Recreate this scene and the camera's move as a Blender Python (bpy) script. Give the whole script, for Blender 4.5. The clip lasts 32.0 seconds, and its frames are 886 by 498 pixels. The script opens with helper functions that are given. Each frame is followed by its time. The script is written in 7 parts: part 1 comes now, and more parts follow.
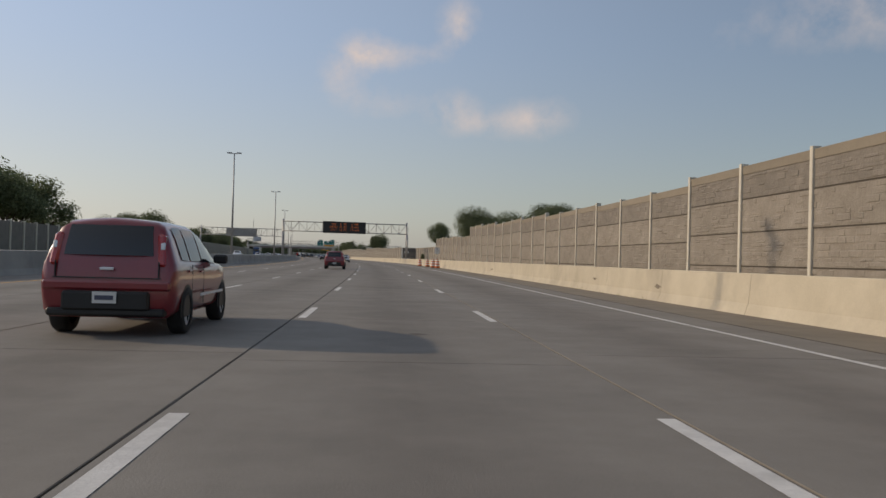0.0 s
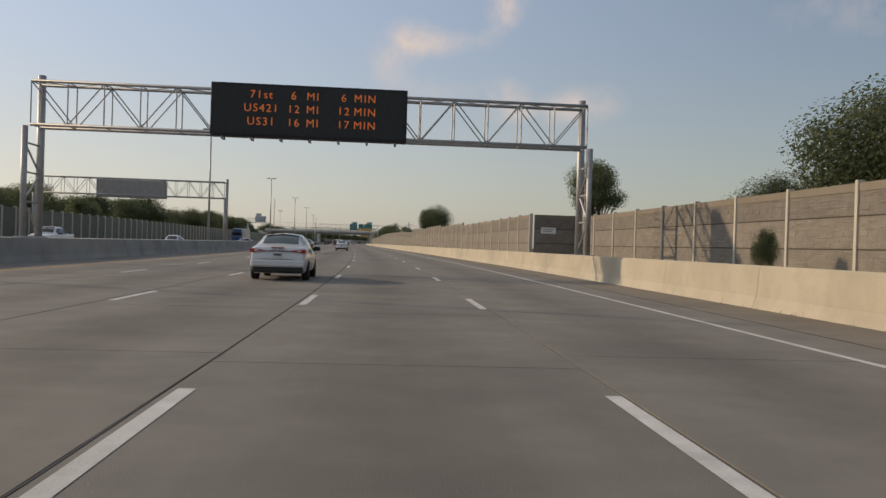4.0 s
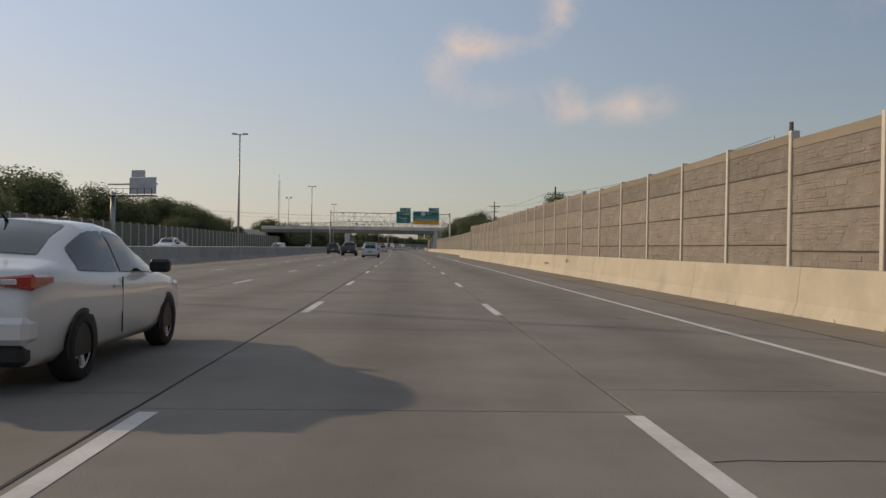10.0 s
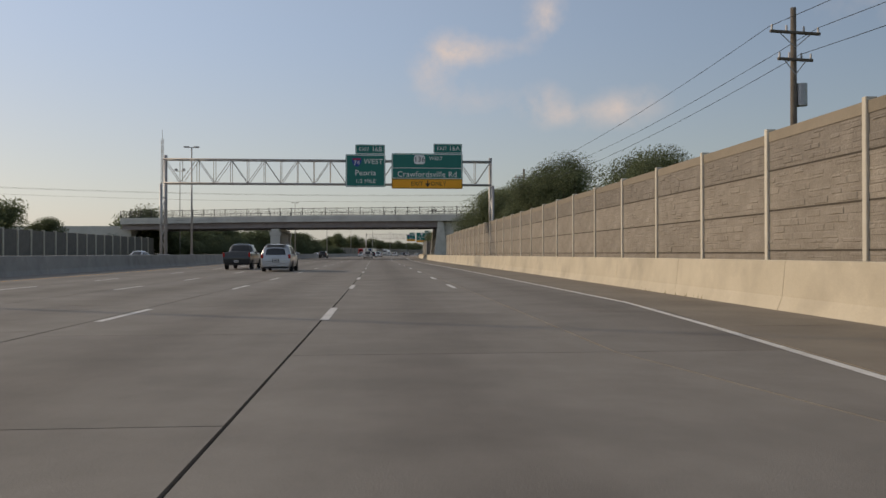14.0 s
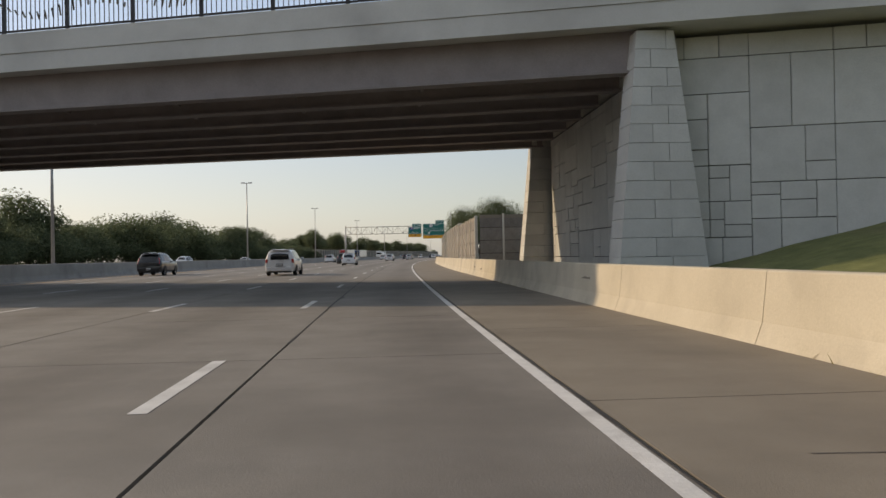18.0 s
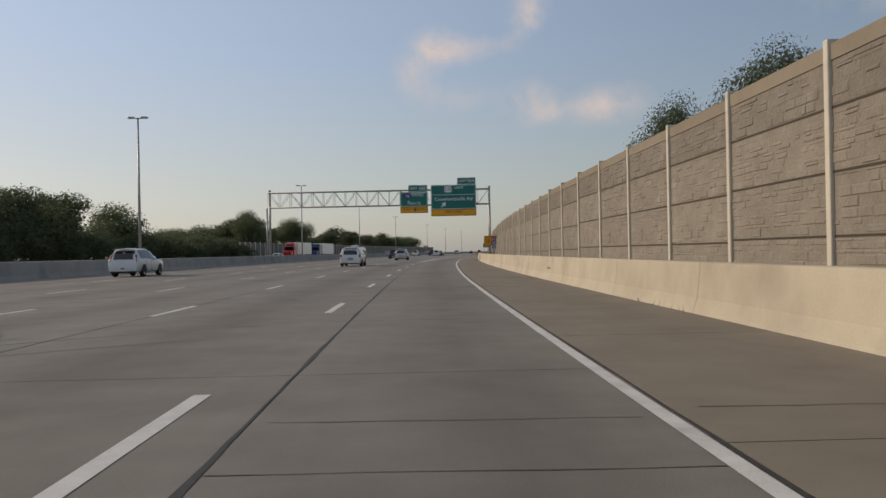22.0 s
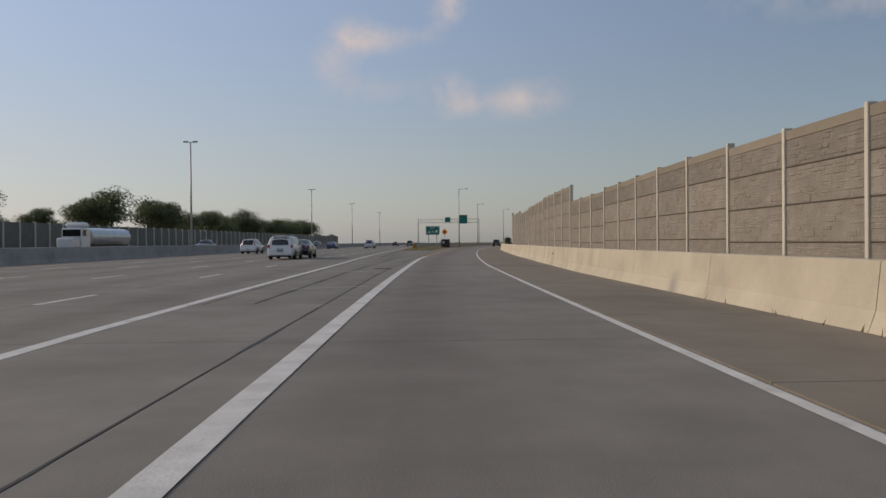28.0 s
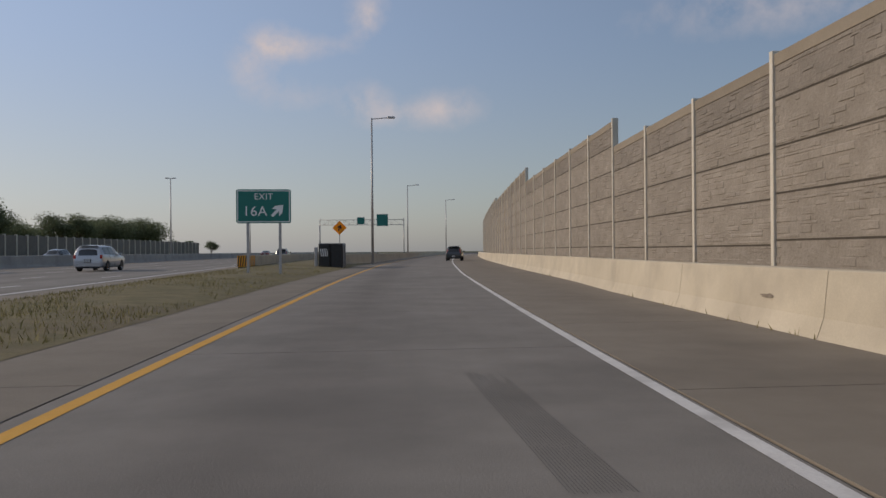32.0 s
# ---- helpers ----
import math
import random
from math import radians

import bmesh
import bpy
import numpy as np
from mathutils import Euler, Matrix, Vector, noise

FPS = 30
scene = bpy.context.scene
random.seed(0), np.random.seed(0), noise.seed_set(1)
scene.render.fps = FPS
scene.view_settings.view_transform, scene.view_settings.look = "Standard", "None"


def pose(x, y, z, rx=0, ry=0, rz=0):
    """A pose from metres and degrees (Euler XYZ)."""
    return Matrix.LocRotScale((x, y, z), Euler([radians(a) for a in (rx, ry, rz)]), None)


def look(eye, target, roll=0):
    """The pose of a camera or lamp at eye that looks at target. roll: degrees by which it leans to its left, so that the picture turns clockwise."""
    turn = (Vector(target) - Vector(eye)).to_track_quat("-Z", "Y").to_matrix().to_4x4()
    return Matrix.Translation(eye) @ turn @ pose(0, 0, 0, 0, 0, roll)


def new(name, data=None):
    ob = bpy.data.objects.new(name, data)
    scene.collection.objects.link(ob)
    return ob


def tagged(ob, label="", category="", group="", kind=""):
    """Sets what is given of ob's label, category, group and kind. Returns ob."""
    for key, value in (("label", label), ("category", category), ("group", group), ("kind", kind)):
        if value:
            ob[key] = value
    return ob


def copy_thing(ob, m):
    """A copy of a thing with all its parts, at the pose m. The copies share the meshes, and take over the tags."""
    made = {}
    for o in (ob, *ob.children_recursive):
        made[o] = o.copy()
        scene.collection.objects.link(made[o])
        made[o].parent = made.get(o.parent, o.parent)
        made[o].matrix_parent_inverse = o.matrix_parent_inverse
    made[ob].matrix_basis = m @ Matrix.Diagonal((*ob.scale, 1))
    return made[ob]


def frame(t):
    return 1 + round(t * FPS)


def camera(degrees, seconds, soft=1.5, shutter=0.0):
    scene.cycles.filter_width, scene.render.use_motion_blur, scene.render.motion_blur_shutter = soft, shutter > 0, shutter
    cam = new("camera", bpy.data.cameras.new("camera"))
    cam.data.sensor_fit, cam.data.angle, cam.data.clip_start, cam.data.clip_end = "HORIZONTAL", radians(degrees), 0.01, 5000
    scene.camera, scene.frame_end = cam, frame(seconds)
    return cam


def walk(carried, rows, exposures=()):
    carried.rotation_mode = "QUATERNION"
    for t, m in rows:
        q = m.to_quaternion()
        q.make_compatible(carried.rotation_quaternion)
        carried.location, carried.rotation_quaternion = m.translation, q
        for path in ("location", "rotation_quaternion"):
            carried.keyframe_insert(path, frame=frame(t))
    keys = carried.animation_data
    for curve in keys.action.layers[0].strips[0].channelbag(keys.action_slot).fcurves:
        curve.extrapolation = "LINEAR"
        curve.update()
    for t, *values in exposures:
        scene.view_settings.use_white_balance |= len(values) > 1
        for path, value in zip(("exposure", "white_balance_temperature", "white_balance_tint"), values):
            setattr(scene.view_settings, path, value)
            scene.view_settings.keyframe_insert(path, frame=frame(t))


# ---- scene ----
cam = camera(58.0, 32.0, soft=1.5)
PATH = [
    (0.0, -0.19, -0.00, 1.17, 90.71, -1.55, -0.01),
    (0.5, -1.58, 16.68, 1.17, 90.70, -1.61, 0.28),
    (1.0, -2.90, 32.96, 1.17, 90.58, -1.88, 0.68),
    (1.5, -4.21, 49.09, 1.18, 90.57, -1.95, 1.06),
    (2.0, -5.62, 65.14, 1.20, 90.45, -2.02, 1.43),
    (2.5, -7.12, 81.06, 1.20, 90.23, -2.00, 1.85),
    (3.0, -8.70, 96.89, 1.22, 90.10, -1.97, 2.24),
    (3.5, -10.43, 112.58, 1.24, 89.84, -1.86, 2.72),
    (4.0, -12.25, 128.06, 1.26, 89.74, -1.75, 3.39),
    (4.5, -14.13, 143.48, 1.22, 89.62, -1.49, 4.19),
    (5.0, -16.16, 158.78, 1.21, 89.64, -1.23, 4.53),
    (5.5, -18.56, 173.96, 1.21, 89.72, -1.00, 5.01),
    (6.0, -21.20, 189.37, 1.21, 89.81, -0.79, 5.45),
    (6.5, -23.97, 205.31, 1.22, 89.86, -0.70, 5.70),
    (7.0, -26.70, 221.46, 1.26, 89.92, -0.89, 6.03),
    (7.5, -29.48, 237.93, 1.26, 89.90, -0.91, 6.32),
    (8.0, -32.32, 254.75, 1.25, 90.01, -0.94, 6.58),
    (8.5, -35.23, 271.89, 1.22, 89.93, -0.93, 6.87),
    (9.0, -38.24, 289.12, 1.23, 90.04, -0.92, 7.08),
    (9.5, -41.27, 306.03, 1.24, 89.99, -0.96, 7.34),
    (10.0, -44.20, 322.64, 1.27, 89.92, -1.00, 7.41),
    (10.5, -47.00, 339.18, 1.25, 89.97, -0.79, 7.54),
    (11.0, -49.74, 355.71, 1.23, 89.93, -0.57, 7.60),
    (11.5, -52.50, 372.23, 1.21, 89.99, -0.49, 7.73),
    (12.0, -55.22, 388.90, 1.20, 90.09, -0.41, 7.69),
    (12.5, -57.87, 405.76, 1.17, 90.10, -0.23, 7.62),
    (13.0, -60.48, 422.57, 1.15, 90.18, -0.06, 7.42),
    (13.5, -63.09, 439.33, 1.14, 90.27, 0.02, 7.11),
    (14.0, -65.69, 455.98, 1.14, 90.31, 0.09, 6.68),
    (14.5, -68.24, 472.50, 1.15, 90.45, 0.27, 6.25),
    (15.0, -70.75, 488.85, 1.15, 90.43, 0.44, 6.18),
    (15.5, -73.19, 504.80, 1.15, 90.34, 0.90, 6.18),
    (16.0, -75.67, 520.47, 1.16, 90.26, 1.33, 6.23),
    (16.5, -78.34, 535.97, 1.15, 90.23, 1.52, 6.28),
    (17.0, -81.07, 551.49, 1.14, 90.26, 0.93, 6.32),
    (17.5, -83.92, 566.87, 1.15, 90.34, 0.98, 6.51),
    (18.0, -86.80, 582.22, 1.15, 90.45, 1.04, 6.69),
    (18.5, -89.70, 597.60, 1.14, 90.48, 0.85, 6.94),
    (19.0, -92.56, 612.98, 1.14, 90.47, 0.66, 7.07),
    (19.5, -95.32, 628.32, 1.16, 90.39, 0.69, 7.11),
    (20.0, -97.96, 643.54, 1.17, 90.31, 0.72, 7.05),
    (20.5, -100.46, 658.72, 1.17, 90.34, 0.77, 6.89),
    (21.0, -102.82, 673.80, 1.17, 90.28, 0.81, 6.48),
    (21.5, -105.02, 688.80, 1.17, 90.23, 0.94, 6.15),
    (22.0, -107.06, 703.61, 1.17, 90.20, 1.06, 5.78),
    (22.5, -108.95, 718.30, 1.17, 90.09, 1.14, 5.22),
    (23.0, -110.70, 732.89, 1.17, 90.08, 1.22, 4.71),
    (23.5, -112.33, 747.45, 1.17, 90.03, 1.09, 4.41),
    (24.0, -113.82, 761.94, 1.19, 89.98, 0.97, 4.09),
    (24.5, -115.18, 775.86, 1.18, 90.02, 0.86, 3.65),
    (25.0, -116.37, 789.49, 1.18, 89.53, 0.76, 3.24),
    (25.5, -117.40, 803.13, 1.17, 89.48, 0.70, 2.74),
    (26.0, -118.36, 816.78, 1.17, 89.45, 0.66, 2.37),
    (26.5, -119.05, 830.47, 1.17, 89.47, 0.60, 1.72),
    (27.0, -119.53, 844.17, 1.18, 89.51, 0.54, 1.06),
    (27.5, -119.85, 857.88, 1.17, 89.53, 0.51, 0.63),
    (28.0, -120.17, 871.58, 1.17, 89.51, 0.49, -0.10),
    (28.5, -120.36, 885.27, 1.16, 89.51, 0.51, -0.86),
    (29.0, -120.43, 898.90, 1.16, 89.50, 0.57, -1.55),
    (29.5, -120.31, 912.45, 1.17, 89.63, 0.34, -2.37),
    (30.0, -119.99, 926.01, 1.18, 89.73, 0.39, -3.16),
    (30.5, -119.49, 939.65, 1.18, 89.81, 0.36, -3.84),
    (31.0, -118.87, 953.42, 1.17, 89.93, 0.39, -4.50),
    (31.5, -118.12, 967.29, 1.17, 89.99, 0.47, -5.21),
    (32.0, -117.28, 980.97, 1.18, 90.13, 0.46, -5.91),
]
EXPOSURES = [
    (0.0, -0.26, 7450, 12), (3.0, -0.15, 7900, 12), (7.0, -0.27, 8000, 13), (10.0, -0.27, 8000, 13), (14.0, -0.26, 7650, 12), (17.2, -0.12, 7800, 12), (18.0, 0.13, 7900, 12), (18.6, 0.36, 7850, 11),
    (19.2, 0.27, 7850, 11), (19.8, -0.06, 7700, 11), (21.0, -0.22, 7550, 12), (23.0, -0.27, 7650, 12), (25.0, -0.27, 7750, 13), (28.0, -0.36, 7200, 13), (30.0, -0.39, 7050, 14), (32.0, -0.39, 7000, 14),
]
walk(cam, [(t, pose(x, y, z, rx, ry, rz)) for t, x, y, z, rx, ry, rz in PATH], EXPOSURES)

# the highway's heading (degrees left of +y) at distances along the reference lane line
KNOT_S = [-200.0, -100.0, 0.0, 60.0, 129.0, 200.0, 270.0, 350.0, 430.0, 540.0, 600.0, 650.0, 700.0, 765.0, 830.0, 900.0, 960.0, 1050.0, 1300.0, 1700.0, 2200.0]
KNOT_H = [2.0, 2.5, 4.36, 5.15, 7.03, 9.64, 10.15, 10.01, 10.6, 11.76, 10.94, 9.55, 8.14, 6.31, 4.01, 2.1, 0.76, -0.97, -4.0, -6.0, -6.0]
ORIGIN_X = 2.050

# ---- world and sun ----
SUN_EL, SUN_AZ = 21.0, -74.0          # azimuth from +y towards +x
SUN = bpy.data.lights.new("sun", "SUN")
SUN.energy, SUN.angle, SUN.color = 2.4, radians(0.9), (1.0, 0.86, 0.68)
sun = new("sun", SUN)
sun_way = Vector((math.sin(radians(SUN_AZ)) * math.cos(radians(SUN_EL)), math.cos(radians(SUN_AZ)) * math.cos(radians(SUN_EL)), math.sin(radians(SUN_EL))))
sun.matrix_world = look(sun_way * 500 + Vector((-60, 500, 0)), Vector((-60, 500, 0)))


def node(tree, kind, **values):
    n = tree.nodes.new(kind)
    for k, v in values.items():
        if k in n.inputs:
            n.inputs[k].default_value = v
    return n


def math_node(tree, op, a, b=None):
    n = tree.nodes.new("ShaderNodeMath")
    n.operation = op
    for i, v in enumerate((a, b)):
        if v is None:
            continue
        if isinstance(v, (int, float)):
            n.inputs[i].default_value = v
        else:
            tree.links.new(v, n.inputs[i])
    return n.outputs[0]


def make_world():
    w = bpy.data.worlds.new("world")
    scene.world = w
    w.use_nodes = True
    t = w.node_tree
    t.nodes.clear()
    out = t.nodes.new("ShaderNodeOutputWorld")
    sky = t.nodes.new("ShaderNodeTexSky")
    sky.sky_type, sky.sun_disc = "NISHITA", False
    sky.sun_elevation, sky.sun_rotation = radians(SUN_EL), radians(SUN_AZ)
    sky.air_density, sky.dust_density, sky.ozone_density, sky.altitude = 1.0, 1.5, 2.0, 230
    bg = node(t, "ShaderNodeBackground", Strength=0.108)
    # soft fair-weather clouds: noise inside a few broad patches of the sky
    co = t.nodes.new("ShaderNodeTexCoord")
    total = None
    for az, el, wide, tall, strength in CLOUDS:
        d = Vector((math.sin(radians(az)) * math.cos(radians(el)), math.cos(radians(az)) * math.cos(radians(el)), math.sin(radians(el))))
        side = Vector((math.cos(radians(az)), -math.sin(radians(az)), 0))
        up = side.cross(d)
        parts = []
        for axis, size in ((side, wide), (up, tall)):
            dot = t.nodes.new("ShaderNodeVectorMath")
            dot.operation = "DOT_PRODUCT"
            t.links.new(co.outputs["Generated"], dot.inputs[0])
            dot.inputs[1].default_value = axis
            off = math_node(t, "DIVIDE", dot.outputs["Value"], radians(size))
            parts.append(math_node(t, "MULTIPLY", off, off))
        r2 = math_node(t, "ADD", parts[0], parts[1])
        g = math_node(t, "MULTIPLY", math_node(t, "POWER", 2.718, math_node(t, "MULTIPLY", r2, -1.0)), strength)
        fwd = t.nodes.new("ShaderNodeVectorMath")
        fwd.operation = "DOT_PRODUCT"
        t.links.new(co.outputs["Generated"], fwd.inputs[0])
        fwd.inputs[1].default_value = d
        g = math_node(t, "MULTIPLY", g, math_node(t, "GREATER_THAN", fwd.outputs["Value"], 0.3))
        total = g if total is None else math_node(t, "ADD", total, g)
    noi = node(t, "ShaderNodeTexNoise", Scale=24.0, Detail=6.0, Roughness=0.58)
    t.links.new(co.outputs["Generated"], noi.inputs["Vector"])
    lump = math_node(t, "MULTIPLY", total, math_node(t, "ADD", math_node(t, "MULTIPLY", noi.outputs["Fac"], 2.8), -0.7))
    mask = node(t, "ShaderNodeMapRange")
    t.links.new(lump, mask.inputs["Value"])
    mask.inputs["From Min"].default_value, mask.inputs["From Max"].default_value = 0.08, 1.05
    mix = t.nodes.new("ShaderNodeMixRGB")
    t.links.new(mask.outputs["Result"], mix.inputs["Fac"])
    mix.inputs["Color2"].default_value = (6.9, 6.3, 6.4, 1)
    # summer haze, thicker towards the sun
    haze = t.nodes.new("ShaderNodeMixRGB")
    side = t.nodes.new("ShaderNodeVectorMath")
    side.operation = "DOT_PRODUCT"
    t.links.new(co.outputs["Generated"], side.inputs[0])
    side.inputs[1].default_value = (-0.42, 0.0, 0.0)
    t.links.new(math_node(t, "ADD", side.outputs["Value"], 0.36), haze.inputs["Fac"])
    up = t.nodes.new("ShaderNodeSeparateXYZ")
    t.links.new(co.outputs["Generated"], up.inputs[0])
    tone = t.nodes.new("ShaderNodeValToRGB")
    tone.color_ramp.interpolation = "EASE"
    for place, colour in ((0.05, (0.61, 0.70, 0.83, 1)), (0.28, (0.53, 0.72, 1.08, 1)), (0.75, (0.60, 0.70, 0.88, 1))):
        e = tone.color_ramp.elements.new(place)
        e.color = colour
    tone.color_ramp.elements.remove(tone.color_ramp.elements[0])
    tone.color_ramp.elements.remove(tone.color_ramp.elements[-1])
    t.links.new(up.outputs["Z"], tone.inputs["Fac"])
    grow = node(t, "ShaderNodeVectorMath")
    grow.operation = "SCALE"
    grow.inputs["Scale"].default_value = 10.0
    t.links.new(tone.outputs["Color"], grow.inputs[0])
    t.links.new(grow.outputs["Vector"], haze.inputs["Color2"])
    t.links.new(sky.outputs["Color"], haze.inputs["Color1"])
    t.links.new(haze.outputs["Color"], mix.inputs["Color1"])
    t.links.new(mix.outputs["Color"], bg.inputs["Color"])
    t.links.new(bg.outputs["Background"], out.inputs["Surface"])


# azimuth, elevation, half widths in degrees, strength
CLOUDS = [(-5.9, 14.2, 1.9, 1.2, 1.0), (-7.6, 12.6, 1.5, 1.3, 0.5), (-2.6, 14.3, 2.0, 0.8, 0.45), (0.7, 16.4, 1.3, 1.7, 0.8), (0.6, 10.5, 1.8, 1.3, 0.5), (6.5, 10.2, 2.3, 1.3, 0.55), (3.0, 9.6, 3.0, 0.9, 0.4), (-5.0, 11.0, 3.5, 1.2, 0.32), (-42, 10, 6, 1.0, 0.3), (30, 16, 9, 2, 0.5), (-110, 20, 15, 4, 0.6)]
make_world()


# ---- materials ----
def material(name, dark, light, scale=3.0, rough=0.8, metal=0.0, bump=0.3, fine=40.0, vary=0.0, stain=None, stain_scale=0.25, coat=0.0, coords="Object", island=False):
    """A surface with two scales of mottling between two colours, fine bump, and optional variation from piece to piece."""
    m = bpy.data.materials.new(name)
    m.use_nodes = True
    t = m.node_tree
    b = t.nodes["Principled BSDF"]
    co = t.nodes.new("ShaderNodeTexCoord")
    src = co.outputs[coords]
    if coords == "World":
        src = None
    n1 = node(t, "ShaderNodeTexNoise", Scale=scale, Detail=6.0, Roughness=0.6)
    n2 = node(t, "ShaderNodeTexNoise", Scale=fine, Detail=3.0, Roughness=0.7)
    n3 = node(t, "ShaderNodeTexNoise", Scale=stain_scale, Detail=4.0, Roughness=0.6)
    for n in (n1, n2, n3):
        t.links.new(src, n.inputs["Vector"])
    mix = t.nodes.new("ShaderNodeMixRGB")
    mix.inputs["Color1"].default_value, mix.inputs["Color2"].default_value = (*dark, 1), (*light, 1)
    f = math_node(t, "ADD", math_node(t, "MULTIPLY", n1.outputs["Fac"], 0.65), math_node(t, "MULTIPLY", n2.outputs["Fac"], 0.35))
    mr = node(t, "ShaderNodeMapRange")
    t.links.new(f, mr.inputs["Value"])
    mr.inputs["From Min"].default_value, mr.inputs["From Max"].default_value = 0.32, 0.68
    t.links.new(mr.outputs["Result"], mix.inputs["Fac"])
    col = mix.outputs["Color"]
    if stain:
        sm = t.nodes.new("ShaderNodeMixRGB")
        sr = node(t, "ShaderNodeMapRange")
        t.links.new(n3.outputs["Fac"], sr.inputs["Value"])
        sr.inputs["From Min"].default_value, sr.inputs["From Max"].default_value = 0.5, 0.75
        sr.inputs["To Max"].default_value = 0.75
        t.links.new(sr.outputs["Result"], sm.inputs["Fac"])
        t.links.new(col, sm.inputs["Color1"])
        sm.inputs["Color2"].default_value = (*stain, 1)
        col = sm.outputs["Color"]
    if vary:
        hsv = t.nodes.new("ShaderNodeHueSaturation")
        if island:
            rnd = t.nodes.new("ShaderNodeNewGeometry").outputs["Random Per Island"]
            if island == "both":
                whole = t.nodes.new("ShaderNodeObjectInfo").outputs["Random"]
                rnd = math_node(t, "ADD", math_node(t, "MULTIPLY", rnd, 0.5), math_node(t, "MULTIPLY", whole, 0.5))
        else:
            rnd = t.nodes.new("ShaderNodeObjectInfo").outputs["Random"]
        t.links.new(math_node(t, "ADD", math_node(t, "MULTIPLY", rnd, 2 * vary), 1.0 - vary), hsv.inputs["Value"])
        t.links.new(col, hsv.inputs["Color"])
        col = hsv.outputs["Color"]
    t.links.new(col, b.inputs["Base Color"])
    b.inputs["Roughness"].default_value, b.inputs["Metallic"].default_value = rough, metal
    if coat:
        b.inputs["Coat Weight"].default_value, b.inputs["Coat Roughness"].default_value = coat, 0.06
    if bump:
        bn = node(t, "ShaderNodeBump", Strength=bump, Distance=0.02)
        t.links.new(math_node(t, "ADD", n2.outputs["Fac"], math_node(t, "MULTIPLY", n1.outputs["Fac"], 0.6)), bn.inputs["Height"])
        t.links.new(bn.outputs["Normal"], b.inputs["Normal"])
    return m


def road_concrete(name, dark, light, lane_tone):
    """Worn highway concrete: mottling along the way of travel, darker polished strip in the middle of the lanes, drips and patches."""
    m = material(name, dark, light, 0.9, 0.86, 0, 0.25, 60.0, 0.05, (dark[0] * 0.8, dark[1] * 0.8, dark[2] * 0.8), 0.22)
    t = m.node_tree
    b = t.nodes["Principled BSDF"]
    src = b.inputs["Base Color"].links[0].from_socket
    uv = t.nodes.new("ShaderNodeUVMap")
    uv.uv_map = "way"
    sep = t.nodes.new("ShaderNodeSeparateXYZ")
    t.links.new(uv.outputs["UV"], sep.inputs[0])
    # across the lane: u in metres from the lane's left edge; streaks drawn out along v
    st = node(t, "ShaderNodeTexNoise", Scale=1.0, Detail=5.0, Roughness=0.6)
    comb = t.nodes.new("ShaderNodeCombineXYZ")
    t.links.new(math_node(t, "MULTIPLY", sep.outputs[0], 2.2), comb.inputs[0])
    t.links.new(math_node(t, "MULTIPLY", sep.outputs[1], 0.05), comb.inputs[1])
    t.links.new(comb.outputs[0], st.inputs["Vector"])
    off = math_node(t, "ADD", sep.outputs[0], -1.83)
    bell = math_node(t, "POWER", 2.718, math_node(t, "MULTIPLY", math_node(t, "MULTIPLY", off, off), -1.6))
    fac = math_node(t, "MULTIPLY", math_node(t, "ADD", math_node(t, "MULTIPLY", bell, 0.55), math_node(t, "MULTIPLY", st.outputs["Fac"], 0.5)), lane_tone)
    mix = t.nodes.new("ShaderNodeMixRGB")
    mix.blend_type = "MULTIPLY"
    t.links.new(fac, mix.inputs["Fac"])
    t.links.new(src, mix.inputs["Color1"])
    mix.inputs["Color2"].default_value = (0.62, 0.6, 0.59, 1)
    t.links.new(mix.outputs["Color"], b.inputs["Base Color"])
    return m


M_ROAD = road_concrete("road_concrete", (0.203, 0.185, 0.162), (0.302, 0.276, 0.241), 0.9)
M_SHOULDER = road_concrete("shoulder_concrete", (0.205, 0.172, 0.132), (0.29, 0.248, 0.193), 0.35)
M_JOINT = material("joint_sealant", (0.02, 0.019, 0.018), (0.05, 0.045, 0.04), 6, 0.7, 0, 0.2)
M_BARRIER = material("barrier_concrete", (0.46, 0.40, 0.30), (0.60, 0.53, 0.41), 0.7, 0.85, 0, 0.2, 30, 0.05, (0.36, 0.31, 0.24), 0.5)
M_BARRIER_GREY = material("weathered_barrier_concrete", (0.30, 0.29, 0.27), (0.42, 0.40, 0.37), 0.7, 0.85, 0, 0.2, 30, 0.05, (0.2, 0.19, 0.18), 0.4)
M_PANEL = material("stone_pattern_panel", (0.215, 0.186, 0.152), (0.335, 0.294, 0.246), 1.6, 0.92, 0, 1.0, 14, 0.12, (0.19, 0.16, 0.13), 0.45, island="both")
M_PANELTOP = material("weathered_panel", (0.178, 0.155, 0.13), (0.28, 0.246, 0.208), 1.2, 0.94, 0, 1.0, 14, 0.14, (0.125, 0.107, 0.092), 0.5, island="both")
M_CAPBAND = material("panel_cap_band", (0.22, 0.185, 0.14), (0.31, 0.262, 0.2), 0.8, 0.9, 0, 0.3, 30, 0.1, (0.2, 0.17, 0.14), 0.7)
M_GAP = material("panel_joint", (0.05, 0.04, 0.03), (0.085, 0.07, 0.052), 3, 0.95, 0, 0.2)
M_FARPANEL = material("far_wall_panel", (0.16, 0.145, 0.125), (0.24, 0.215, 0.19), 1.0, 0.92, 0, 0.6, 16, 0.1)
M_POST = material("post_concrete", (0.55, 0.50, 0.41), (0.68, 0.63, 0.53), 2.0, 0.85, 0, 0.2, 40, 0.05)
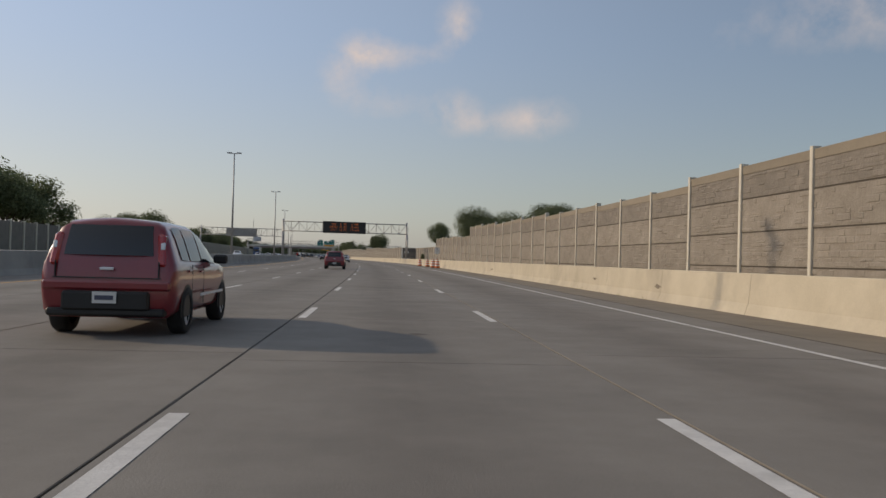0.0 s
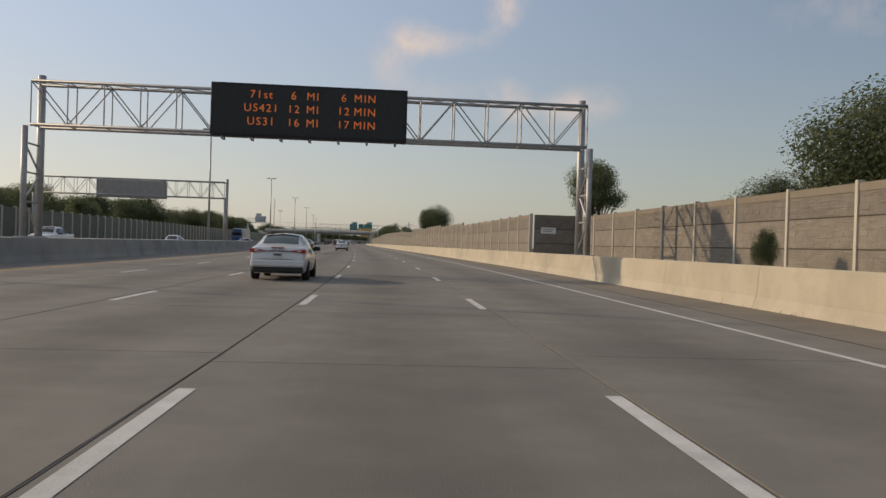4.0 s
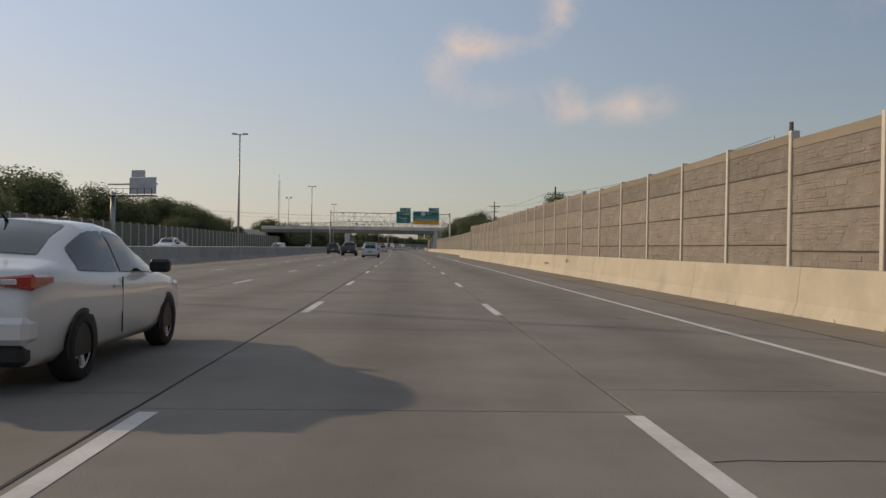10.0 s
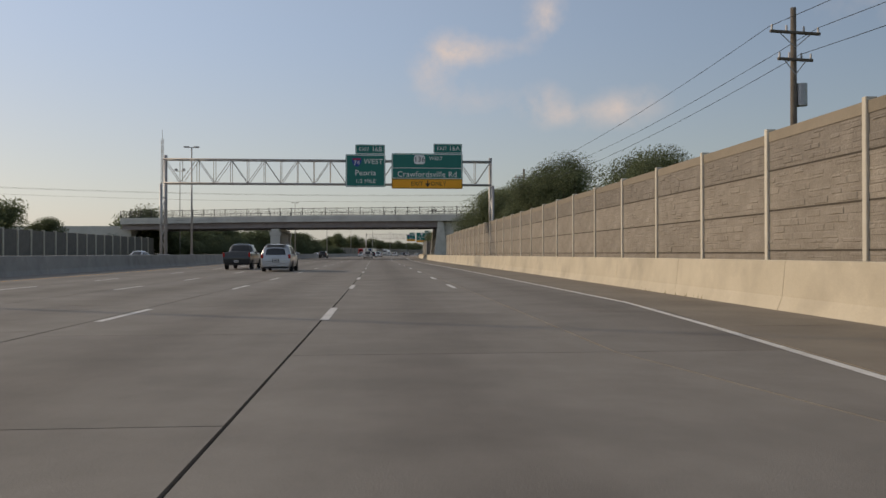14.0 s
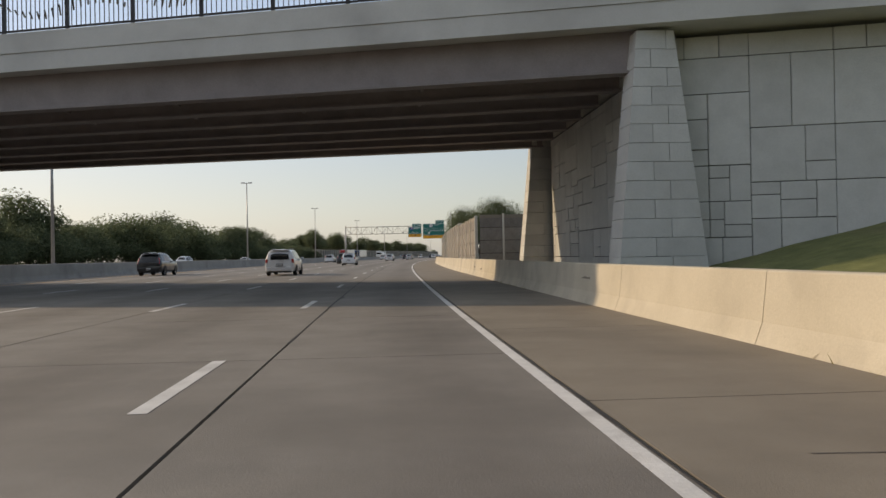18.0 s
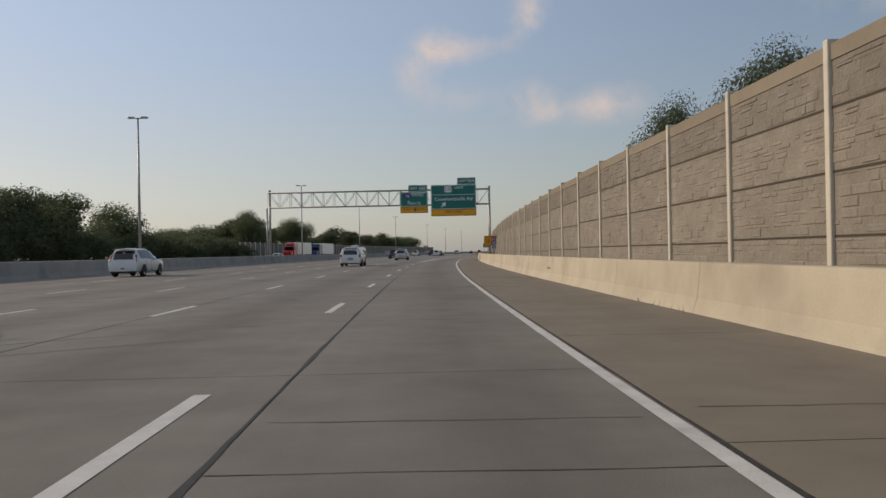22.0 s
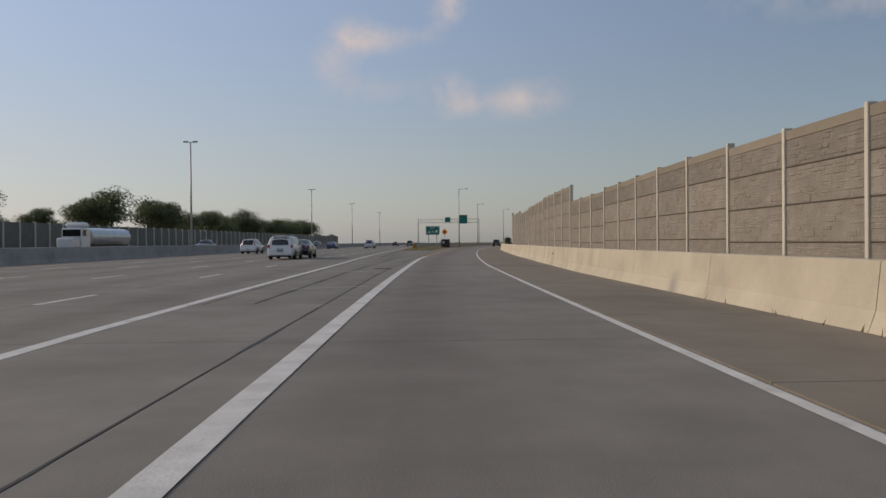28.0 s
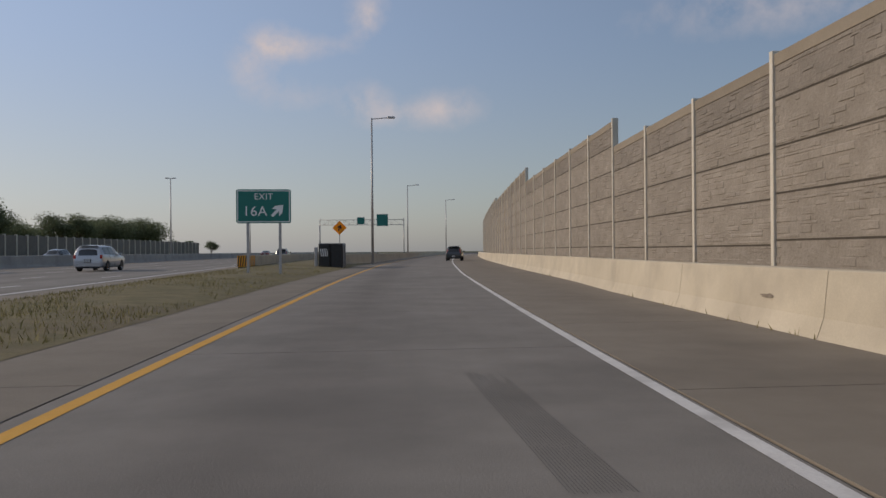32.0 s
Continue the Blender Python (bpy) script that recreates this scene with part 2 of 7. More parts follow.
M_GALV = material("galvanised_steel", (0.36, 0.35, 0.35), (0.5, 0.49, 0.48), 5, 0.5, 0.55, 0.08, 60, 0.05)
M_WHITE = material("white_road_paint", (0.58, 0.56, 0.53), (0.78, 0.76, 0.72), 3.0, 0.75, 0, 0.25, 30, 0.03, (0.42, 0.40, 0.37), 1.2)
M_YELLOW = material("yellow_road_paint", (0.66, 0.33, 0.035), (0.76, 0.40, 0.055), 3.0, 0.75, 0, 0.25, 30, 0.03)
M_GRASS = material("dry_grass", (0.10, 0.09, 0.035), (0.24, 0.19, 0.09), 1.5, 0.95, 0, 0.8, 18, 0.0, (0.16, 0.12, 0.08), 0.3)
M_BANK = material("green_grass", (0.085, 0.105, 0.03), (0.21, 0.215, 0.075), 1.8, 0.95, 0, 0.9, 22, 0.0, (0.16, 0.12, 0.07), 0.4)
M_GROUND = material("ground_grass", (0.05, 0.06, 0.02), (0.10, 0.10, 0.04), 0.6, 0.95, 0, 0.8, 8)
M_BLACK = material("black_plastic", (0.012, 0.012, 0.012), (0.025, 0.025, 0.025), 5, 0.55, 0, 0.1)


# ---- helpers ----
STEP = np.arange(-200.0, 2200.5, 1.0)
HEAD = np.radians(np.interp(STEP, KNOT_S, KNOT_H))
CX = np.cumsum(-np.sin(HEAD))
CY = np.cumsum(np.cos(HEAD))
CX += ORIGIN_X - np.interp(0, STEP, CX)
CY -= np.interp(0, STEP, CY)


def heading(s):
    return float(np.interp(s, STEP, HEAD))


def at(s, d, z=0.0):
    """A place by its way along the highway, its offset to the right of the reference lane line, and its height."""
    h = heading(s)
    return Vector((float(np.interp(s, STEP, CX)) + d * math.cos(h), float(np.interp(s, STEP, CY)) + d * math.sin(h), z))


def stand(s, d, z=0.0, turn=0.0):
    """A pose there, local x to the right of the road and y along it, turned by degrees."""
    return Matrix.Translation(at(s, d, z)) @ Matrix.Rotation(heading(s) + radians(turn), 4, "Z")


def interp(x, pairs):
    return float(np.interp(x, [p[0] for p in pairs], [p[1] for p in pairs]))


def mesh_of(name, bm, mat=None, smooth=False):
    me = bpy.data.meshes.new(name)
    bm.normal_update()
    bm.to_mesh(me)
    bm.free()
    for m in (mat if isinstance(mat, (list, tuple)) else [mat]):
        if m:
            me.materials.append(m)
    if smooth:
        me.polygons.foreach_set("use_smooth", [True] * len(me.polygons))
    return me


def part(name, data, mat=None, parent=None, label="", m=None, smooth=False):
    """One mesh object from a bmesh (or a shared mesh) under a thing or a part."""
    me = data if isinstance(data, bpy.types.Mesh) else mesh_of(name, data, mat, smooth)
    ob = new(name, me)
    if parent is not None:
        ob.parent = parent
    if m is not None:
        ob.matrix_basis = m
    if label:
        ob["label"] = label
    return ob


def thing(name, m, label, category, group="", kind=""):
    return tagged(_placed(new(name), m), label, category, group, kind)


def _placed(ob, m):
    ob.matrix_basis = m
    return ob


def box(bm, x0, x1, y0, y1, z0, z1, bevel=0.0):
    vs = [bm.verts.new(p) for p in ((x0, y0, z0), (x1, y0, z0), (x1, y1, z0), (x0, y1, z0), (x0, y0, z1), (x1, y0, z1), (x1, y1, z1), (x0, y1, z1))]
    fs = [bm.faces.new([vs[i] for i in q]) for q in ((0, 3, 2, 1), (4, 5, 6, 7), (0, 1, 5, 4), (1, 2, 6, 5), (2, 3, 7, 6), (3, 0, 4, 7))]
    if bevel:
        es = list({e for f in fs for e in f.edges})
        bmesh.ops.bevel(bm, geom=es, offset=bevel, segments=1, affect="EDGES", profile=0.5)
    return bm


def boxed(x0, x1, y0, y1, z0, z1, bevel=0.0):
    return box(bmesh.new(), x0, x1, y0, y1, z0, z1, bevel)


def rod(bm, a, b, r0, r1=None, n=8, caps=True):
    """A round bar from a to b."""
    a, b = Vector(a), Vector(b)
    r1 = r0 if r1 is None else r1
    q = (b - a).to_track_quat("Z", "Y").to_matrix()
    rings = []
    for p, r in ((a, r0), (b, r1)):
        rings.append([bm.verts.new(p + q @ Vector((r * math.cos(2 * math.pi * i / n), r * math.sin(2 * math.pi * i / n), 0))) for i in range(n)])
    for i in range(n):
        bm.faces.new((rings[0][i], rings[0][(i + 1) % n], rings[1][(i + 1) % n], rings[1][i]))
    if caps:
        bm.faces.new(rings[0][::-1])
        bm.faces.new(rings[1])
    return bm


def strip_mesh(name, s0, s1, left, right, z, mat, step=4.0, z2=None):
    """A ribbon along the road between two offsets (numbers or functions of s), with way coordinates."""
    bm = bmesh.new()
    uv = bm.loops.layers.uv.new("way")
    n = max(1, int(round((s1 - s0) / step)))
    rows = []
    for i in range(n + 1):
        s = s0 + (s1 - s0) * i / n
        a = left(s) if callable(left) else left
        b = right(s) if callable(right) else right
        h = (z(s) if callable(z) else z)
        rows.append((bm.verts.new(at(s, a, h)), bm.verts.new(at(s, b, h)), s, a, b))
    for p, q in zip(rows, rows[1:]):
        f = bm.faces.new((p[0], p[1], q[1], q[0]))
        for loop, (u, v) in zip(f.loops, ((0, p[2]), (p[4] - p[3], p[2]), (q[4] - q[3], q[2]), (0, q[2]))):
            loop[uv].uv = (u, v)
    return mesh_of(name, bm, mat)


def text_mesh(text, size, spread):
    """Flat letters in the x-z plane, facing -y, centred at the origin."""
    cu = bpy.data.curves.new("letters", "FONT")
    cu.body, cu.size, cu.align_x, cu.align_y, cu.extrude = text, size * 1.38, "CENTER", "CENTER", 0.004
    cu.space_character = spread
    cu.resolution_u = 3
    ob = bpy.data.objects.new("letters", cu)
    scene.collection.objects.link(ob)
    me = bpy.data.meshes.new_from_object(ob, depsgraph=bpy.context.evaluated_depsgraph_get())
    bpy.data.objects.remove(ob)
    me.transform(Matrix.Rotation(radians(90), 4, "X"))
    me.materials.clear()
    return me


WORDS = ["71st", "6", "MI", "MIN", "US421", "12", "US31", "16", "17", "EXIT", "16A", "16B", "136", "WEST", "Crawfordsville Rd", "ONLY", "74", "Peoria", "1/2 MILE", "EXIT ONLY", "50", "MPH", "DETOUR", "NORTH", "65", "NO", "STOPPING", "STANDING", "OR PARKING"]
TEXT_MESH = {w: text_mesh(w, 1.0, 1.2 if w in WORDS[:9] else 1.05) for w in WORDS}

# ---- ground and road ----
S0, S1 = -60.0, 1500.0
BARRIER = [(-200, 6.75), (142, 6.65), (200, 6.35), (253, 6.15), (303, 6.05), (356, 6.3), (421, 6.2), (440, 6.3), (449, 7.3), (457, 8.1), (473, 8.85), (490, 9.25), (510, 9.5), (565, 9.5), (600, 9.8), (628, 10.0), (680, 10.1), (750, 10.25), (810, 10.7), (835, 10.85), (860, 11.6), (891, 13.1), (912, 13.7), (936, 15.0), (960, 16.3), (1000, 18.5), (1013, 19.7), (1021, 20.7), (1048, 23.1), (1085, 26.5), (1200, 38), (1500, 70)]
EDGE = [(-200, 3.85), (130, 3.8), (250, 3.55), (300, 3.35), (334, 3.36), (437, 3.4), (448, 3.7), (455, 4.2), (478, 6.7), (520, 6.75), (565, 6.65), (600, 6.77), (628, 6.9), (686, 7.0), (716, 7.05), (750, 7.3), (803, 8.0), (835, 8.3), (860, 9.15), (888, 10.25), (912, 10.9), (923, 11.2), (940, 12.0), (967, 13.45), (995, 15.07), (1008, 16.0), (1032, 17.8), (1052, 19.5), (1071, 21.1), (1100, 23.7), (1200, 34.5), (1500, 67)]
RAMP_LEFT = [(806, 3.68), (814, 3.9), (821, 4.25), (830, 4.62), (845, 5.15), (885, 6.14), (900, 6.56), (913, 6.95), (940, 7.75), (955, 8.48), (970, 9.2), (986, 9.98), (997, 10.5), (1022, 11.7), (1060, 13.9), (1100, 17.5), (1200, 28.0), (1500, 60.5)]
MAIN_RIGHT = [(806, 3.48), (815, 3.58), (827, 3.75), (840, 3.85), (865, 3.6), (890, 3.1), (926, 3.3), (1000, 2.6), (1070, 1.4), (1200, 0.5), (1500, 0.5)]
JOINT_2 = [(-200, 3.8), (446, 3.8), (500, 3.75), (561, 3.93), (624, 4.08), (655, 4.25), (750, 4.12), (808, 4.13), (885, 5.45), (899, 5.86), (913, 6.25), (940, 7.35), (955, 8.15), (970, 8.93), (997, 10.25), (1022, 11.45), (1060, 13.6), (1100, 17.2), (1200, 27.7), (1500, 60.2)]
WALL_OFF = [(-200, 1.3), (142, 1.35), (200, 1.6), (253, 1.85), (303, 1.95), (356, 1.7), (421, 1.8), (443, 1.55), (457, 1.5), (473, 1.4), (500, 1.2), (560, 1.9), (640, 1.5), (750, 1.25), (815, 1.9), (860, 2.7), (892, 3.7), (925, 3.5), (950, 2.8), (1000, 2.3), (1013, 1.85), (1021, 1.5), (1048, 1.05), (1500, 1.2)]
BARRIER_H = [(-200, 1.07), (250, 1.03), (480, 1.02), (560, 0.93), (1300, 0.93)]
MEDIAN = [(-200, -17.3), (1500, -17.3)]

bm = bmesh.new()
bmesh.ops.create_grid(bm, x_segments=40, y_segments=40, size=2600)
for v in bm.verts:
    v.co += Vector((-60, 600, -0.35))
ground = tagged(part("ground", bm, M_GROUND), "dull green verge and land around the highway", "ground", kind="structure")

road = tagged(part("road", strip_mesh("road", S0, S1, lambda s: interp(s, MEDIAN) - 0.3, lambda s: interp(s, BARRIER) + 3.0, -0.03, M_JOINT, 6)), "grey concrete highway with sealed dark joints", "road", kind="structure")
opposite_road = tagged(part("opposite_road", strip_mesh("opposite_road", S0, S1, -41.0, lambda s: interp(s, MEDIAN) - 1.0, -0.02, M_ROAD, 8)), "pale concrete carriageway across the median", "road", kind="structure")

SLAB = 6.1
SEAM = 0.02


def slab_faces(bm, uv, s0, s1, left, right, gap=SEAM):
    pts = []
    for s, e in ((s0 + gap / 2, -1), (s1 - gap / 2, 1)):
        for f, k in ((left, 1), (right, -1)):
            d = f(s) if callable(f) else f
            pts.append((s, d + k * gap * 0.8))
    (a, b, c, d) = pts
    top = [bm.verts.new(at(p[0], p[1], 0.0)) for p in (a, b, d, c)]
    low = [bm.verts.new(at(p[0], p[1], -0.035)) for p in (a, b, d, c)]
    quads = [top] + [[low[i], low[(i + 1) % 4], top[(i + 1) % 4], top[i]] for i in range(4)]
    w = b[1] - a[1]
    co = {top[0]: (0, a[0]), top[1]: (w, b[0]), top[2]: (w, d[0]), top[3]: (0, c[0])}
    co.update({lo: co[hi] for lo, hi in zip(low, top)})
    for q in quads:
        face = bm.faces.new(q)
        for loop in face.loops:
            loop[uv].uv = co[loop.vert]


def joint_2(s):
    return interp(s, JOINT_2)


def barrier_d(s):
    return interp(s, BARRIER)


def edge_d(s):
    return interp(s, EDGE)


def shoulder_d(s):
    return max(edge_d(s) + 0.12, 4.86 if s < 470 else 0.0)


def median_d(s):
    return interp(s, MEDIAN)


def slab_strip(name, label, s0, s1, left, right, mat, single, off=None):
    """One lane of concrete slabs; the ones that the camera drives over are pieces of their own."""
    off = random.uniform(1.0, 5.0) if off is None else SLAB
    cuts = [s0]
    while s0 + off < s1 - 0.3:
        cuts.append(s0 + off)
        off += SLAB
    cuts.append(s1)
    bm = bmesh.new()
    uv = bm.loops.layers.uv.new("way")
    for a, b in zip(cuts, cuts[1:]):
        if single and single[0] <= a <= single[1]:
            one = bmesh.new()
            layer = one.loops.layers.uv.new("way")
            slab_faces(one, layer, a, b, left, right)
            part("slab", one, mat, road)
        else:
            slab_faces(bm, uv, a, b, left, right)
    tagged(part(name, bm, mat, road), label, kind="stuff")


slab_strip("lane_slabs", "grey concrete lane slabs", S0, 1300, lambda s: -14.75, lambda s: -11.1, M_ROAD, None)
slab_strip("lane_slabs", "grey concrete lane slabs", S0, 1300, lambda s: -11.1, lambda s: -7.5, M_ROAD, None)
slab_strip("lane_slabs", "grey concrete lane slabs", S0, 1300, lambda s: -7.5, lambda s: -3.81, M_ROAD, None)
slab_strip("lane_slabs", "grey concrete lane slabs", S0, 1300, lambda s: -3.81, lambda s: 0.06, M_ROAD, (-10, 480))
slab_strip("lane_slabs", "grey concrete lane slabs", S0, 452, lambda s: 0.06, lambda s: 4.85, M_ROAD, None)
slab_strip("lane_slabs", "grey concrete lane slabs", 452, 806, lambda s: 0.06, lambda s: max(joint_2(s), 4.85 if s < 470 else 0), M_ROAD, (452, 560), 0.0)
slab_strip("lane_slabs", "grey concrete lane slabs", 806, 897.3, lambda s: 0.06, joint_2, M_ROAD, None, 0.0)
slab_strip("lane_slabs", "grey concrete lane slabs", 897.3, 1300, lambda s: 0.06, lambda s: interp(s, MAIN_RIGHT) + 0.3, M_ROAD, None, 0.0)
slab_strip("lane_slabs", "grey concrete lane slabs", 452, 1300, lambda s: max(joint_2(s), 4.85 if s < 470 else 0), shoulder_d, M_ROAD, (480, 1060), 0.0)
slab_strip("gore_slabs", "grey concrete slabs of the exit gore", 897.3, 996, lambda s: interp(s, MAIN_RIGHT) + 0.3, lambda s: joint_2(s) - 1.4, M_ROAD, None, 0.0)
slab_strip("gore_slabs", "grey concrete strip along the exit ramp", 897.3, 996, lambda s: joint_2(s) - 1.4, joint_2, M_ROAD, None, 0.0)
slab_strip("shoulder_slabs", "tan concrete shoulder slabs", S0, 1300, shoulder_d, lambda s: barrier_d(s) + 0.1, M_SHOULDER, None)
slab_strip("shoulder_slabs", "grey concrete inner shoulder slabs", S0, 1300, lambda s: median_d(s) - 0.2, lambda s: -14.75, M_ROAD, None)
slab_strip("gore_slabs", "tan concrete shoulder slabs beside the gore", 996, 1300, lambda s: interp(s, MAIN_RIGHT) + 0.3, lambda s: interp(s, MAIN_RIGHT) + 1.5, M_SHOULDER, None)
slab_strip("gore_slabs", "tan concrete shoulder slabs beside the ramp", 996, 1300, lambda s: interp(s, RAMP_LEFT) - 1.9, joint_2, M_SHOULDER, None)

# ---- lane paint ----
LINES = [(-14.45, M_YELLOW, "solid"), (-10.98, M_WHITE, "dash"), (-7.32, M_WHITE, "dash"), (-3.66, M_WHITE, "dash")]


def stripe(name, s0, s1, d, width, mat, label, step=6.0, z=0.004):
    f = d if callable(d) else (lambda s, d=d: d)
    ob = part(name, strip_mesh(name, s0, s1, lambda s: f(s) - width / 2, lambda s: f(s) + width / 2, z, mat, step), None, None)
    return tagged(ob, label, "road marking", kind="structure")


def dashes(d, first, s_end, phase, s_begin=-40):
    s = phase + 12.19 * math.ceil((s_begin - phase) / 12.19)
    while s < s_end:
        ob = stripe("lane_dash", s - 3.05, s, d, 0.15, M_WHITE, "worn white painted lane dash on concrete", 3.0)
        ob["group"] = "lane dashes"
        s += 12.19


PHASES = [(-45, 6.1), (73, 78.6), (98, 112.6), (124, 135.7), (180, 236.7), (255, 271.4), (326, 332.3), (345, 367.6), (390, 403.4), (432, 440.4), (468, 478.1), (497, 572.5), (590, 598.4), (606, 635.0), (648, 658.6), (712, 719.4), (740, 755.3), (775, 792.1), (803, 815.5)]
LINE_0 = [(-50, -0.05), (300, -0.05), (360, 0.08), (410, 0.16), (480, 0.1), (1300, 0.0)]
LINE_1 = [(480, 3.5), (600, 3.45), (740, 3.55), (806, 3.62)]
for d, begin, end in ((lambda s: interp(s, LINE_0), -45, 1250), (-3.66, -45, 1250), (-7.32, -45, 1250), (-10.98, -45, 1250), (lambda s: interp(s, LINE_1), 482, 806)):
    for k, (s_from, phase) in enumerate(PHASES):
        s_to = PHASES[k + 1][0] if k + 1 < len(PHASES) else 1250
        if s_to > begin and s_from < end:
            dashes(d, 0, min(s_to, end), phase, max(s_from, begin))
stripe("edge_line", S0, 1300, -14.45, 0.12, M_YELLOW, "solid yellow line along the inner shoulder")
stripe("edge_line", S0, 1300, edge_d, 0.13, M_WHITE, "solid white line along the outer shoulder")
stripe("gore_line", 808.8, 1300, lambda s: interp(s, MAIN_RIGHT), 0.22, M_WHITE, "wide white line along the exit gore")
stripe("gore_line", 808.8, 948, lambda s: interp(s, RAMP_LEFT), 0.25, M_WHITE, "wide white line along the exit gore", z=0.008)
stripe("ramp_line", 948, 1300, lambda s: interp(s, RAMP_LEFT), 0.15, M_YELLOW, "solid yellow line along the exit ramp")

# ---- concrete barriers ----


def barrier_profile(h):
    return [(-0.02, 0.0), (0.02, 0.08), (0.10, 0.3), (0.17, h - 0.02), (0.19, h), (0.45, h), (0.48, h - 0.02), (0.48, 0.0)]


def barrier_run(name, label, s0, s1, face, h, mat, length, flip=False, both=False):
    """A cast barrier in lengths with open joints, its face towards the traffic."""
    top = tagged(new(name), label, "barrier", kind="structure")
    n = int((s1 - s0) / length)
    tall = h if callable(h) else (lambda s, h=h: h)
    h = tall(s0)
    prof = barrier_profile(h)
    if both:
        prof = [(-0.02, 0.0), (0.02, 0.08), (0.10, 0.3), (0.17, h - 0.02), (0.19, h), (2.6, h), (2.62, h - 0.02), (2.7, 0.3), (2.8, 0.0)]
    for i in range(n):
        a, b = s0 + i * length + 0.008, s0 + (i + 1) * length - 0.008
        bm = bmesh.new()
        ends = []
        for s in (a, (a + b) / 2, b):
            row = []
            h = tall(s)
            for x, z in prof if both else barrier_profile(h):
                # one length was struck: its near end leans, with the foot pushed along and out
                push = 0.3 * (1 - z / h) if name == "barrier_outer" and abs(a - 812.1) < 0.2 and s == a else 0.0
                row.append(bm.verts.new(at(s + push, face(s) + (-x if flip else x) - push * 0.35, z - 0.03)))
            ends.append(row)
        for p, q in zip(ends, ends[1:]):
            for k in range(len(prof) - 1):
                bm.faces.new((p[k], p[k + 1], q[k + 1], q[k]))
        bm.faces.new(ends[0])
        bm.faces.new(ends[-1][::-1])
        bmesh.ops.recalc_face_normals(bm, faces=bm.faces)
        part("barrier_segment", bm, mat, top)
    return top


barrier_run("barrier_outer", "cream concrete safety barrier along the shoulder", -54.1, 1300, barrier_d, lambda s: interp(s, BARRIER_H), M_BARRIER, 6.1)
barrier_run("barrier_median", "weathered grey concrete median barrier", S0, 1400, median_d, 1.07, M_BARRIER_GREY, 9.15, True, True)

# ---- noise walls ----
BAY = 4.0
PANEL_H = 0.95


def panel_mesh(seed, w, h, mat, cap=0.0):
    """A precast panel with a cast ledger-stone relief on its road side, a recessed joint at its foot, and a smooth band along its top if it crowns the wall."""
    rnd = random.Random(seed)
    bm = boxed(-w / 2, w / 2, 0.0135, 0.14, 0.0, h)
    for f in boxed_faces(bm, -w / 2, w / 2, 0.004, 0.06, -0.024, 0.012):
        f.material_index = 1
    z = 0.03
    if cap:
        for f in boxed_faces(bm, -w / 2, w / 2, -0.006, 0.05, h - cap, h):
            f.material_index = 2
    hh = h - cap
    while z < hh - 0.04:
        rh = min(rnd.choice((0.06, 0.09, 0.12, 0.16)), hh - 0.015 - z)
        x = -w / 2 + 0.01
        while x < w / 2 - 0.06:
            rw = min(rnd.uniform(0.12, 0.55), w / 2 - 0.01 - x)
            if rnd.random() < 0.55 and rw > 0.08 and rh > 0.03:
                d = rnd.uniform(0.0, 0.016) - 0.0105
                lean = rnd.uniform(-0.006, 0.001)
                a, b, c, e = x, x + rw, z + rnd.uniform(0, 0.012), z + rh - rnd.uniform(0, 0.012)
                kx, kz = rnd.uniform(0.01, 0.04), min(0.02, (e - c) * 0.3)
                o = [bm.verts.new((q[0], 0.0125, q[1])) for q in ((a, c), (b, c), (b, e), (a, e))]
                t = rnd.uniform(-0.002, 0.002)
                n = [bm.verts.new(q) for q in ((a + kx, -d - t, c + kz * 0.4), (b - kx, -d + t, c + kz * 0.4), (b - kx * 1.5, -d + t - lean, e - kz), (a + kx * 0.6, -d - t - lean, e - kz))]
                bm.faces.new(n)
                for k in range(4):
                    bm.faces.new((o[k], o[(k + 1) % 4], n[(k + 1) % 4], n[k]))
            x += rw
        z += rh
    return mesh_of("panel", bm, [mat, M_GAP, M_CAPBAND])


def boxed_faces(bm, *size):
    old = set(bm.faces)
    box(bm, *size)
    return [f for f in bm.faces if f not in old]


PANELS = [panel_mesh(k, BAY - 0.1, PANEL_H - 0.02, M_PANEL) for k in range(10)]
TOP_PANELS = [panel_mesh(40 + k, BAY - 0.1, PANEL_H - 0.02, M_PANELTOP, 0.24) for k in range(6)]
CAP_CACHE = {}
POST_CACHE = {}


def post_mesh(h):
    key = round(h, 2)
    if key not in POST_CACHE:
        bm = boxed(-0.07, 0.07, -0.05, 0.18, -0.4, key, 0.012)
        POST_CACHE[key] = mesh_of("post", bm, M_POST)
    return POST_CACHE[key]


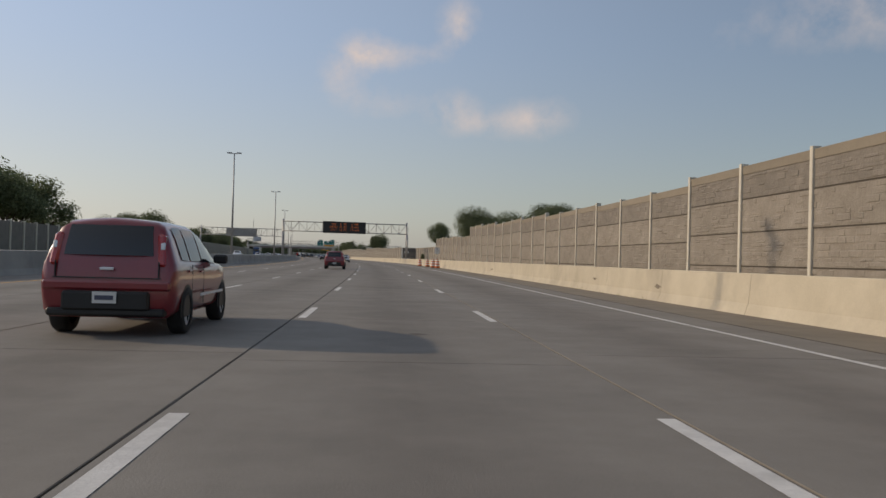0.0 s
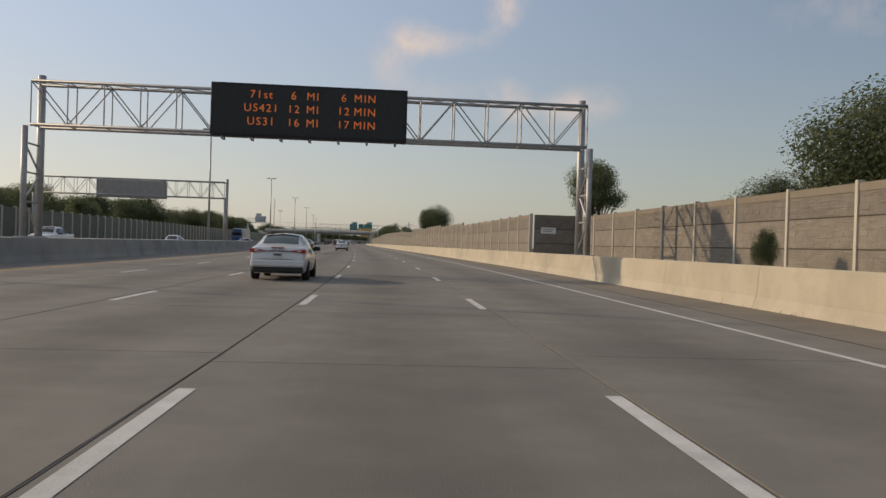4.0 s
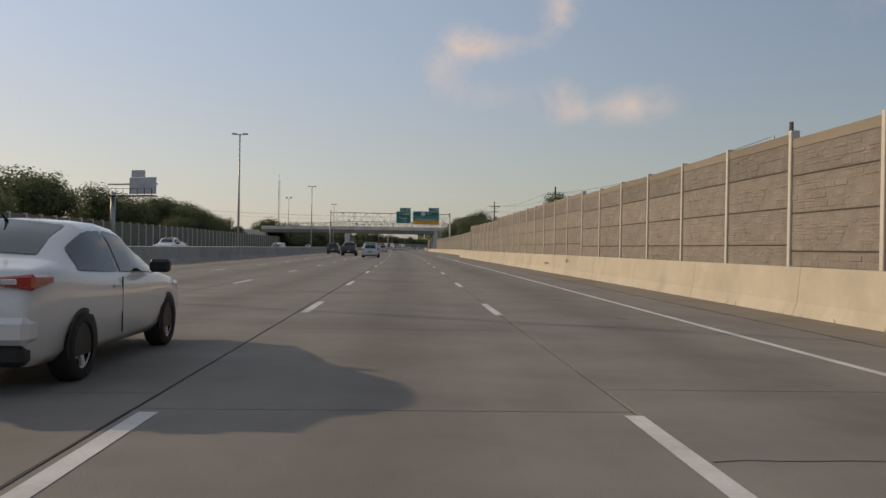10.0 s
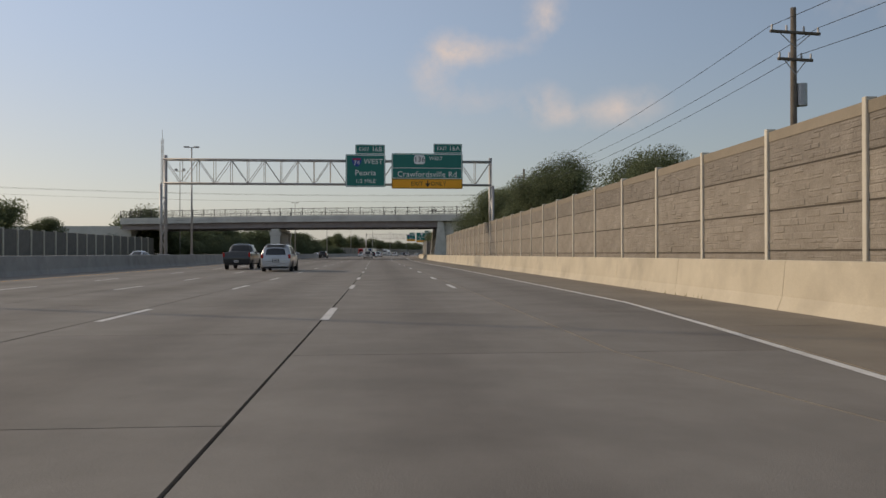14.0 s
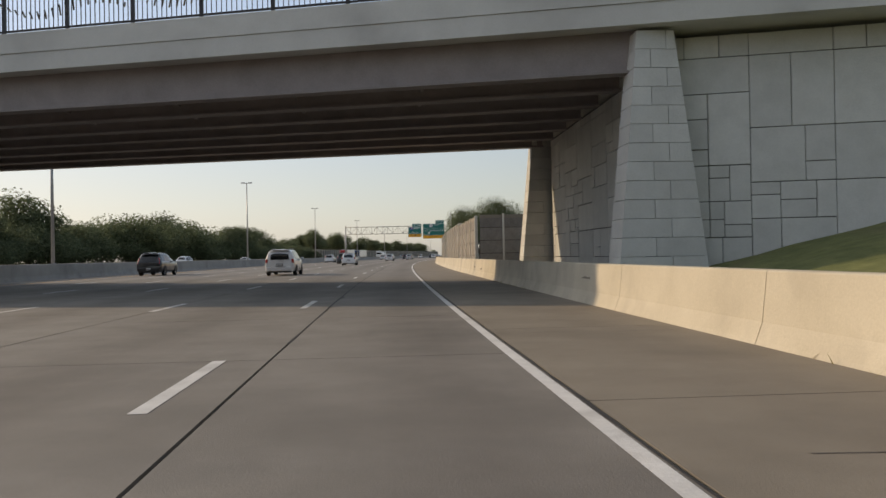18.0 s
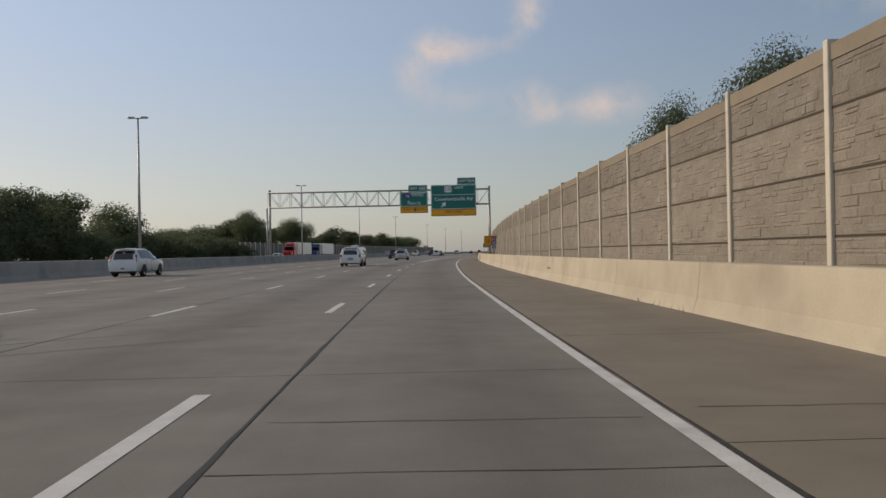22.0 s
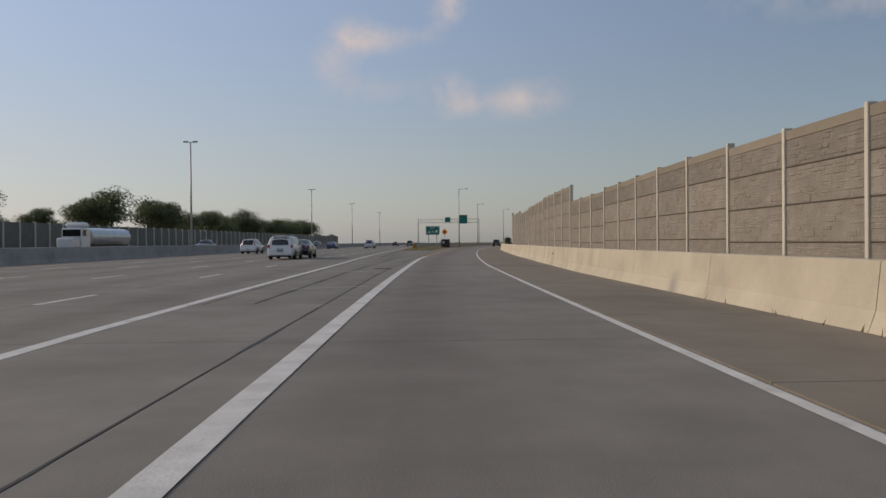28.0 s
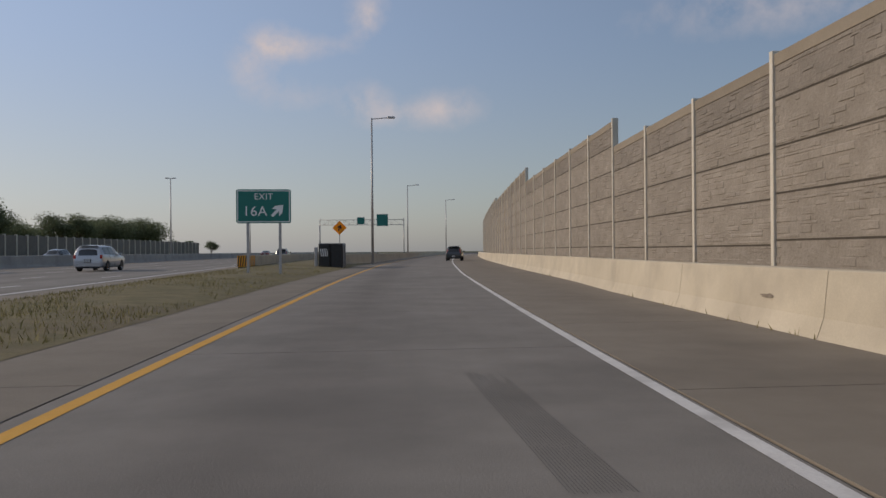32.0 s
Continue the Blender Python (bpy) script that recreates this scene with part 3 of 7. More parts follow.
def wall_run(spots, tops, label, ends=(True, True), seed=0):
    """A noise wall of posts and stacked panels; spots: (s, d) of each post; tops: (s, height) steps."""
    rnd = random.Random(seed)
    top = tagged(new("noise_wall"), label, "noise wall", "noise walls")
    pts = [at(s, d) for s, d in spots]
    n = len(pts) - 1

    def height(i):
        s = (spots[i][0] + spots[i + 1][0]) / 2
        h = tops[0][1]
        for s_from, v in tops:
            if s >= s_from:
                h = v
        return h

    for i in range(n + 1):
        a, b = pts[max(0, i - 1)], pts[min(n, i + 1)]
        turn = math.atan2((b - a).y, (b - a).x)
        h = max(height(max(0, i - 1)), height(min(n - 1, i)))
        if (i > 0 or ends[0]) and (i < n or ends[1]):
            part("post", post_mesh(h + 0.06), None, top, m=Matrix.Translation(pts[i]) @ Matrix.Rotation(turn + math.pi, 4, "Z"))
        if i == n:
            break
        p, q = pts[i], pts[i + 1]
        turn = math.atan2((q - p).y, (q - p).x)
        h = height(i)
        z = h - PANEL_H
        while z > -PANEL_H + 0.3:
            m = Matrix.Translation((p + q) / 2 + Vector((0, 0, z))) @ Matrix.Rotation(turn + math.pi, 4, "Z") @ Matrix.Diagonal(((q - p).length / BAY, 1, 1, 1))
            part("panel", rnd.choice(TOP_PANELS if z > h - PANEL_H - 0.01 else PANELS), None, top, m=m)
            z -= PANEL_H
    return top


TAN = "tan stone-patterned concrete noise wall with pale posts"
DARK = "short return of stone-patterned concrete noise wall in shade"


def wall_d(s):
    return barrier_d(s) + interp(s, WALL_OFF)


def along(knots, off=0.0):
    """Post places along the wall line: the first s, then (s, number of bays) stretches."""
    out = [knots[0]]
    for s, n in knots[1:]:
        last = out[-1]
        out += [last + (s - last) * (k + 1) / n for k in range(n)]
    return [(s, wall_d(s) + off) for s in out]


wall_run(along([-24.9, (18.5, 11), (48.5, 8), (84.6, 9), (104.0, 5), (119.6, 4)]), [(-90, 4.05), (26, 3.85), (38, 3.95), (47, 4.12), (58, 4.25), (68, 4.45), (78, 4.6), (84.7, 3.73), (92, 3.85), (98, 3.98), (107, 4.12)], TAN, seed=1)
wall_run([(119.8, 8.25), (119.8, 11.3)], [(0, 4.1)], DARK, (False, True), seed=2)
wall_run(along([120, (181, 16)], 3.2), [(0, 3.4)], TAN, (False, False), seed=3)
wall_run([(181, 11.2), (181, 8.2)], [(0, 3.5)], DARK, (True, False), seed=4)
wall_run(along([181.2, (257.8, 20), (285.2, 7), (310.1, 6), (378.2, 17), (410.0, 8), (443.1, 8), (445.9, 1), (449.8, 1), (452.0, 1), (475.8, 6), (568.4, 23), (576.9, 2), (579.6, 1)]), [(0, 3.5), (215, 3.75), (240, 4.0), (259, 3.87), (266, 3.98), (271, 4.08), (275, 4.16), (279, 4.24), (285.2, 3.72), (296, 3.82), (304, 3.95), (310, 4.08), (318, 4.2), (345, 4.35), (372, 4.5), (410, 4.3), (424, 4.3), (436, 4.4), (449, 4.2), (455, 4.05), (480, 4.0), (540, 3.95), (568, 3.82)], TAN, seed=5)
wall_run(along([630, (647, 4)], 3.9), [(0, 3.85)], TAN, seed=6)
wall_run([(648, 15.6), (648, 13.6), (648, 11.85)], [(0, 4.1)], DARK, (True, False), seed=7)
wall_run(along([648.1, (666.0, 4), (667.8, 1), (695.9, 7), (697.7, 1)]), [(0, 3.95), (666, 4.15)], TAN, seed=8)
wall_run([(698.0, 11.75), (698.0, 13.0)], [(0, 4.1)], DARK, (False, True), seed=9)
wall_run([(702.4, 16.0), (702.4, 13.9), (702.4, 11.9)], [(0, 4.1)], DARK, (True, False), seed=12)
wall_run(along([702.4, (705.4, 1), (713.3, 2), (714.7, 1), (717.0, 1), (724.3, 2), (755.1, 8), (771.3, 4), (773.2, 1), (785.0, 3), (811.8, 7), (835.4, 6), (862, 7)]), [(0, 4.15), (730, 4.1), (742, 4.03), (752, 3.97), (790, 3.9), (801, 3.72), (818, 3.65)], TAN, (True, False), seed=10)
wall_run(along([862, (898.0, 9), (909.8, 3), (937.2, 7), (953.3, 4), (988.8, 8), (1020.8, 7), (1047.8, 6), (1160, 26)]), [(0, 3.95), (905, 4.05), (926, 3.92), (936, 5.02), (953, 4.9), (970, 4.72), (988, 5.15), (1005, 5.05), (1020, 6.05), (1047, 7.0), (1085, 7.4)], TAN, seed=11)

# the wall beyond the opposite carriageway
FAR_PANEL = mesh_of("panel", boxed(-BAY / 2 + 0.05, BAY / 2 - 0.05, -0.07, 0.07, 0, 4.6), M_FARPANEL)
FAR_POST = mesh_of("post", boxed(-0.14, 0.14, -0.2, 0.2, 0, 4.75), M_POST)


def far_wall(s0, s1, d):
    top = tagged(new("noise_wall"), "dull brown concrete noise wall across the highway", "noise wall", "noise walls")
    n = int((s1 - s0) / BAY)
    for i in range(n):
        a = s0 + i * BAY
        m = stand(a, d, -0.3, 90)
        part("post", FAR_POST, None, top, m=m)
        part("panel", FAR_PANEL, None, top, m=stand(a + BAY / 2, d, -0.3, 90))
    return top


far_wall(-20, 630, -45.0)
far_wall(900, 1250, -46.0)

# ---- signs, gantries, lamps ----
M_GREEN = material("green_sign_sheeting", (0.0, 0.15, 0.122), (0.0, 0.18, 0.148), 2, 0.45, 0, 0.03, 30)
M_SIGNYELLOW = material("yellow_sign_sheeting", (0.86, 0.36, 0.012), (0.92, 0.42, 0.02), 2, 0.5, 0, 0.03, 30)
M_SIGNORANGE = material("orange_sign_sheeting", (0.65, 0.13, 0.02), (0.72, 0.17, 0.03), 2, 0.5, 0, 0.03, 30)
M_SIGNBLUE = material("blue_sign_sheeting", (0.01, 0.05, 0.25), (0.015, 0.07, 0.3), 2, 0.5, 0, 0.03, 30)
M_SIGNRED = material("red_sign_sheeting", (0.4, 0.02, 0.03), (0.45, 0.03, 0.04), 2, 0.5, 0, 0.03, 30)
M_SIGNWHITE = material("white_sign_sheeting", (0.8, 0.8, 0.78), (0.86, 0.86, 0.84), 2, 0.5, 0, 0.03, 30)
M_SIGNBLACK = material("black_sign_print", (0.012, 0.012, 0.012), (0.02, 0.02, 0.02), 2, 0.5, 0, 0.0)
M_DARKPANEL = material("matt_black_sign_face", (0.010, 0.010, 0.013), (0.018, 0.018, 0.022), 2, 0.6, 0, 0.05, 20)
M_ALU = material("sign_back_aluminium", (0.33, 0.31, 0.29), (0.42, 0.40, 0.38), 2, 0.5, 0.4, 0.05, 20)


def glowing(name, colour, strength):
    m = bpy.data.materials.new(name)
    m.use_nodes = True
    b = m.node_tree.nodes["Principled BSDF"]
    b.inputs["Base Color"].default_value = (*colour, 1)
    b.inputs["Emission Color"].default_value = (*colour, 1)
    b.inputs["Emission Strength"].default_value = strength
    return m


M_LED = glowing("amber_sign_leds", (0.9, 0.22, 0.05), 0.2)


def lettering(text, size, mat, spread=1.05):
    me = TEXT_MESH[text].copy()
    me.transform(Matrix.Diagonal((size, 1, size, 1)))
    me.materials.append(mat)
    return me


def letters(text, size, mat, parent, x, y, z, spread=1.05):
    return part("lettering", lettering(text, size, mat, spread), None, parent, m=Matrix.Translation((x, y, z)))


def rounded_plate(w, h, r, y0, y1, mat):
    """An upright plate with rounded corners, centred on x, from z = 0."""
    bm = bmesh.new()
    pts = []
    for cx, cz, a0 in ((w / 2 - r, r, -90), (w / 2 - r, h - r, 0), (-w / 2 + r, h - r, 90), (-w / 2 + r, r, 180)):
        for k in range(5):
            a = radians(a0 + k * 22.5)
            pts.append((cx + r * math.cos(a), cz + r * math.sin(a)))
    f = bm.faces.new([bm.verts.new((x, y0, z)) for x, z in pts])
    ext = bmesh.ops.extrude_face_region(bm, geom=[f])
    for v in ext["geom"]:
        if isinstance(v, bmesh.types.BMVert):
            v.co.y = y1
    bmesh.ops.recalc_face_normals(bm, faces=bm.faces)
    return mesh_of("plate", bm, mat)


def border(parent, w, h, x, y, z, mat, t=0.05, inset=0.06):
    bm = bmesh.new()
    a, b, c, d = x - w / 2 + inset, x + w / 2 - inset, z + inset, z + h - inset
    for q in ((a, b, c, c + t), (a, b, d - t, d), (a, a + t, c + t, d - t), (b - t, b, c + t, d - t)):
        box(bm, q[0], q[1], y - 0.004, y, q[2], q[3])
    return part("border", bm, mat, parent)


def arrow(parent, x, y, z, size, angle, mat):
    bm = bmesh.new()
    pts = [(-0.09, -0.5), (0.09, -0.5), (0.09, 0.02), (0.32, -0.18), (0.32, 0.1), (0.0, 0.5), (-0.32, 0.1), (-0.32, -0.18), (-0.09, 0.02)]
    ca, sa = math.cos(radians(angle)), math.sin(radians(angle))
    for quad in ((0, 1, 2, 8), (2, 3, 4, 5), (8, 5, 6, 7), (8, 2, 5)):
        bm.faces.new([bm.verts.new((x + size * (pts[i][0] * ca + pts[i][1] * sa), y - 0.005, z + size * (-pts[i][0] * sa + pts[i][1] * ca))) for i in quad])
    for f in bm.faces:
        f.normal_update()
        if f.normal.y > 0:
            f.normal_flip()
    return part("arrow", bm, mat, parent)


def shield(parent, x, y, z, w, h, mat, mat_top=None):
    pts = [(0.0, -0.5), (0.28, -0.34), (0.44, -0.12), (0.5, 0.16), (0.42, 0.5), (0.2, 0.42), (0, 0.48), (-0.2, 0.42), (-0.42, 0.5), (-0.5, 0.16), (-0.44, -0.12), (-0.28, -0.34)]
    bm = bmesh.new()
    bm.faces.new([bm.verts.new((x + w * a, y - 0.006, z + h * b)) for a, b in pts])
    bm.normal_update()
    for f in bm.faces:
        if f.normal.y > 0:
            f.normal_flip()
    ob = part("route_shield", bm, mat, parent)
    if mat_top:
        bt = boxed(x - w * 0.42, x + w * 0.42, y - 0.009, y - 0.0065, z + h * 0.22, z + h * 0.38)
        part("shield_band", bt, mat_top, parent)
    return ob


def truss(top, x0, x1, z0, z1, depth=1.1, panel=1.55):
    """A box truss between two ends, in its single tubes."""
    ys = (-depth / 2, depth / 2)
    n = max(2, round((x1 - x0) / panel))
    step = (x1 - x0) / n
    for y in ys:
        for z in (z0, z1):
            part("chord", rod(bmesh.new(), (x0, y, z), (x1, y, z), 0.075, n=8), M_GALV, top, smooth=True)
    for i in range(n + 1):
        x = x0 + i * step
        for y in ys:
            part("truss_post", rod(bmesh.new(), (x, y, z0), (x, y, z1), 0.032, n=6), M_GALV, top)
            if i < n:
                a, b = (z0, z1) if i % 2 else (z1, z0)
                part("truss_diagonal", rod(bmesh.new(), (x, y, a), (x + step, y, b), 0.03, n=6), M_GALV, top)
        for z in (z0, z1):
            part("truss_tie", rod(bmesh.new(), (x, ys[0], z), (x, ys[1], z), 0.028, n=6), M_GALV, top)
        if i < n:
            part("truss_brace", rod(bmesh.new(), (x, ys[i % 2], z1), (x + step, ys[(i + 1) % 2], z1), 0.025, n=6), M_GALV, top)


def gantry_leg(top, x, z_top, z_truss, base):
    """A braced pair of tubular columns on base plates."""
    for y, zt, r in ((-0.85, z_truss, 0.13), (0.85, z_top, 0.17)):
        part("column", rod(bmesh.new(), (x, y, base), (x, y, zt), r, n=14), M_GALV, top, smooth=True)
        part("base_plate", boxed(x - 0.3, x + 0.3, y - 0.3, y + 0.3, base - 0.02, base + 0.06, 0.01), M_GALV, top)
    z, k = base + 0.3, 0
    while z + 1.3 < z_truss:
        a, b = (-0.85, 0.85) if k % 2 else (0.85, -0.85)
        part("leg_brace", rod(bmesh.new(), (x, a, z), (x, b, z + 1.3), 0.05, n=6), M_GALV, top)
        part("leg_strut", rod(bmesh.new(), (x, -0.85, z + 1.3), (x, 0.85, z + 1.3), 0.045, n=6), M_GALV, top)
        z, k = z + 1.3, k + 1


def gantry(s, d0, d1, z0, z1, label, base0=1.0, base1=0.95, turn=0.0, ladder=False):
    top = thing("sign_gantry", stand(s, 0, 0, turn), label, "sign gantry", "sign gantries")
    truss(top, d0, d1, z0, z1)
    gantry_leg(top, d0 - 0.1, z1 + 0.5, z0 - 0.1, base0)
    gantry_leg(top, d1 + 0.1, z1 + 0.5, z0 - 0.1, base1)
    if ladder:
        for y in (1.35, 1.75):
            part("ladder_rail", rod(bmesh.new(), (d1 + 0.5, y, 2.2), (d1 + 0.5, y, z1 - 0.4), 0.025, n=6), M_GALV, top)
        for k in range(14):
            z = 2.4 + k * (z1 - 3.0) / 14
            part("ladder_rung", rod(bmesh.new(), (d1 + 0.5, 1.35, z), (d1 + 0.5, 1.75, z), 0.018, n=5), M_GALV, top)
    return top


def footing(s, d, z):
    """A concrete pedestal under a leg."""
    ob = part("gantry_footing", boxed(-0.42, 0.42, -1.3, 1.3, -0.3, z - 0.03, 0.03), M_BARRIER_GREY, None, m=stand(s, d))
    return tagged(ob, "grey concrete pedestal under a gantry leg", "footing", "gantry footings")


GANTRIES = [(166.5, -17.75, 7.45), (540.0, -19.3, 12.3), (825.4, -18.6, 12.45)]
for s, a, b in GANTRIES:
    footing(s, b + 0.1, 0.96)

gantry(166.5, -17.75, 7.45, 6.08, 8.02, "grey tubular steel truss gantry carrying a message board", 1.05, ladder=True)
gantry(540.0, -19.3, 12.3, 7.9, 10.2, "grey tubular steel truss gantry carrying exit signs", 1.05)
gantry(825.4, -18.6, 12.45, 7.8, 9.9, "grey tubular steel truss gantry carrying exit signs", 1.05)
gantry(232.0, -42.5, -20.0, 6.3, 8.3, "grey steel truss gantry over the opposite carriageway", -0.05, 1.0)
gantry(1289.0, -12.5, 18.3, 11.0, 12.9, "distant grey steel truss gantry over the highway", -0.1, -0.1)
for s, d in ((232.0, -42.6),):
    footing(s, d, 0.0)


def message_board(s, d0, d1, z0, z1):
    w = d1 - d0
    top = thing("message_board", stand(s, (d0 + d1) / 2) @ Matrix.Translation((0, -0.75, 0)), "black variable message board with amber lettering", "message board")
    part("housing", boxed(-w / 2, w / 2, -0.55, 0.15, z0, z1, 0.03), M_DARKPANEL, top)
    part("face", boxed(-w / 2 + 0.12, w / 2 - 0.12, -0.575, -0.555, z0 + 0.12, z1 - 0.12), M_BLACK, top)
    rows = (("71st", "6", "MI", "6", "MIN"), ("US421", "12", "MI", "12", "MIN"), ("US31", "16", "MI", "17", "MIN"))
    xs = (-2.15, -0.72, 0.12, 1.5, 2.45)
    for i, row in enumerate(rows):
        for t, x in zip(row, xs):
            letters(t, 0.36, M_LED, top, x, -0.585, z1 - 0.5 - i * 0.6, 1.2)
    for k in range(7):
        x = -w / 2 + 0.5 + k * (w - 1.0) / 6
        part("bracket", boxed(x - 0.05, x + 0.05, -0.4, 0.2, z0 - 0.12, z0 - 0.005), M_GALV, top)
    return top


message_board(166.5, -9.8, -1.08, 5.85, 8.22)


def exit_panel(s, d0, d1, z0, z1, tab, tab_side, tab_text, yellow, label):
    """A green guide sign with an exit-number tab and an optional yellow foot; returns the thing."""
    w = d1 - d0
    top = thing("guide_sign", stand(s, (d0 + d1) / 2) @ Matrix.Translation((0, -0.8, 0)), label, "guide sign", "guide signs")
    part("panel", rounded_plate(w, z1 - z0, 0.12, -0.05, 0.0, M_GREEN), None, top, m=Matrix.Translation((0, 0, z0)))
    border(top, w, z1 - z0 - yellow, 0, -0.05, z0 + yellow, M_SIGNWHITE)
    if yellow:
        part("yellow_panel", boxed(-w / 2 + 0.03, w / 2 - 0.03, -0.06, -0.052, z0 + 0.03, z0 + yellow, 0.0), M_SIGNYELLOW, top)
        border(top, w, yellow, 0, -0.06, z0, M_SIGNBLACK, 0.03, 0.06)
    tx = (w / 2 - tab[0] / 2 - 0.05) * tab_side
    part("exit_tab", rounded_plate(tab[0], tab[1], 0.1, -0.05, 0.0, M_GREEN), None, top, m=Matrix.Translation((tx, 0, z1 + 0.02)))
    border(top, tab[0], tab[1], tx, -0.05, z1 + 0.02, M_SIGNWHITE, 0.04, 0.05)
    letters("EXIT", 0.34, M_SIGNWHITE, top, tx - tab[0] * 0.2, -0.056, z1 + 0.02 + tab[1] / 2)
    letters(tab_text, 0.46, M_SIGNWHITE, top, tx + tab[0] * 0.23, -0.056, z1 + 0.02 + tab[1] / 2)
    for k in range(3):
        x = -w / 2 + 0.4 + k * (w - 0.8) / 2
        part("mounting_rail", boxed(x - 0.05, x + 0.05, 0.004, 0.2, z0 + 0.1, z1 - 0.1), M_GALV, top)
    return top


# first pair, half a mile ahead of the exit
g = exit_panel(540.0, 2.45, 9.4, 7.45, 10.9, (2.8, 0.95), 1, "16A", 0.95, "green Crawfordsville Rd exit guide sign with yellow foot")
part("route_shield", rounded_plate(1.1, 0.9, 0.3, -0.065, -0.052, M_SIGNWHITE), None, g, m=Matrix.Translation((-0.75, 0, 9.85)))
letters("136", 0.5, M_SIGNBLACK, g, -0.75, -0.07, 10.3)
letters("WEST", 0.36, M_SIGNWHITE, g, 0.85, -0.056, 10.4)
letters("Crawfordsville Rd", 0.55, M_SIGNWHITE, g, 0, -0.056, 8.85)
part("divider", boxed(-3.4, 3.4, -0.056, -0.052, 9.45, 9.5), M_SIGNWHITE, g)
letters("EXIT", 0.4, M_SIGNBLACK, g, -1.0, -0.066, 7.93)
letters("ONLY", 0.4, M_SIGNBLACK, g, 1.1, -0.066, 7.93)
arrow(g, 0.05, -0.064, 7.93, 0.6, 180, M_SIGNBLACK)
g = exit_panel(540.0, -2.0, 1.85, 7.6, 10.75, (2.85, 0.95), 1, "16B", 0.0, "green Peoria guide sign with exit tab")
shield(g, -0.85, -0.052, 10.0, 0.95, 0.95, M_SIGNBLUE, M_SIGNRED)
letters("74", 0.42, M_SIGNWHITE, g, -0.85, -0.062, 9.93)
letters("WEST", 0.5, M_SIGNWHITE, g, 0.75, -0.056, 10.05)
letters("Peoria", 0.55, M_SIGNWHITE, g, 0, -0.056, 8.95)
letters("1/2 MILE", 0.38, M_SIGNWHITE, g, 0, -0.056, 8.15)

# second pair, at the exit
g = exit_panel(825.4, 4.4, 10.7, 6.15, 10.5, (2.55, 0.95), 1, "16A", 0.95, "green Crawfordsville Rd exit sign with white arrow")
part("route_shield", rounded_plate(1.05, 0.85, 0.3, -0.065, -0.052, M_SIGNWHITE), None, g, m=Matrix.Translation((-0.75, 0, 9.45)))
letters("136", 0.48, M_SIGNBLACK, g, -0.75, -0.07, 9.88)
letters("WEST", 0.36, M_SIGNWHITE, g, 0.75, -0.056, 10.05)
letters("Crawfordsville Rd", 0.5, M_SIGNWHITE, g, 0, -0.056, 8.5)
part("divider", boxed(-3.05, 3.05, -0.056, -0.052, 9.1, 9.15), M_SIGNWHITE, g)
arrow(g, -1.4, -0.054, 7.75, 0.85, 45, M_SIGNWHITE)
letters("EXIT ONLY", 0.35, M_SIGNBLACK, g, 0, -0.066, 6.73)
g = exit_panel(825.4, 0.1, 3.95, 6.65, 9.6, (2.65, 0.95), 1, "16B", 0.9, "green Peoria guide sign with yellow exit only foot")
shield(g, -0.95, -0.052, 9.05, 0.95, 0.95, M_SIGNBLUE, M_SIGNRED)
letters("74", 0.42, M_SIGNWHITE, g, -0.95, -0.062, 8.98)
letters("WEST", 0.5, M_SIGNWHITE, g, 0.55, -0.056, 9.2)
letters("Peoria", 0.5, M_SIGNWHITE, g, 0, -0.056, 8.05)
letters("EXIT", 0.38, M_SIGNBLACK, g, -0.95, -0.066, 7.2)
letters("ONLY", 0.38, M_SIGNBLACK, g, 1.05, -0.066, 7.2)
arrow(g, 0.1, -0.064, 7.2, 0.6, 180, M_SIGNBLACK)

# back of the board over the opposite carriageway, and small far signs
bb = thing("message_board", stand(232.0, -31.5) @ Matrix.Translation((0, 0.8, 0)), "brownish back of a message board across the highway", "message board")
part("housing", boxed(-4.2, 4.2, -0.35, 0.35, 6.0, 8.2, 0.03), M_ALU, bb)
for k in range(9):
    part("rib", boxed(-4.0 + k, -3.92 + k, -0.42, -0.355, 6.05, 8.15), M_ALU, bb)
for d, z, w, h in ((10.5, 10.5, 4.2, 4.4), (2.6, 11.2, 2.8, 2.6)):
    far = thing("guide_sign", stand(1289, d) @ Matrix.Translation((0, -0.8, 0)), "small distant green guide sign", "guide sign", "guide signs")
    part("panel", rounded_plate(w, h, 0.08, -0.05, 0, M_GREEN), None, far, m=Matrix.Translation((0, 0, z)))
    border(far, w, h, 0, -0.05, z, M_SIGNWHITE)

# ---- light poles ----


def light_pole(s, d, base, h=12.9, arm=False):
    top = thing("light_pole", stand(s, d, base), "tall slim grey steel highway light pole", "light pole", "light poles")
    part("shaft", rod(bmesh.new(), (0, 0, 0), (0, 0, h - base), 0.13, 0.07, 12), M_GALV, top, smooth=True)
    part("base_flange", boxed(-0.2, 0.2, -0.2, 0.2, -0.02, 0.05, 0.01), M_GALV, top)
    zz = h - base
    if arm:
        part("arm", rod(bmesh.new(), (0, 0, zz - 0.1), (1.6, 0, zz + 0.05), 0.045, n=8), M_GALV, top)
        part("lamp_head", boxed(1.4, 2.1, -0.16, 0.16, zz - 0.02, zz + 0.14, 0.03), M_GALV, top)
    else:
        part("arm", rod(bmesh.new(), (-0.5, 0, zz - 0.03), (0.5, 0, zz - 0.03), 0.045, n=8), M_GALV, top)
        for x in (-0.55, 0.55):
            part("lamp_head", boxed(x - 0.28, x + 0.28, -0.17, 0.17, zz - 0.05, zz + 0.1, 0.03), M_GALV, top)
    return top


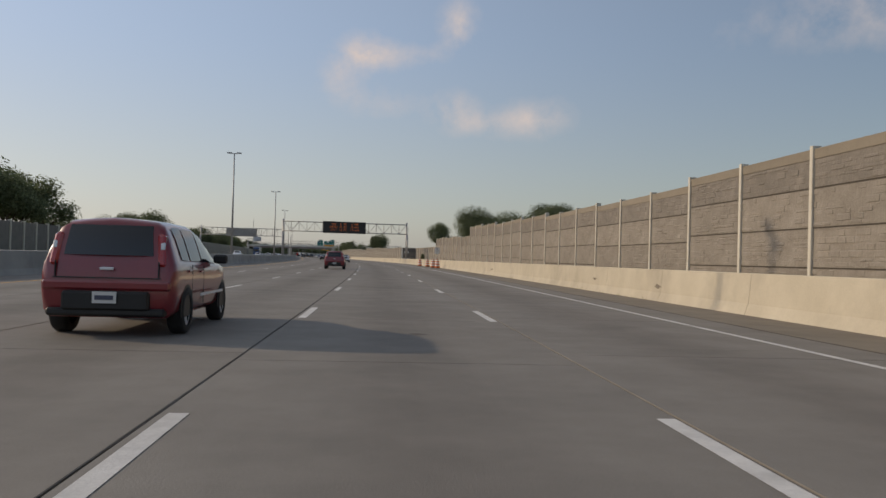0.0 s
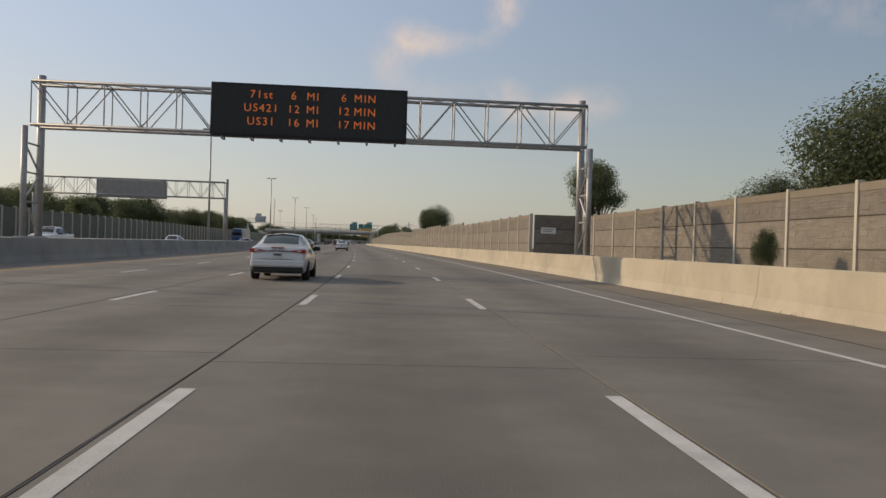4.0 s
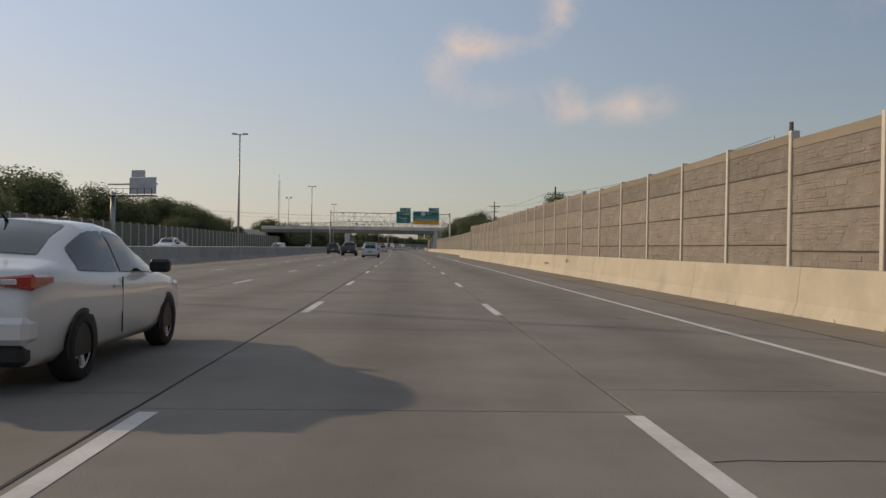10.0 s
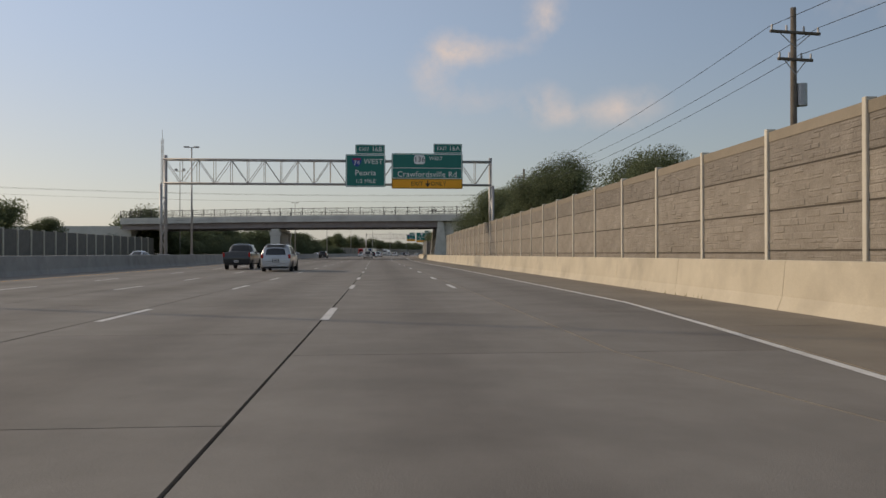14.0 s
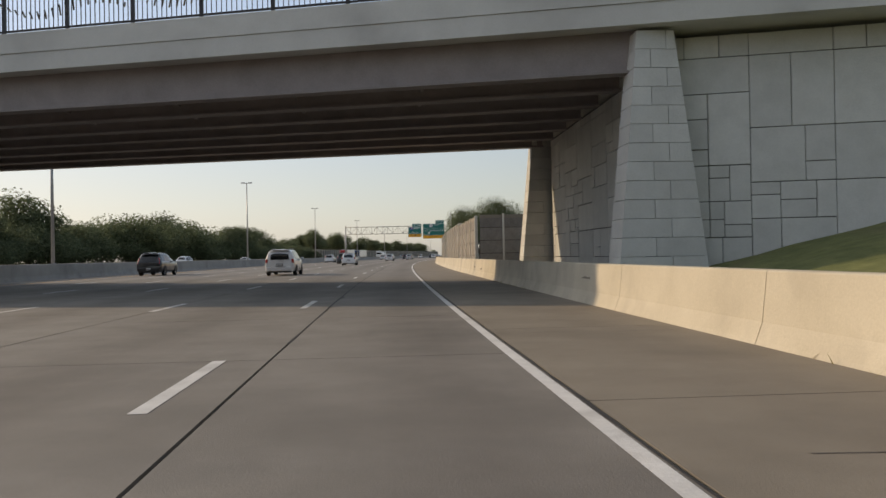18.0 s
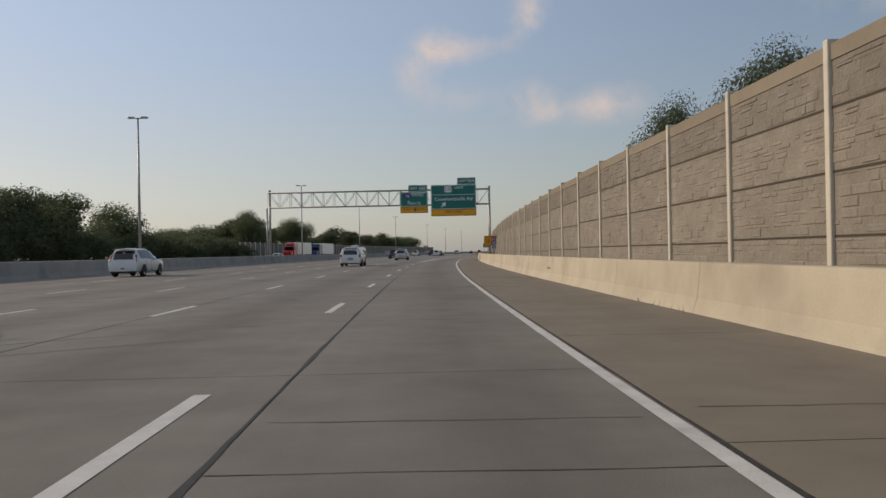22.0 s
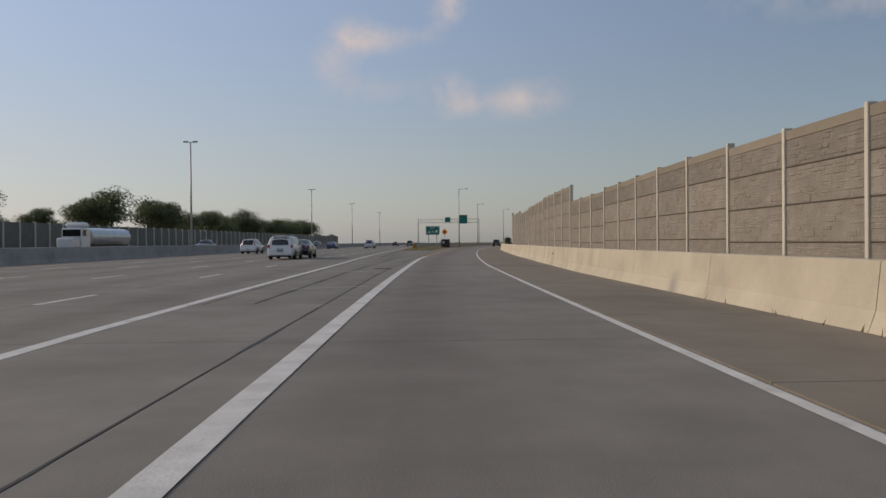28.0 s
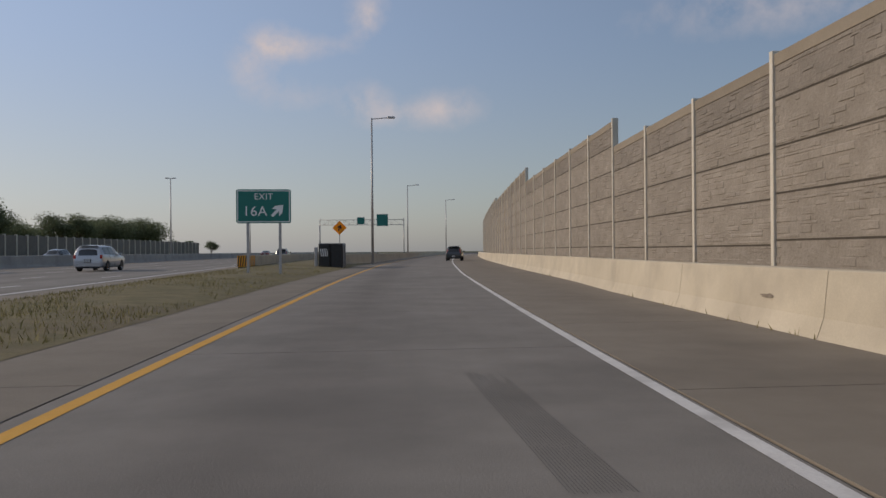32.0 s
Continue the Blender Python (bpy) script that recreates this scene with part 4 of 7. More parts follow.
for s in (30.5, 96, 153, 217, 283, 349.5, 411.7, 485, 551.5, 648, 714, 780, 848.5, 910, 974, 1056, 1120, 1190):
    light_pole(s, -18.6 if s < 200 else -19.3 if s < 600 else -18.9, 1.02)
for s, d in ((1064, 13.2), (1138, 18.7), (1180, 28.5)):
    light_pole(s, d, 0.0, 13.2, True)

# ---- exit sign in the gore, crash cushions, warning signs ----
ex = thing("exit_sign", stand(1030.0, 8.1, 0.2), "green exit 16A sign with arrow on two posts in the gore", "exit sign")
part("panel", rounded_plate(2.55, 1.6, 0.1, -0.05, 0.0, M_GREEN), None, ex, m=Matrix.Translation((0, 0, 2.35)))
border(ex, 2.55, 1.6, 0, -0.05, 2.35, M_SIGNWHITE, 0.04, 0.05)
letters("EXIT", 0.3, M_SIGNWHITE, ex, 0, -0.056, 3.6)
letters("16A", 0.48, M_SIGNWHITE, ex, -0.4, -0.056, 2.9)
arrow(ex, 0.65, -0.054, 2.95, 0.75, 45, M_SIGNWHITE)
for x in (-0.75, 0.75):
    part("post", boxed(x - 0.06, x + 0.06, 0.0, 0.12, -0.5, 3.8), M_GALV, ex)


def striped_face(parent, x0, x1, y, z0, z1, mat=M_SIGNYELLOW):
    """An end plate with black slanting bars."""
    part("end_plate", boxed(x0, x1, y, y + 0.04, z0, z1), mat, parent)
    n = 4
    for k in range(n):
        bm = bmesh.new()
        w = (x1 - x0) / n
        a = x0 + k * w
        q = [(a, z0), (a + w / 2, z0), (a + w, z1), (a + w / 2, z1)]
        f = bm.faces.new([bm.verts.new((p, y - 0.004, r)) for p, r in q])
        f.normal_update()
        if f.normal.y > 0:
            f.normal_flip()
        part("black_bar", bm, M_SIGNBLACK, parent)


def crash_cushion(s, d, z, w, h, length, mat, label, plate=None):
    top = thing("crash_cushion", stand(s, d, z), label, "crash cushion", "crash cushions")
    n = 5
    for k in range(n):
        y = k * length / n
        part("bay", boxed(-w / 2, w / 2, y, y + length / n - 0.06, 0.1, h, 0.04), mat, top)
        part("diaphragm", boxed(-w / 2 - 0.03, w / 2 + 0.03, y + length / n - 0.055, y + length / n - 0.005, 0, h + 0.04), M_GALV, top)
    part("skid", boxed(-w / 2 + 0.05, w / 2 - 0.05, 0, length, -0.3, 0.1), M_BLACK, top)
    if plate is None:
        striped_face(top, -w / 2, w / 2, -0.05, 0.15, h)
    else:
        part("nose", boxed(-w / 2 + 0.03, -0.06, -0.14, -0.02, 0.05, h - 0.06, 0.03), mat, top)
        part("nose", boxed(0.03, w / 2 - 0.03, -0.14, -0.02, 0.05, h - 0.03, 0.03), mat, top)
        part("side_panel", boxed(-w / 2 - 0.3, -w / 2 - 0.08, 0.02, 0.4, 0.0, h - 0.25, 0.02), M_GALV, top)
        striped_face(top, *plate)
    return top


crash_cushion(1048.5, 10.3, 0.0, 1.7, 1.75, 5.0, M_BLACK, "black crash cushion with a small striped end plate in the gore", (-0.72, -0.2, -0.19, 0.85, 1.4, M_SIGNWHITE))
crash_cushion(1052.0, 3.6, 0.0, 0.7, 0.95, 4.0, M_SIGNYELLOW, "yellow crash cushion at a barrier end beside the gore")
barrier_run("barrier_gore", "pale concrete barrier along the ramp's left side", 1053.6, 1300, lambda s: interp(s, RAMP_LEFT) - 1.9 - max(0, (1075 - s) * 0.10), 0.95, M_BARRIER, 6.1, True)
barrier_run("barrier_main", "pale concrete barrier along the highway's right side", 1056.2, 1400, lambda s: interp(s, MAIN_RIGHT) + 1.6, 0.95, M_BARRIER, 6.1)

dm = thing("warning_sign", stand(1076, 9.7, 0.0), "yellow diamond warning sign on a post", "warning sign")
part("post", boxed(-0.04, 0.04, 0, 0.06, -0.1, 3.67), M_GALV, dm)
bm = bmesh.new()
r = 0.75
f = bm.faces.new([bm.verts.new(p) for p in ((0, -0.03, 3.67 - r), (r, -0.03, 3.67), (0, -0.03, 3.67 + r), (-r, -0.03, 3.67))])
bmesh.ops.solidify(bm, geom=[f], thickness=0.02)
part("diamond_panel", bm, M_SIGNYELLOW, dm)
arrow(dm, 0, -0.035, 3.67, 0.7, 20, M_SIGNBLACK)

sp = thing("speed_sign", stand(823.6, 12.2), "yellow exit 50 mph advisory sign on a post", "speed sign")
part("panel", rounded_plate(1.07, 1.42, 0.06, -0.03, 0.0, M_SIGNYELLOW), None, sp, m=Matrix.Translation((0, 0, 1.85)))
border(sp, 1.07, 1.42, 0, -0.03, 1.85, M_SIGNBLACK, 0.025, 0.03)
letters("EXIT", 0.22, M_SIGNBLACK, sp, 0, -0.036, 3.05)
part("divider", boxed(-0.5, 0.5, -0.034, -0.031, 2.8, 2.822), M_SIGNBLACK, sp)
letters("50", 0.44, M_SIGNBLACK, sp, 0, -0.036, 2.5)
letters("MPH", 0.16, M_SIGNBLACK, sp, 0, -0.036, 2.05)
part("post", boxed(-0.04, 0.04, 0.004, 0.08, -0.2, 3.2), M_GALV, sp)

dt = thing("route_sign", stand(797.0, 11.85), "detour north 65 route signs stacked on one post", "route sign")
part("post", boxed(-0.04, 0.04, 0.004, 0.07, -0.2, 2.75), M_SIGNBLACK, dt)
for z, h, mat, txt, ts in ((2.5, 0.26, M_SIGNORANGE, "DETOUR", 0.13), (2.25, 0.24, M_SIGNBLUE, "NORTH", 0.14), (1.42, 0.28, M_SIGNBLUE, "", 0)):
    part("panel", rounded_plate(0.56 if h < 0.28 else 0.46, h, 0.03, -0.03, 0.0, mat), None, dt, m=Matrix.Translation((0, 0, z)))
    if txt:
        letters(txt, ts, M_SIGNBLACK if mat is M_SIGNORANGE else M_SIGNWHITE, dt, 0, -0.036, z + h / 2)
shield(dt, 0, -0.02, 1.97, 0.56, 0.52, M_SIGNBLUE, M_SIGNRED)
letters("65", 0.24, M_SIGNWHITE, dt, 0, -0.032, 1.95)
arrow(dt, 0, -0.032, 1.56, 0.24, 0, M_SIGNWHITE)

# white notice plates on the walls
for s, off, z, w, h in ((711.4, -0.28, 2.72, 1.5, 0.42), (180.977, 1.2, 2.25, 1.0, 0.4)):
    pl = thing("notice_plate", stand(s, wall_d(s) + off, z, 90 if s > 200 else 0), "white notice plate with unreadable lines on a noise wall", "notice plate", "wall notices")
    part("plate", boxed(-w / 2, w / 2, -0.02, 0.02, 0, h, 0.004), M_SIGNWHITE, pl)
    for k in range(2):
        part("text_bar", boxed(-w * 0.38, w * (0.36 - 0.1 * k), -0.026, -0.0205, h * (0.62 - 0.32 * k), h * (0.62 - 0.32 * k) + h * 0.14), M_ALU, pl)

# door in the wall
dr = thing("wall_door", stand(714.0, wall_d(714.0) - 0.24, 0, 90), "cream steel access door in the noise wall", "door")
part("door_leaf", boxed(-0.5, 0.5, 0.0, 0.05, 0.2, 2.5, 0.01), M_POST, dr)
part("door_frame", boxed(-0.58, -0.51, -0.02, 0.07, 0.2, 2.58), M_POST, dr)
part("door_frame", boxed(0.51, 0.58, -0.02, 0.07, 0.2, 2.58), M_POST, dr)
part("door_frame", boxed(-0.5, 0.5, -0.02, 0.07, 2.51, 2.58), M_POST, dr)
part("door_handle", rod(bmesh.new(), (0.4, -0.05, 1.3), (0.4, 0.0, 1.3), 0.02), M_GALV, dr)

# traffic drums on the shoulder
DRUM = None
for s, d, tilt in ((111.5, 5.9, 0), (119.0, 5.5, 2), (98.6, 5.4, -1), (97.2, 5.8, 1)):
    if DRUM is None:
        DRUM = thing("traffic_drum", stand(s, d), "orange and white striped plastic traffic drum on a rubber base", "traffic drum", "traffic drums")
        part("rubber_base", rod(bmesh.new(), (0, 0, 0.004), (0, 0, 0.08), 0.38, 0.36, 16), M_BLACK, DRUM, smooth=False)
        z = 0.08
        for k, (h, r0, r1) in enumerate(((0.2, 0.29, 0.285), (0.15, 0.275, 0.27), (0.15, 0.265, 0.26), (0.15, 0.25, 0.245), (0.15, 0.24, 0.235), (0.1, 0.22, 0.2))):
            part("band", rod(bmesh.new(), (0, 0, z), (0, 0, z + h), r0, r1, 16), M_SIGNORANGE if k % 2 == 0 else M_SIGNWHITE, DRUM, smooth=False)
            z += h
        part("drum_handle", boxed(-0.09, 0.09, -0.02, 0.02, z, z + 0.07, 0.01), M_SIGNORANGE, DRUM)
    else:
        copy_thing(DRUM, stand(s, d, 0, tilt * 20))

M_SPALLED = material("rusty_iron", (0.05, 0.035, 0.025), (0.1, 0.07, 0.05), 8, 0.8, 0.3, 0.3)
# storm drain grates in the pavement
for s, d in ((918.1, 6.05),):
    gr = thing("drain_grate", stand(s, d, 0.005), "rusty iron storm drain grate set in the concrete", "drain grate", "drain grates")
    part("frame", boxed(-0.34, 0.34, -0.22, 0.22, -0.01, 0.006), M_JOINT, gr)
    for k in range(7):
        part("bar", boxed(-0.31 + k * 0.092, -0.275 + k * 0.092, -0.2, 0.2, 0.0065, 0.012), M_SPALLED, gr)

# ---- overpass ----
M_BRIDGE = material("bridge_concrete", (0.55, 0.53, 0.485), (0.68, 0.655, 0.60), 0.6, 0.88, 0, 0.25, 25, 0.03, (0.36, 0.34, 0.31), 0.3)
M_GIRDER = material("weathered_girder_steel", (0.25, 0.212, 0.2), (0.36, 0.305, 0.287), 1.0, 0.7, 0.1, 0.2, 20, 0.04)
M_RAIL = material("dark_railing_paint", (0.02, 0.018, 0.02), (0.035, 0.03, 0.032), 4, 0.5, 0.2, 0.05)
M_BLOCKGAP = material("block_joint", (0.12, 0.115, 0.105), (0.19, 0.18, 0.165), 4, 0.95, 0, 0.2)
M_MSE = material("retaining_wall_block", (0.56, 0.545, 0.50), (0.68, 0.66, 0.61), 1.6, 0.92, 0, 0.5, 18, 0.07)

BX0, BX1 = -52.0, 13.0            # deck ends, across the road
BY0, BY1 = 610.2, 627.0
SKEW = 0.30
bridge = thing("overpass", stand(618.6, 0), "grey concrete road overpass on dark steel girders", "overpass")
L = BY1 - BY0


def across(x):
    """Shift along the road by the skew of the deck."""
    return (12.0 - x) * SKEW


def skewed(bm):
    for v in bm.verts:
        v.co.y += across(v.co.x)
    return bm


def rise(x):
    return 0.15 * math.exp(-((x + 20) / 25) ** 2)


def beam(x0, x1, y0, y1, z0, z1, n=16):
    bm = bmesh.new()
    prev = None
    first = None
    for i in range(n + 1):
        x = x0 + (x1 - x0) * i / n
        r = rise(x)
        ring = [bm.verts.new((x, y + across(x), z + r)) for y, z in ((y0, z0), (y1, z0), (y1, z1), (y0, z1))]
        if prev:
            for k in range(4):
                bm.faces.new((prev[k], prev[(k + 1) % 4], ring[(k + 1) % 4], ring[k]))
        else:
            first = ring
        prev = ring
    bm.faces.new(first[::-1])
    bm.faces.new(prev)
    bmesh.ops.recalc_face_normals(bm, faces=bm.faces)
    return bm


part("deck", beam(BX0, BX1 + 50, -L / 2 + 0.3, L / 2 - 0.3, 7.25, 7.55), M_BRIDGE, bridge)
for k in range(7):
    y = -L / 2 + 0.9 + k * (L - 1.8) / 6
    gi = part("girder", beam(BX0, 12.6, y - 0.03, y + 0.03, 6.12, 7.24), M_GIRDER, bridge, "dark weathered steel girder")
    part("bottom_flange", beam(BX0, 12.6, y - 0.26, y + 0.26, 6.05, 6.115), M_GIRDER, gi)
for k in range(14):
    x = BX0 + 4 + k * 4.2
    part("cross_frame", beam(x - 0.05, x + 0.05, -L / 2 + 0.95, L / 2 - 0.95, 6.4, 6.9, 1), M_GIRDER, bridge)
for sgn in (-1, 1):
    y = sgn * (L / 2 - 0.15)
    part("fascia", beam(BX0, BX1 + 50, y - 0.2, y + 0.2, 7.18, 7.75), M_BRIDGE, bridge)
    part("coping", beam(BX0, BX1 + 50, y - 0.24, y + 0.24, 7.76, 8.4), M_BRIDGE, bridge)
    railing = part("railing", beam(BX0, BX1 + 50, y - 0.04, y + 0.04, 9.72, 9.8), M_RAIL, bridge, "dark decorative steel railing")
    part("rail", beam(BX0, BX1 + 50, y - 0.03, y + 0.03, 8.5, 8.56), M_RAIL, railing)
    n = 51
    pickets = bmesh.new()
    step = (BX1 + 50 - BX0) / n
    for i in range(n + 1):
        x = BX0 + i * step
        part("railing_post", beam(x - 0.06, x + 0.06, y - 0.06, y + 0.06, 8.41, 9.95, 1), M_RAIL, railing)
        if sgn < 0 and i < n:
            # pickets and the swung bars and rings between the posts
            for k in range(1, 14):
                px = x + step * k / 14
                r = rise(px)
                box(pickets, px - 0.012, px + 0.012, y - 0.012 + across(px), y + 0.012 + across(px), 8.57 + r, 9.71 + r)
            if x < 40:
                bm = bmesh.new()
                rr = rise(x + step / 2)
                for k in range(10):
                    u0, u1 = k / 10, (k + 1) / 10
                    up = 1 if i % 2 else -1
                    z0, z1 = 9.14 + up * 0.42 * (1 - (2 * u0 - 1) ** 2) * 0.9 - up * 0.2, 9.14 + up * 0.42 * (1 - (2 * u1 - 1) ** 2) * 0.9 - up * 0.2
                    a = Vector((x + step * u0, y - 0.05 + across(x), z0 + rr))
                    b = Vector((x + step * u1, y - 0.05 + across(x + step), z1 + rr))
                    rod(bm, a, b, 0.03, n=5)
                part("swung_bar", bm, M_RAIL, railing)
    if sgn < 0:
        tagged(part("pickets", pickets, M_RAIL, railing), "rows of thin dark steel pickets", kind="stuff")
        cx = 11.5
        bm = bmesh.new()
        for k in range(20):
            a0, a1 = 2 * math.pi * k / 20, 2 * math.pi * (k + 1) / 20
            rod(bm, (cx + 0.5 * math.cos(a0), y - 0.06 + across(cx), 9.13 + 0.5 * math.sin(a0)), (cx + 0.5 * math.cos(a1), y - 0.06 + across(cx), 9.13 + 0.5 * math.sin(a1)), 0.035, n=5)
        for k in range(5):
            a0, a1 = math.pi / 2 + 2 * math.pi * k / 5, math.pi / 2 + 2 * math.pi * (k + 2) / 5
            rod(bm, (cx + 0.48 * math.cos(a0), y - 0.06 + across(cx), 9.13 + 0.48 * math.sin(a0)), (cx + 0.48 * math.cos(a1), y - 0.06 + across(cx), 9.13 + 0.48 * math.sin(a1)), 0.03, n=5)
        part("star_ring", bm, M_RAIL, railing)

# median pier
pier = thing("bridge_pier", stand(628.3, -19.2), "grey concrete bridge pier on the median", "bridge pier")
part("shaft", boxed(-0.55, 0.55, -L / 2 + 0.6, L / 2 - 0.6, -0.1, 5.2, 0.05), M_BRIDGE, pier)
for y in (-L / 2 + 0.8, L / 2 - 0.8):
    part("end_column", boxed(-0.95, 0.95, y - 0.7, y + 0.7, -0.1, 5.4, 0.06), M_BRIDGE, pier)
    part("capital", boxed(-1.1, 1.1, y - 0.8, y + 0.8, 4.7, 5.45, 0.05), M_BRIDGE, pier)
part("cap_beam", boxed(-0.8, 0.8, -L / 2 + 0.3, L / 2 - 0.3, 5.46, 6.02, 0.05), M_BRIDGE, pier)

# outer abutment with tapered pilasters
abut = thing("bridge_abutment", stand(618.6, 0), "grey block-patterned concrete bridge abutment with tapered pilasters", "bridge abutment")
part("core", boxed(13.05, 14.4, -L / 2 + 1.5, L / 2 - 0.6, -0.3, 7.0), M_JOINT, abut)


def pilaster(y):
    """A tapered pier clad in courses of blocks."""
    col = part("pilaster", boxed(12.6, 13.1, y + 0.35, y + 1.0, -0.3, 7.1), M_BLOCKGAP, abut, "tapered pale pilaster of concrete blocks")
    n = 14
    for k in range(n):
        z0, z1 = 7.14 * k / n, 7.14 * (k + 1) / n - 0.014
        l0, l1 = 11.5 + 0.72 * k / n, 11.5 + 0.72 * (k + 1) / n
        r0, r1 = 14.08 - 0.84 * k / n, 14.08 - 0.84 * (k + 1) / n
        mid = 12.8 + (0.22 if k % 2 else -0.22)
        for x0, x1, b0, b1 in ((l0, l1, mid - 0.008, mid - 0.008), (mid + 0.008, mid + 0.008, r0, r1)):
            bm = bmesh.new()
            pts = [(x0, z0), (b0, z0), (b1, z1), (x1, z1)]
            f = [bm.verts.new((x, y - 0.06 + 0.25 * z / 7, z)) for x, z in pts]
            g = [bm.verts.new((x, y + 1.1, z)) for x, z in pts]
            bm.faces.new(f)
            bm.faces.new(g[::-1])
            for i in range(4):
                bm.faces.new((f[i], g[i], g[(i + 1) % 4], f[(i + 1) % 4]))
            bmesh.ops.recalc_face_normals(bm, faces=bm.faces)
            part("block", bm, M_MSE, col)


pilaster(-L / 2)
pilaster(L / 2 - 1.2)


def block_wall(parent, rect, seed, place, shear=0.0):
    """Cuts a rectangle into slabs of many sizes, each a raised panel."""
    rnd = random.Random(seed)
    stack = []
    x = rect[0]
    while x < rect[1] - 0.3:
        w = min(rnd.uniform(2.0, 2.5), rect[1] - x)
        z = rect[2]
        while z < rect[3] - 0.2:
            h = min(rnd.choice((1.0, 1.5, 2.0)), rect[3] - z)
            stack.append((x, x + w, z, z + h))
            z += h
        x += w
    while stack:
        a, b, c, d = stack.pop()
        w, h = b - a, d - c
        if max(w, h) > 0.9 and rnd.random() < 0.62:
            if w > h:
                m = a + w * rnd.choice((0.35, 0.5, 0.65))
                stack += [(a, m, c, d), (m, b, c, d)]
            else:
                m = c + h * rnd.choice((0.35, 0.5, 0.65))
                stack += [(a, b, c, m), (a, b, m, d)]
        else:
            bm = boxed(a + 0.012, b - 0.012, -rnd.uniform(0.05, 0.075), 0.0, c + 0.012, d - 0.012, 0.01)
            for v in bm.verts:
                v.co.y += (14.5 - v.co.x) * shear
            part("block", bm, M_MSE, parent, m=place)


inner = part("abutment_face", boxed(12.98, 13.04, -L / 2 + 1.2, L / 2 - 1.4, 0, 6.4), M_BLOCKGAP, abut)
block_wall(inner, (-L / 2 + 1.3, L / 2 - 1.5, 0.0, 6.3), 5, Matrix.Translation((12.97, 0, 0)) @ Matrix.Rotation(radians(-90), 4, "Z") @ Matrix.Scale(-1, 4, (1, 0, 0)))
bm = boxed(13.2, 60, -L / 2 + 0.75, -L / 2 + 1.2, -0.3, 7.12)
for v in bm.verts:
    v.co.y += (14.5 - v.co.x) * SKEW
wing = part("wing_wall", bm, M_BLOCKGAP, abut)
block_wall(wing, (13.3, 38.0, 0.0, 7.12), 8, Matrix.Translation((0, -L / 2 + 0.74, 0)), SKEW)
part("bearing_seat", boxed(12.6, 13.9, -L / 2 + 1.3, L / 2 - 1.4, 6.42, 6.98), M_BRIDGE, abut)

# far abutment across the opposite carriageway
fab = thing("bridge_abutment", stand(638.5, 0), "grey concrete bridge abutment across the highway", "bridge abutment")
part("wall", boxed(-53.5, -50.5, -L / 2 + 1.0, L / 2 + 1.0, -0.3, 6.3, 0.04), M_BRIDGE, fab)
part("wing_wall", boxed(-80, -53.6, -L / 2 + 3.0, -L / 2 + 3.6, -0.3, 7.0, 0.04), M_BRIDGE, fab)

# grassy bank beside the abutment
bm = bmesh.new()
nx, ny = 42, 20
grid = []
for j in range(ny + 1):
    row = []
    for i in range(nx + 1):
        s = 578 + 34 * j / ny
        x = 10.4 + 42 * i / nx
        z = 0.15 + max(0, x - 12.3) * 0.27 * min(1.0, max(0.0, (s - 580) / 12)) + 0.12 * noise.noise(Vector((s * 0.4, x * 0.4, 3)))
        row.append(bm.verts.new(at(s, x, min(z, 5.2))))
    grid.append(row)
for j in range(ny):
    for i in range(nx):
        bm.faces.new((grid[j][i], grid[j][i + 1], grid[j + 1][i + 1], grid[j + 1][i]))
tagged(part("bank", bm, M_BANK, None, smooth=True), "green grassy bank beside the bridge abutment", "bank", kind="structure")

# grass in the gore, with a low mound
bm = bmesh.new()
grid = []
ny, nx = 44, 14
for j in range(ny + 1):
    s = 996 + 98 * j / ny
    a, b = interp(s, MAIN_RIGHT) + 1.45, interp(s, RAMP_LEFT) - 1.85
    row = []
    for i in range(nx + 1):
        u = i / nx
        d = a + (b - a) * u
        k = math.sin(math.pi * u) * min(1, (s - 996) / 22)
        row.append(bm.verts.new(at(s, d, max(0.006, 0.006 + 0.22 * k + 0.05 * noise.noise(Vector((s * 0.5, d * 0.7, 0))) * (1 if 0 < i < nx else 0)))))
    grid.append(row)
for j in range(ny):
    for i in range(nx):
        bm.faces.new((grid[j][i], grid[j][i + 1], grid[j + 1][i + 1], grid[j + 1][i]))
tagged(part("gore_grass", bm, M_GRASS, None, smooth=True), "patchy dry grass in the exit gore", "grass", kind="structure")

M_BLADE = material("dry_grass_blades", (0.15, 0.14, 0.045), (0.38, 0.31, 0.13), 3, 0.9, 0, 0.0, 9, 0.3, island=True)
rnd = random.Random(4)
bm = bmesh.new()
for k in range(15000):
    s = 997 + 59 * rnd.random() ** 1.3
    a, b = interp(s, MAIN_RIGHT) + 1.5, interp(s, RAMP_LEFT) - 1.95
    u = rnd.random()
    d = a + (b - a) * u
    if noise.noise(Vector((s * 0.22, d * 0.45, 7))) < -0.12:
        continue
    z = -0.03 + 0.2 * math.sin(math.pi * u) * min(1, (s - 996) / 22)
    h, w, t = rnd.uniform(0.05, 0.17), rnd.uniform(0.008, 0.02), rnd.uniform(0, 6.3)
    p = at(s, d, z)
    e = Vector((math.cos(t), math.sin(t), 0))
    lean = Vector((rnd.uniform(-0.5, 0.5), rnd.uniform(-0.5, 0.5), 1)) * h
    bm.faces.new([bm.verts.new(q) for q in (p - e * w, p + e * w, p + lean)])
tagged(part("grass_blades", bm, M_BLADE), "dry grass blades in the exit gore", "grass", kind="stuff")

# ---- trees and shrubs ----


